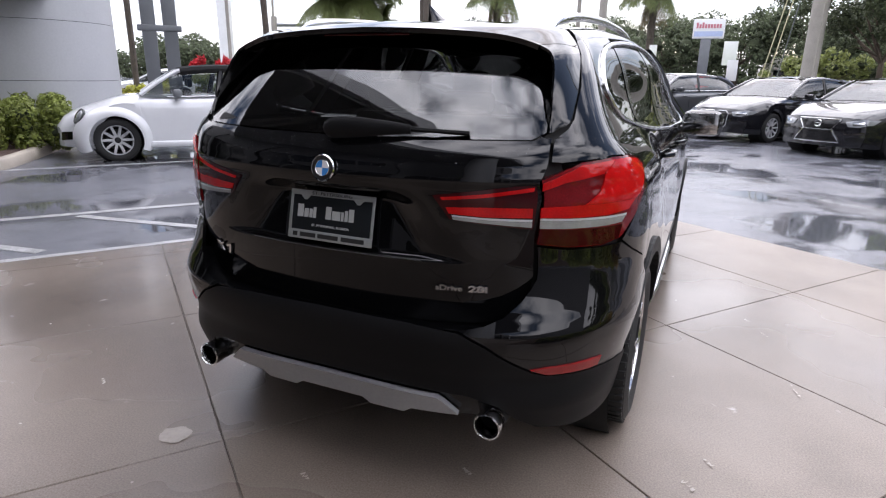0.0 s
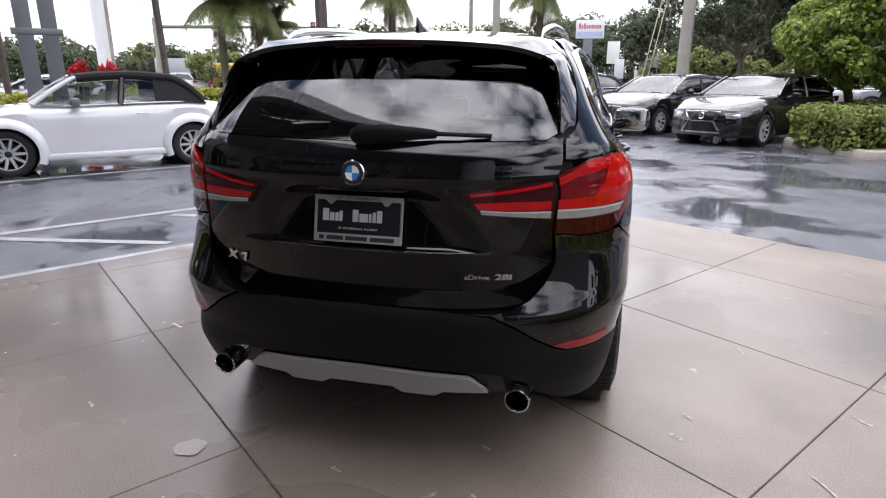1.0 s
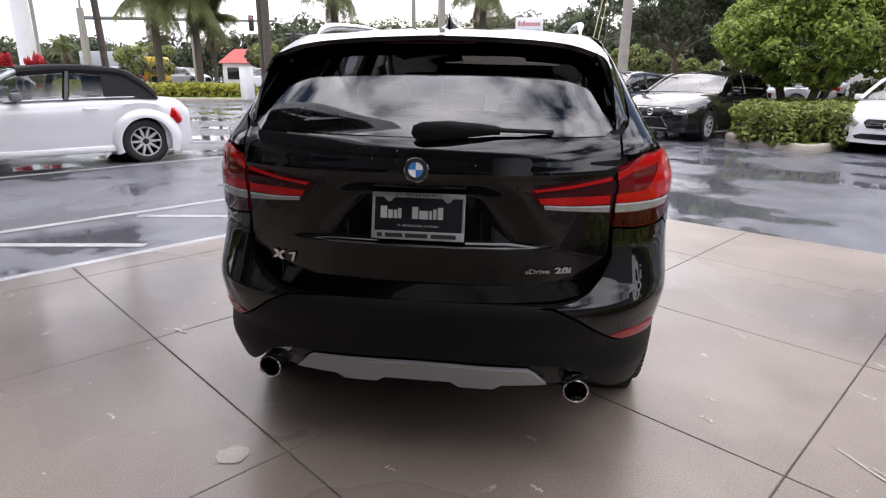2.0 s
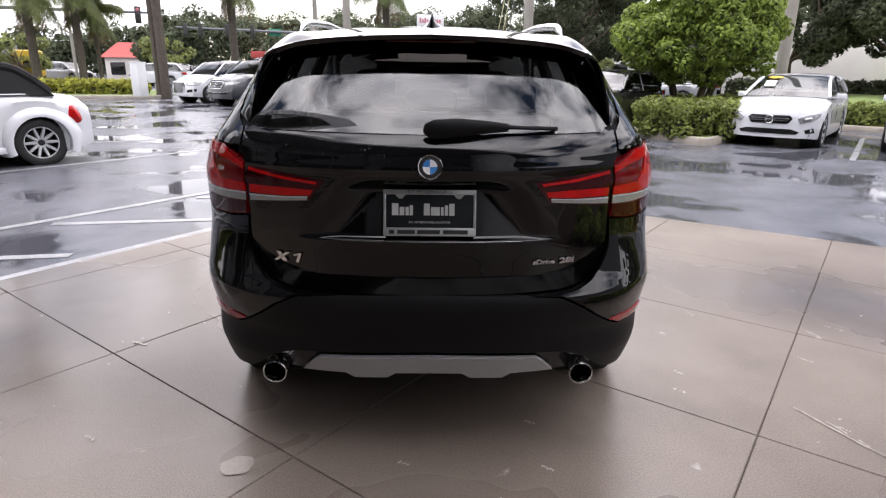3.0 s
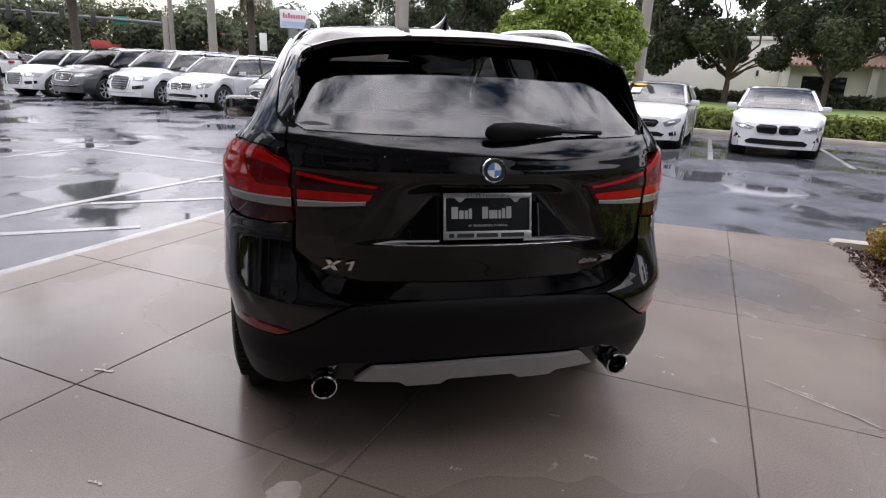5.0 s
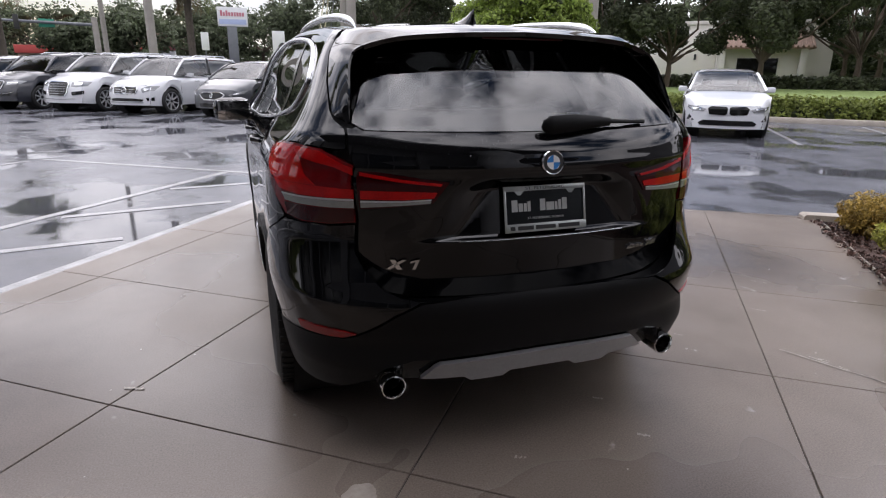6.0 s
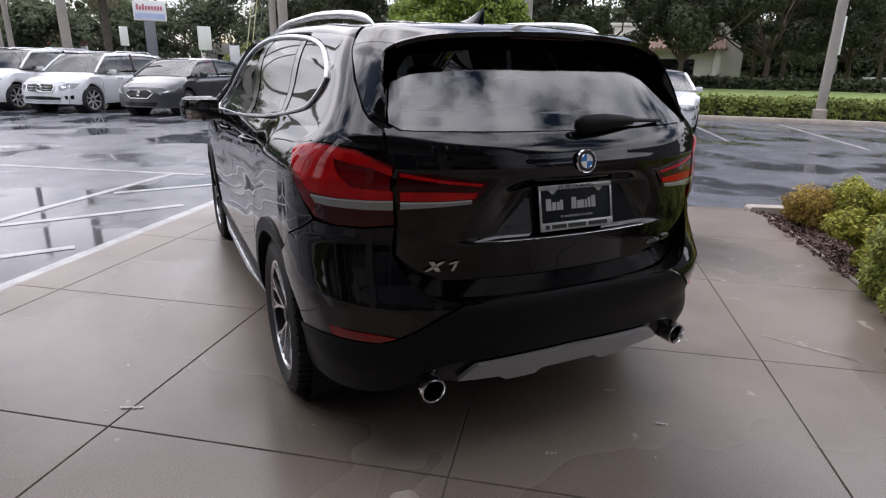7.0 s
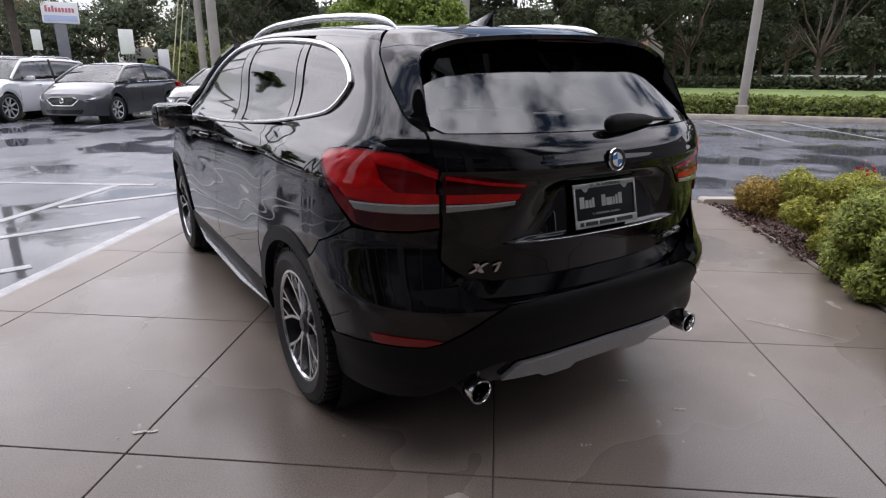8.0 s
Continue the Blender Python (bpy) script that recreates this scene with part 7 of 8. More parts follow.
def shrub(label, x, y, r, high, leaves, size, mat, z0=0.05, group="", flowers=0):
    """A rounded shrub with twigs."""
    t = thing("shrub", label, "shrub", pose(x, y, z0), group)
    cs, rs = [], []
    for k in range(22):
        a, q = 2 * math.pi * rng.random(), r * math.sqrt(rng.random()) * 0.85
        cs.append((q * math.cos(a), q * math.sin(a), high * (0.14 + 0.73 * rng.random() * (1 - 0.35 * (q / r) ** 2))))
        rs.append((0.16 + 0.24 * rng.random()) * max(0.40, r))
    g = Geo()
    for c in cs[:12]:
        limb(g, (c[0] * 0.2, c[1] * 0.2, 0), c, 0.010, 0.004, 0.15, 4)
    part("twigs", g, "bark", t)
    part("foliage", leaf_mesh("foliage", cs, rs, leaves, size, 0.9, 0.2, 2.2), mat, t)
    if flowers:
        part("blossom", leaf_mesh("blossom", [(c[0], c[1], c[2] + 0.12) for c in cs[:6]], [0.10] * 6, flowers, 0.030), "petal", t)
    return t


def palm(label, x, y, high, r, fronds, reach, dry=0.3, group="palms", lean=0.0):
    """A palm: ringed trunk, arching fronds with drooping leaflets."""
    t = thing("palm_tree", label, "palm", pose(x, y, -0.02), group)
    g = Geo()
    n = 14
    g.tube([(lean * (k / n) ** 2, 0, high * k / n) for k in range(n + 1)], [r * (1.25 if k == 0 else 1 + 0.05 * (k % 2)) for k in range(n + 1)], 10)
    part("trunk", g, "palm_bark", t)
    green, brown = [], []
    for k in range(fronds):
        a = 2 * math.pi * k / fronds * 2.618 + rng.random() * 0.4
        up = 1.4 - 2.75 * (k / fronds)
        out = brown if k / fronds > 1 - dry else green
        ca, sa = math.cos(a), math.sin(a)
        L = reach * (0.8 + 0.35 * rng.random()) * (1 - 0.38 * (k / fronds) ** 2)
        pts = []
        for i in range(7):
            q = i / 6
            el = up - 1.5 * q * q
            h = L * q
            pts.append(Vector((lean + ca * h * math.cos(up) * (1 - 0.25 * q), sa * h * math.cos(up) * (1 - 0.25 * q), high + h * math.sin(up) * 0.9 - 0.36 * L * q * q)))
        for i in range(1, 7):
            base, d = pts[i], (pts[i] - pts[i - 1]).normalized()
            sd = d.cross(Vector((0, 0, 1))).normalized()
            for j in range(8):
                for sg in (-1, 1):
                    b0 = pts[i - 1].lerp(base, (j + 0.5) / 8)
                    e = b0 + (sd * sg * 0.85 + d * 0.6 + Vector((rng.random() - 0.5, rng.random() - 0.5, -0.15 - rng.random())) * 0.9).normalized() * L * (0.26 + 0.16 * rng.random()) * (1 - 0.5 * (i / 7))
                    w = d * 0.0085 * L
                    out.append((b0 - w, b0 + w, e))
    for nm, tri, mt in (("fronds", green, "leaf_palm"), ("dry_fronds", brown, "leaf_dry")):
        if tri:
            gg = Geo()
            gg.add([p for q in tri for p in q], [(3 * i, 3 * i + 1, 3 * i + 2) for i in range(len(tri))])
            tagged(part(nm, gg, mt, t, smooth=False), kind="stuff")
    return t


broad_tree("dense bright-green round tree on the parking island", 7.15, 14.9, 1.5, 0.13, (2.45, 1.95, 1.32), 84, 0.42, 27000, 0.085, "leaf_bright", core=0.34, stems=3)
hedge_run("low clipped shrubs filling the parking island", [(5.15, 12.1), (5.75, 10.95), (6.6, 12.0), (8.6, 14.6)], 1.25, 0.72, 24000, 0.065, "leaf_hedge", 0.12)
hedge_run("low clipped shrubs filling the parking island", [(5.4, 12.6), (7.6, 15.8)], 1.1, 0.66, 9000, 0.08, "leaf_hedge", 0.12)
hedge_run("long clipped hedge behind the parking bays", [(9.6, 16.4), (13.5, 13.0), (16.7, 9.9), (19.5, 6.8), (24.0, 0.6)], 0.85, 0.56, 46000, 0.075, "leaf_hedge", 0.12)
hedge_run("dark clipped hedge beyond the lawn", [(17, 33), (24, 26.5), (32, 17.5), (38, 8)], 1.1, 1.1, 22000, 0.15, "leaf_dark", 0.05)
hedge_run("clipped green hedge before the grey column", [(-8.75, 4.55), (-9.6, 5.0), (-13, 7.2)], 1.3, 0.75, 26000, 0.048, "leaf_hedge", 0.14)
hedge_run("clipped green hedge before the grey column", [(-8.6, 3.5), (-10.2, 1.5)], 1.2, 0.65, 16000, 0.048, "leaf_hedge", 0.14)
hedge_run("low flowering ground cover under the palms", [(-14.2, 28.6), (-20, 26.8), (-28, 32.5)], 2.2, 0.65, 11000, 0.14, "leaf_yellow", 0.1)

BEDG = "shrubs in the mulched bed"
for lab, x, y, r, h, n, mt, fl in (("low golden-leaved shrub at the end of the bed", 4.27, 1.92, 0.28, 0.36, 4600, "leaf_gold", 0), ("yellow-green shrub in bark mulch", 4.50, 1.45, 0.42, 0.56, 6500, "leaf_yellow", 0), ("yellow-green shrub in bark mulch", 3.50, 0.90, 0.38, 0.52, 8500, "leaf_yellow", 0), ("dense green shrub in bark mulch", 3.02, 0.38, 0.40, 0.66, 13000, "leaf_shrub", 0), ("dense green shrub spilling over the bed's edging", 2.62, -0.13, 0.40, 0.56, 13000, "leaf_shrub", 0), ("green shrub in bark mulch", 2.22, -0.69, 0.42, 0.55, 7000, "leaf_shrub", 0), ("shrub with small red blossoms", 4.90, 0.98, 0.48, 0.62, 6000, "leaf_yellow", 130), ("yellow-green shrub in bark mulch", 4.40, 0.35, 0.50, 0.62, 6500, "leaf_yellow", 30), ("green shrub in bark mulch", 3.70, -0.50, 0.55, 0.64, 6000, "leaf_shrub", 60), ("yellow-green shrub in bark mulch", 5.45, 0.55, 0.5, 0.60, 4500, "leaf_yellow", 60), ("green shrub in bark mulch", 4.65, -0.75, 0.55, 0.64, 4500, "leaf_shrub", 0)):
    shrub(lab, x, y, r, h, int(n * 1.5), 0.0175, mt, 0.0, BEDG, fl)
chips = []
for k in range(420):
    u, v = rng.random(), rng.random()
    a, b = Vector((4.25, 2.40)).lerp(Vector((1.75, -0.95)), u), Vector((5.6, 1.5)).lerp(Vector((3.4, -2.0)), u)
    q = a.lerp(b, v ** 1.6)
    chips.append((q.x, q.y, 0.012))
litter = thing("leaf_litter", "scattered brown bark chips and dead leaves", "litter", kind="stuff")
tagged(part("chips", leaf_mesh("chips", chips, [0.09] * len(chips), 14000, 0.0185, 0.16, 0.1, 1.9), "litter", litter), kind="stuff")

hedge_run("dark tree belt closing the view beyond the oaks", [(50, 54), (72, 39), (85, 14), (87, -6)], 5.0, 7.0, 30000, 0.42, "leaf_dark", 0.0, name="tree_belt", bump=0.9)

OAK = "oaks beyond the lot"
for x, y, th, cr, n in ((8.8, 37.6, 2.6, (6.2, 5.4, 3.6), 6500), (21.9, 26.6, 2.0, (5.2, 4.4, 3.0), 7000), (25.3, 23.6, 2.0, (5.4, 4.4, 3.2), 7000), (18.2, 29.6, 2.2, (5.0, 4.3, 3.1), 7500), (31.0, 22.6, 2.4, (6.8, 5.4, 4.6), 8500), (35.0, 17.0, 2.4, (7.0, 5.6, 4.8), 9000), (39, 10.0, 2.4, (7.0, 6.0, 5.0), 8000), (14.5, 39.5, 2.4, (5.8, 4.6, 3.2), 4500), (41, 24, 2.4, (6.5, 5.5, 4.2), 5000), (43, 15.5, 2.6, (7.2, 6.0, 5.0), 7000), (46, 6.0, 2.6, (7.2, 6.2, 5.0), 7000), (37.5, 28.5, 2.6, (7.0, 5.5, 4.8), 7000), (50, 27.0, 2.6, (7.4, 6.0, 5.2), 6000)):
    broad_tree("spreading dark-green oak with forked limbs", x, y, th, 0.17, cr, 44, 0.78, int(n * (3.2 if x < 30 else 3.4)), 0.120, "leaf_dark", OAK, core=0.28 if x < 30 else 0.42)
FART = "far trees along the street"
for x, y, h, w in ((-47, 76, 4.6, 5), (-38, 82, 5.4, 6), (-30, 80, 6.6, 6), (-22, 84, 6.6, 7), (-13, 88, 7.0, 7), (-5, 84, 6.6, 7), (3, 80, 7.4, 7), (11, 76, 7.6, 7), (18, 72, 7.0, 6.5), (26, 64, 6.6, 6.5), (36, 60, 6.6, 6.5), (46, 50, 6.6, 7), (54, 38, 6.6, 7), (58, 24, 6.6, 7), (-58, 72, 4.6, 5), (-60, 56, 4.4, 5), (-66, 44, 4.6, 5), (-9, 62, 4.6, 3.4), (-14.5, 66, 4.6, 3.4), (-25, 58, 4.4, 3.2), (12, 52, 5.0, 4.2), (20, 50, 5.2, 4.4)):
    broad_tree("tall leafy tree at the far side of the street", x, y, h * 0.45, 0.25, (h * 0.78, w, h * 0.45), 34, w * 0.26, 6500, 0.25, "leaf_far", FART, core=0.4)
for x, y, h, w in ((5.2, 42, 2.6, 1.7), (7.4, 44, 2.7, 1.9), (11.5, 45, 2.6, 1.8), (-20.5, 47, 3.4, 2.4), (-31, 45, 3.2, 2.2)):
    broad_tree("small light-green street tree", x, y, h * 0.45, 0.08, (h * 0.72, w, h * 0.38), 18, 0.55, 2200, 0.15, "leaf_street", "small street trees", core=0.4)

palm("tall palm with a bare ringed trunk at the lot's corner", -12.35, 26.6, 8.5, 0.19, 26, 2.0, 0.3)
palm("tall palm with a bare ringed trunk at the lot's corner", -12.75, 26.95, 7.6, 0.17, 24, 2.0, 0.3)
palm("cabbage palm with a dense drooping green crown", -20.4, 30.2, 5.7, 0.21, 150, 2.9, 0.22)
palm("cabbage palm with a dense drooping green crown", -18.6, 31.2, 5.9, 0.19, 150, 2.9, 0.22)
palm("cabbage palm with a dense drooping green crown", -18.3, 32.4, 4.4, 0.11, 120, 2.1, 0.22)
palm("cabbage palm beyond the far row", -12.2, 36.5, 7.0, 0.22, 150, 3.1, 0.2)
palm("cabbage palm beyond the street", -3.2, 40.5, 7.2, 0.22, 150, 3.1, 0.2)
palm("small palm beyond the crossing", -32, 37, 3.0, 0.15, 26, 1.5, 0.3)
palm("slender palm with a dark bare trunk", -9.25, 11.0, 6.4, 0.075, 26, 1.6, 0.2, lean=-0.35)
for x, y in ((-15.5, 16.0), (-16.0, 15.3)):
    red = shrub("upright green shrub with red crown leaves", x, y, 0.45, 1.75, 1500, 0.09, "leaf_hedge", 0.0, "red-leaved shrubs")
    part("red_leaves", leaf_mesh("red_leaves", [(0.18 * math.cos(2.1 * k), 0.18 * math.sin(2.1 * k), 1.60 + 0.14 * (k % 2)) for k in range(5)], [0.11] * 5, 70, 0.12, 0.9, 0.1, 2.6), "petal", red)
for x, y, r in ((-13.5, 11.2, 0.8), (-14.8, 9.8, 0.8), (-16, 11.5, 1.0)):
    shrub("bright yellow-green bush behind the convertible", x, y, r, 1.15, 1700, 0.09, "leaf_yellow", 0.0, "bushes by the drive")

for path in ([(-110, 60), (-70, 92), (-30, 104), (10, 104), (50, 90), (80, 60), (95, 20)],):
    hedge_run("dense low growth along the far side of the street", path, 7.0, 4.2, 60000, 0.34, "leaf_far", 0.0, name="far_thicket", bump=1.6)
palm("slender palm with a dark bare trunk", -16.0, 12.6, 7.4, 0.09, 26, 1.6, 0.2)


# ---- poles, signs, signals, buildings ----
def pole(label, x, y, r0, r1, high, mat="pole", lean=0.0, foot=0.0, name="utility_pole", cat="pole"):
    """A tapering pole, with a footing if it has one."""
    t = thing(name, label, cat, pose(x, y, -0.02))
    part("shaft", Geo().tube([(lean * k / 5 * high, 0, high * k / 5) for k in range(6)], [r0 + (r1 - r0) * k / 5 for k in range(6)], 12), mat, t)
    if foot:
        part("footing", Geo().lathe([(foot, 0), (foot, 0.40), (foot * 0.85, 0.43), (0, 0.43)], Matrix.Rotation(radians(-90), 4, "Y"), 20), "kerb", t)
    return t


lamp_post = pole("tall leaning grey concrete lamp post on a square footing", 16.36, 9.70, 0.135, 0.125, 8.2, lean=0.022, foot=0.20, name="lamp_post", cat="lamp post")
part("lamp_arm", Geo().tube([(0.17, 0, 8.05), (0.6, -0.4, 8.4), (1.0, -1.2, 8.5)], 0.04, 8), "steel", lamp_post)
part("lamp_head", Geo().box(0.85, -1.9, 8.42, 1.15, -1.15, 8.56, 0.04), "steel", lamp_post)
pole("weathered concrete utility pole by the oak", 4.08, 25.3, 0.22, 0.17, 11)
pole("pale concrete pole behind the row", 5.47, 35.1, 0.21, 0.17, 13)
pole("concrete utility pole behind the white SUVs", -4.12, 28.06, 0.19, 0.16, 11)
pole("slim grey pole beyond the far row", -8.33, 42.6, 0.16, 0.13, 11)
pole("slim grey pole by the crossing", -24, 40, 0.10, 0.08, 10)
pole("slim grey pole by the crossing", -27, 33, 0.08, 0.06, 10)
pole("slim grey pole by the drive", -17.5, 18.5, 0.07, 0.06, 9)
pole("concrete utility pole beyond the hedge", 10.27, 16.22, 0.17, 0.15, 9)
tower = pole("white rounded sign tower at the drive", -26.4, 27.8, 0.45, 0.40, 9, "sign_white", name="sign_tower", cat="sign")
g = thing("guy_wires", "pale sleeved guy wires slanting to the ground", "guy wire")
for a, b in (((2.45, 27.4, 0), (3.95, 25.5, 9.5)), ((2.75, 27.8, 0), (4.0, 25.5, 9.0)), ((3.15, 28.2, 0), (4.05, 25.5, 8.5))):
    part("guy_wire", Geo().tube([a, b], 0.022, 6), "guy_sleeve" if a[0] != 3.15 else "steel", g)

# twin steel posts of the dealer's pylon
py = thing("pylon_sign_frame", "tall frame of two dark steel posts joined by a crossbar", "pylon", pose(-11.66, 9.89, -0.02, 0, 0, 48))
for x in (-0.24, 0.24):
    part("post", Geo().box(x - 0.16, -0.11, 0, x + 0.16, 0.11, 8.5, 0.02), "steel", py)
for z in (2.3, 5.2):
    part("crossbar", Geo().box(-0.5, -0.14, z, 0.5, 0.14, z + 0.14, 0.02), "steel", py)


def street_sign(label, x, y, z0, z1, half, turn, back="sign_white", post=0.03):
    t = thing("street_sign", label, "sign", pose(x, y, -0.02, 0, 0, turn))
    part("post", Geo().tube([(0, 0.03, 0), (0, 0.03, z1)], post, 6), "steel", t)
    part("panel", Geo().box(-half, -0.012, z0, half, 0.0, z1, 0.006), back, t)
    return t


street_sign("white sign board on a post behind the row", 1.45, 31.6, 2.05, 3.15, 0.31, 0)
street_sign("smaller white sign on a post", -2.1, 31.6, 2.15, 3.0, 0.19, 20)
street_sign("small white regulatory sign", 1.45, 20.6, 1.35, 2.0, 0.16, -10)
edge_sign = street_sign("narrow white sign over a small grey one beside the lamp post", 20.07, 11.9, 2.05, 3.3, 0.26, 5)
part("lower_panel", Geo().box(-0.2, -0.012, 1.40, 0.2, 0.0, 1.92, 0.006), "steel", edge_sign, "small grey panel")
ws = thing("store_sign", "white store sign with red and blue print on a post", "sign", pose(-0.45, 68.6, -0.02))
part("sign_post", Geo().box(-0.60, -0.2, 0, 0.40, 0.2, 5.4, 0.03), "steel", ws)
part("sign_box", Geo().box(-1.45, -0.25, 5.4, 1.55, 0.2, 7.3, 0.05), "sign_white", ws)
for k in range(9):
    h = 0.55 if k in (0, 2) else 0.38
    part("print_bar", Geo().box(-1.15 + 0.27 * k, -0.27, 6.4, -0.95 + 0.27 * k, -0.252, 6.4 + h), "sign_red", ws)
part("print_band", Geo().box(-1.3, -0.27, 5.6, 1.4, -0.252, 6.1), "sign_blue", ws)
ss = thing("store_sign", "small stacked store sign in red and white", "sign", pose(-6.6, 62, -0.02))
part("sign_post", Geo().box(-0.25, -0.1, 0, 0.25, 0.1, 2.2, 0.02), "steel", ss)
for z, h, mt in ((2.2, 0.5, "sign_white"), (2.75, 0.35, "sign_red"), (3.15, 1.1, "tan_wall")):
    part("sign_box", Geo().box(-0.8, -0.15, z, 0.8, 0.15, z + h, 0.03), mt, ss)


def signal(parent, x, z, turn=0):
    hd = part("signal_head", Geo().box(x - 0.18, -0.14, z - 0.55, x + 0.18, 0.14, z + 0.55, 0.03), "signal_yellow", parent, "dark traffic signal head")
    for k, mt in ((0.34, "sign_red"), (0, "yellow_paint"), (-0.34, "sign_green")):
        part("signal_lens", Geo().lathe([(0.0, 0.02), (0.10, 0.01), (0.12, 0)], pose(x, -0.14, z + k, 0, 0, -90), 16), mt if k > 0.1 else "rim_dark", hd)


def mast(label, x, y, turn, high, reach, heads, sign=None):
    t = thing("traffic_signal", label, "traffic signal", pose(x, y, -0.02, 0, 0, turn))
    part("mast", Geo().tube([(0, 0, 0), (0, 0, high + 0.6)], [0.26, 0.22], 12), "pole", t)
    part("arm", Geo().tube([(0, 0, high), (reach, 0, high + 0.25)], [0.13, 0.08], 10), "steel", t)
    for hx in heads:
        signal(t, hx, high + 0.05)
    if sign:
        part("name_sign", Geo().box(sign[0] - 0.55, -0.16, high - 0.30, sign[0] + 0.55, -0.12, high + 0.34, 0.01), "sign_green", t, "green street-name board")
    return t


mast("grey mast arm with signals over the street", -29.4, 36.0, 32, 4.7, 12.5, (5.0, 10.8))
mast("grey mast arm with signals and a green board", -11.4, 57.3, 191, 4.55, 12.0, (5.4, 7.6, 9.9, 11.2), (3.4,))

# utility box
ub = thing("utility_cabinet", "white metal utility cabinet at the lot's corner", "cabinet", pose(-12.95, 25.4, 0.1, 0, 0, -25))
part("body", Geo().box(-0.25, -0.22, 0, 0.25, 0.22, 1.42, 0.03), "sign_white", ub)
part("lid", Geo().box(-0.27, -0.24, 1.42, 0.27, 0.24, 1.47, 0.02), "sign_white", ub)


def building(label, x, y, turn, wide, deep, high, wall_mat, name="building"):
    t = thing(name, label, "building", pose(x, y, -0.05, 0, 0, turn))
    part("wall", Geo().box(0, 0, 0, wide, deep, high, 0.03), wall_mat, t)
    return t


# cream building with a tiled porch, beyond the lawn
cb = building("long cream stucco building with a tiled porch roof", 21.5, 43.5, -41, 21.3, 12, 4.6, "stucco")
part("parapet", Geo().box(-0.1, -0.1, 4.6, 21.4, 12.1, 4.85, 0.03), "stucco", cb)
part("lower_wing", Geo().box(14.1, -1.6, 0, 19.6, -0.01, 3.0, 0.03), "stucco", cb)
pr = part("porch_roof", Geo().add([(13.8, -2.4, 3.0), (19.9, -2.4, 3.0), (19.9, -0.02, 4.05), (13.8, -0.02, 4.05), (13.8, -2.4, 2.9), (19.9, -2.4, 2.9), (19.9, -0.02, 2.9), (13.8, -0.02, 2.9)], [(0, 1, 2, 3), (4, 7, 6, 5), (0, 4, 5, 1), (1, 5, 6, 2), (0, 3, 7, 4), (2, 6, 7, 3)]), "tile_roof", cb, "clay-tiled porch roof", smooth=False)
tiles = Geo()
for k in range(20):
    x = 13.95 + k * 0.305
    tiles.tube([(x, -2.42, 3.03), (x, -0.05, 4.08)], 0.075, 6)
tagged(part("roof_tile", tiles, "tile_roof", pr), kind="stuff")
part("window", Geo().box(15.4, -1.66, 1.0, 17.9, -1.59, 2.3, 0.02), "gloss_black", cb, "dark porch window")
for x in (14.2, 19.1):
    part("porch_pillar", Geo().box(x, -2.2, 0, x + 0.4, -1.8, 2.9, 0.03), "stucco", cb)
for x in (6.1, 12.6):
    part("wall_lamp", Geo().box(x, -0.16, 2.2, x + 0.16, -0.01, 2.6, 0.03), "dark_steel", cb)

# red-roofed stores across the street
rs = building("low store with a red fascia across the street", -21.5, 72.5, 8, 13, 8, 2.5, "tan_wall", "store")
part("fascia", Geo().box(-0.2, -0.3, 2.5, 13.2, 8.2, 3.3, 0.05), "red_band", rs)
for k in range(4):
    part("window", Geo().box(1.0 + 3 * k, -0.06, 0.5, 3.2 + 3 * k, 0.02, 2.0, 0.02), "gloss_black", rs)
rs2 = building("small white store with a red hipped roof", -35.2, 65, 18, 4.3, 5, 2.3, "stucco", "store")
part("roof", Geo().add([(-0.4, -0.4, 2.3), (4.7, -0.4, 2.3), (4.7, 5.4, 2.3), (-0.4, 5.4, 2.3), (1.2, 1.8, 3.9), (3.1, 1.8, 3.9), (3.1, 3.2, 3.9), (1.2, 3.2, 3.9)], [(0, 1, 5, 4), (1, 2, 6, 5), (2, 3, 7, 6), (3, 0, 4, 7), (4, 5, 6, 7), (3, 2, 1, 0)]), "red_band", rs2, smooth=False)
for k in range(2):
    part("window", Geo().box(0.5 + 1.8 * k, -0.06, 0.5, 1.9 + 1.8 * k, 0.02, 1.8, 0.02), "gloss_black", rs2)
tagged(part("boundary_wall", Geo().box(0, 0, 0, 17, 0.25, 1.22, 0.03, m=pose(60, 34, -0.05, 0, 0, -60)), "sign_white"), "long low white wall beyond the lawn", "wall", kind="structure")
wb2 = building("cream store behind the oak", 6, 84, 0, 22, 10, 4.0, "stucco", "store")
for k in range(6):
    part("window", Geo().box(1.2 + 3.5 * k, -0.06, 0.6, 3.6 + 3.5 * k, 0.02, 2.6, 0.02), "gloss_black", wb2)
# truck across the street
tk = thing("box_truck", "grey box truck with a yellow cab across the street", "truck", pose(-34.5, 47, -0.02, 0, 0, 15))
part("cargo_box", Geo().box(-3.2, -1.1, 0.9, 1.6, 1.1, 2.9, 0.05), "silver_paint", tk)
part("cab", Geo().box(1.7, -1.0, 0.5, 3.4, 1.0, 2.5, 0.2), "yellow_paint", tk)
for x in (-2.2, 2.6):
    for y in (-0.95, 0.95):
        part("wheel", Geo().lathe([(0.0, -0.12), (0.42, -0.12), (0.46, -0.05), (0.46, 0.05), (0.42, 0.12), (0.0, 0.12)], pose(x, y, 0.46, 0, 0, 90), 20), "rubber", tk)


# ---- slabs of the apron, one by one ----
# (the notch at the shrub bed keeps the apron from being convex: it is cut as two convex halves)
MID = (1.361, -1.342)
FAR = (-2.94, 1.92)
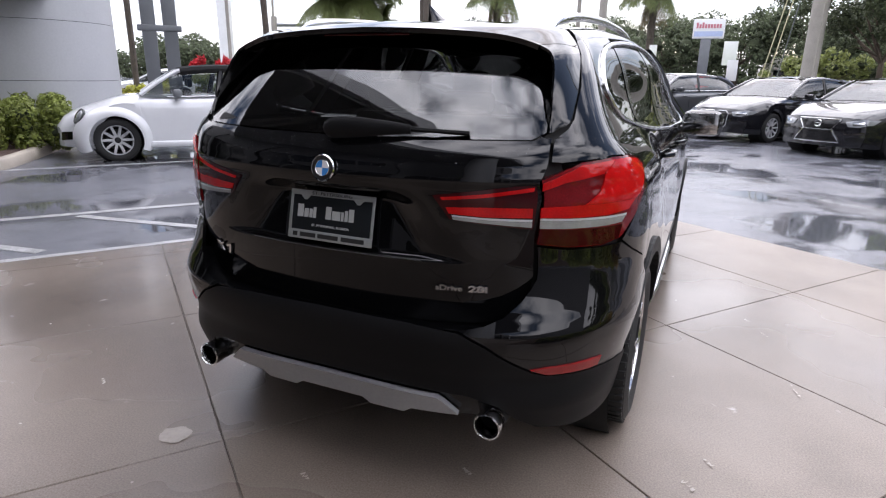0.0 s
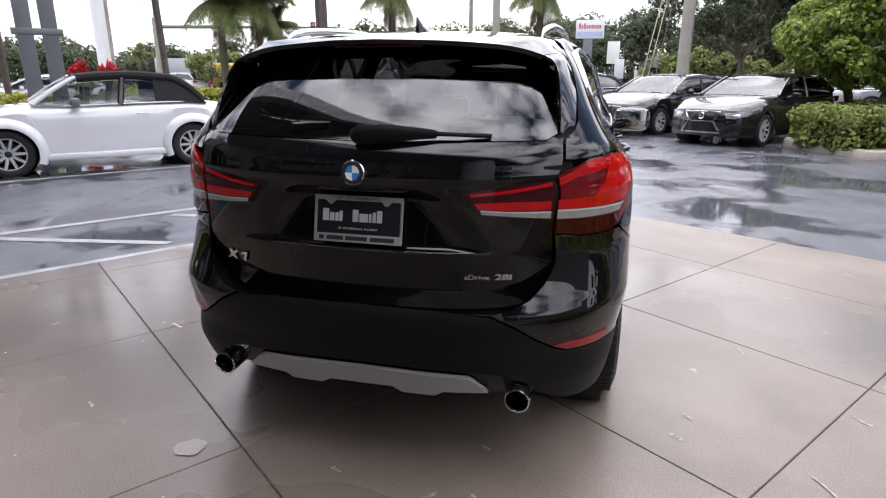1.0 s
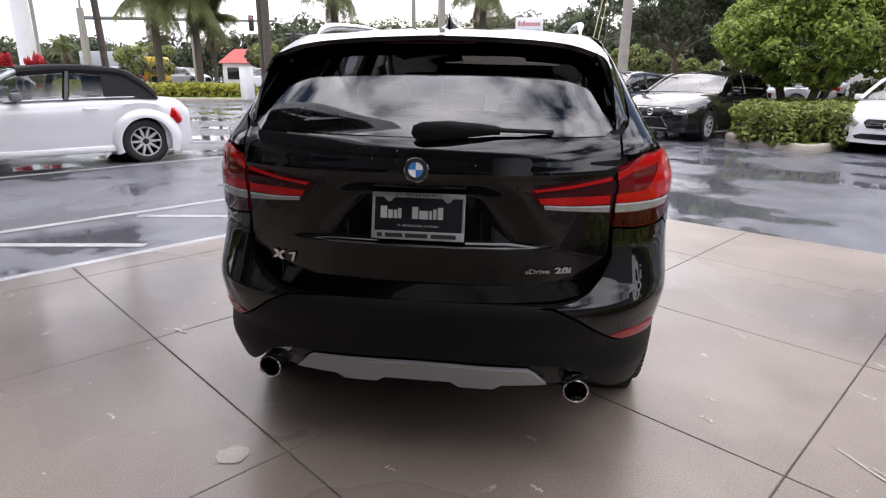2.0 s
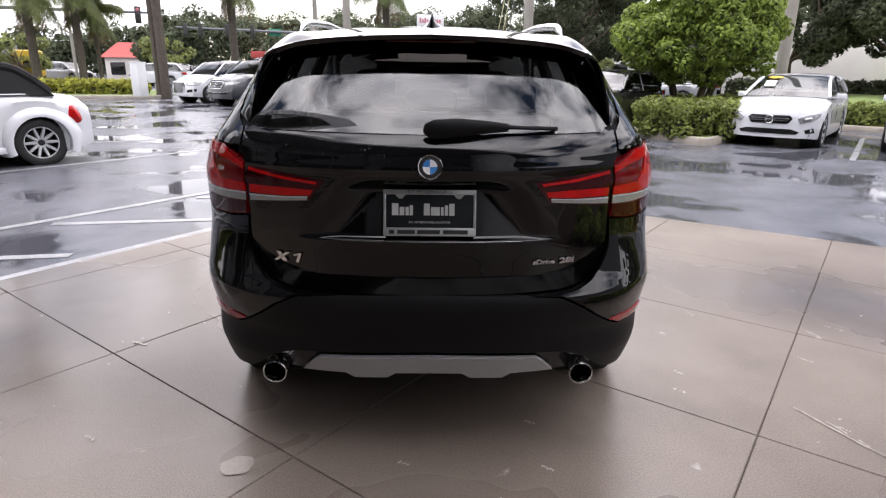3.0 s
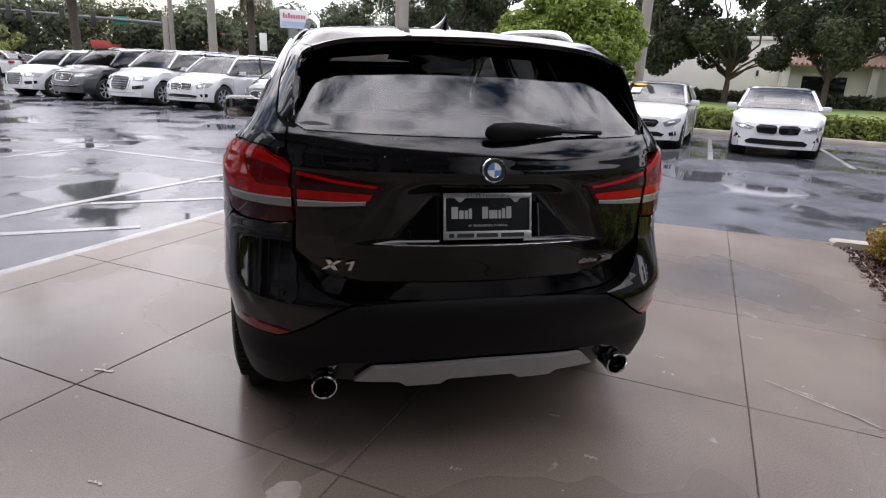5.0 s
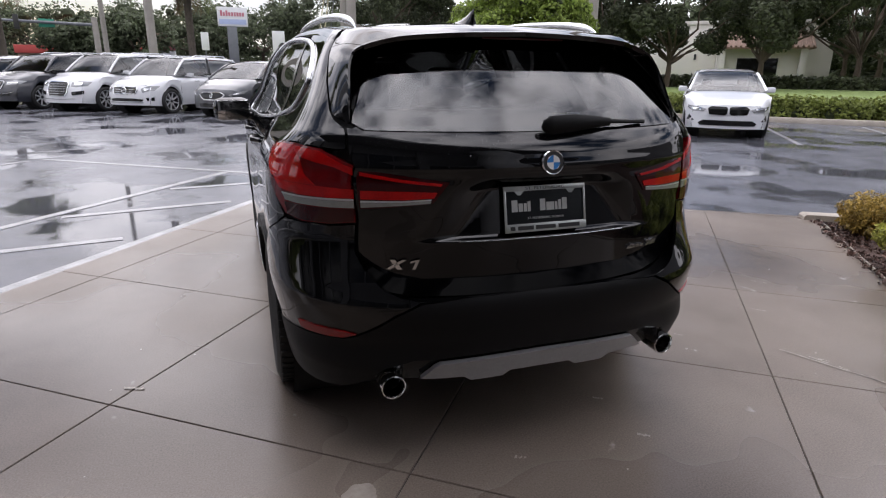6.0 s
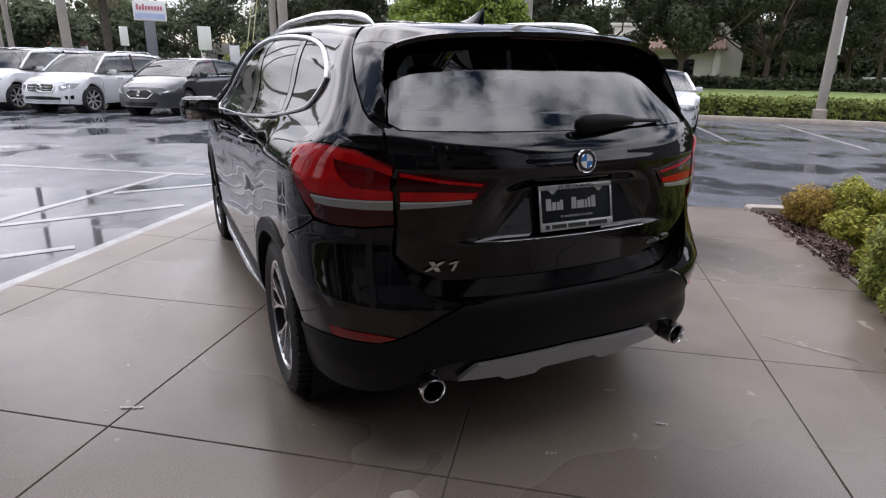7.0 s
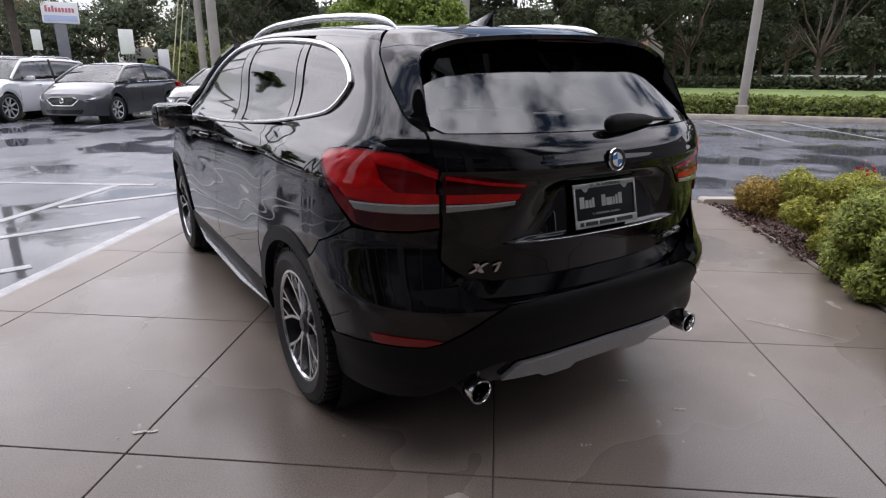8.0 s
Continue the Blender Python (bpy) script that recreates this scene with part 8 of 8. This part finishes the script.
HALVES = ([(-0.34, 5.63), FAR, MID, (4.42, 2.60)], [FAR, (-6.9, -3.78), (2.38, -10.83), (6.0, -4.86), MID])
for a in range(-8, 8):
    for b in range(-9, 7):
        cell = [plan(1.225 * a + p, 1.38 * b + q) for p, q in ((0.0025, 0.0025), (1.2225, 0.0025), (1.2225, 1.3775), (0.0025, 1.3775))]
        for half in HALVES:
            poly = cell
            for i in range(len(half)):
                (x0, y0), (x1, y1) = half[i], half[(i + 1) % len(half)]
                nx, ny = y1 - y0, x0 - x1
                poly = clip(poly, nx, ny, nx * x0 + ny * y0)
                if len(poly) < 3:
                    break
            if len(poly) < 3:
                continue
            area = abs(sum(poly[i][0] * poly[(i + 1) % len(poly)][1] - poly[(i + 1) % len(poly)][0] * poly[i][1] for i in range(len(poly)))) / 2
            if area > 0.02:
                part("slab", Geo().prism(poly, -0.02, 0.0, 0.003), "concrete", pavement, smooth=False)


# ---- water and scuffs lying on the slabs ----
def blot(x, y, rx, ry, turn, seed, n=28, rough=0.28):
    """An irregular outline lying on the apron."""
    vs = []
    for k in range(n):
        a = 2 * math.pi * k / n
        q = 1 + rough * noise.noise(Vector((math.cos(a) * 1.7, math.sin(a) * 1.7, seed)))
        u, v = rx * q * math.cos(a), ry * q * math.sin(a)
        c, s_ = math.cos(radians(turn)), math.sin(radians(turn))
        vs.append((x + u * c - v * s_, y + u * s_ + v * c, 0.004))
    return Geo().add(vs + [(x, y, 0.0046)], [(k, (k + 1) % n, n) for k in range(n)])


tagged(part("dried_stain", blot(-0.70, 0.02, 0.062, 0.052, 20, 3.1, rough=0.25), "dry_patch"), "pale dried stain on the damp concrete apron", "stain")
marks = Geo()
spots = random.Random(11)
for x0, y0, x1, y1, w in ((1.60, 0.42, 1.78, 0.02, 0.006), (1.66, 0.36, 1.80, -0.04, 0.004), (1.13, 0.58, 1.18, 0.54, 0.012), (1.56, 1.54, 1.59, 1.42, 0.007), (-1.58, 1.05, -1.48, 1.00, 0.010), (-0.11, 0.04, -0.07, 0.02, 0.010), (0.42, 0.02, 0.46, -0.01, 0.008), (2.3, 1.3, 2.36, 1.22, 0.008), (-1.35, 0.20, -1.30, 0.17, 0.008), (1.9, 0.9, 1.95, 0.84, 0.007), (0.40, 0.31, 0.44, 0.29, 0.008), (1.47, 2.15, 1.50, 2.10, 0.008), (1.20, 0.75, 1.23, 0.71, 0.009), (1.70, 0.28, 1.73, 0.24, 0.008)):
    n = 9
    d = Vector((x1 - x0, y1 - y0))
    nn = Vector((-d.y, d.x)).normalized()
    vs = []
    for k in range(n + 1):
        p = Vector((x0, y0)) + d * k / n + nn * spots.uniform(-0.6, 0.6) * w
        h = w * spots.uniform(0.25, 1.0)
        vs += [(p.x + nn.x * h, p.y + nn.y * h, 0.004), (p.x - nn.x * h, p.y - nn.y * h, 0.004)]
    marks.add(vs, [(2 * k, 2 * k + 1, 2 * k + 3, 2 * k + 2) for k in range(n) if spots.random() < 0.8])
for k in range(45):
    x, y = spots.uniform(-2.6, 2.8), spots.uniform(-0.6, 3.0)
    if abs(x) < 0.95 and y > 0.1:
        continue
    q = spots.uniform(0.002, 0.007)
    marks.add([(x + q * spots.uniform(0.6, 1.4) * math.cos(a), y + q * spots.uniform(0.5, 1.2) * math.sin(a), 0.004) for a in (0.3, 1.5, 2.8, 4.1, 5.3)], [(0, 1, 2, 3, 4)])
tagged(part("scuff_marks", marks, "chalk", smooth=False), "pale scratches and specks on the damp concrete", "scuff mark", kind="stuff")
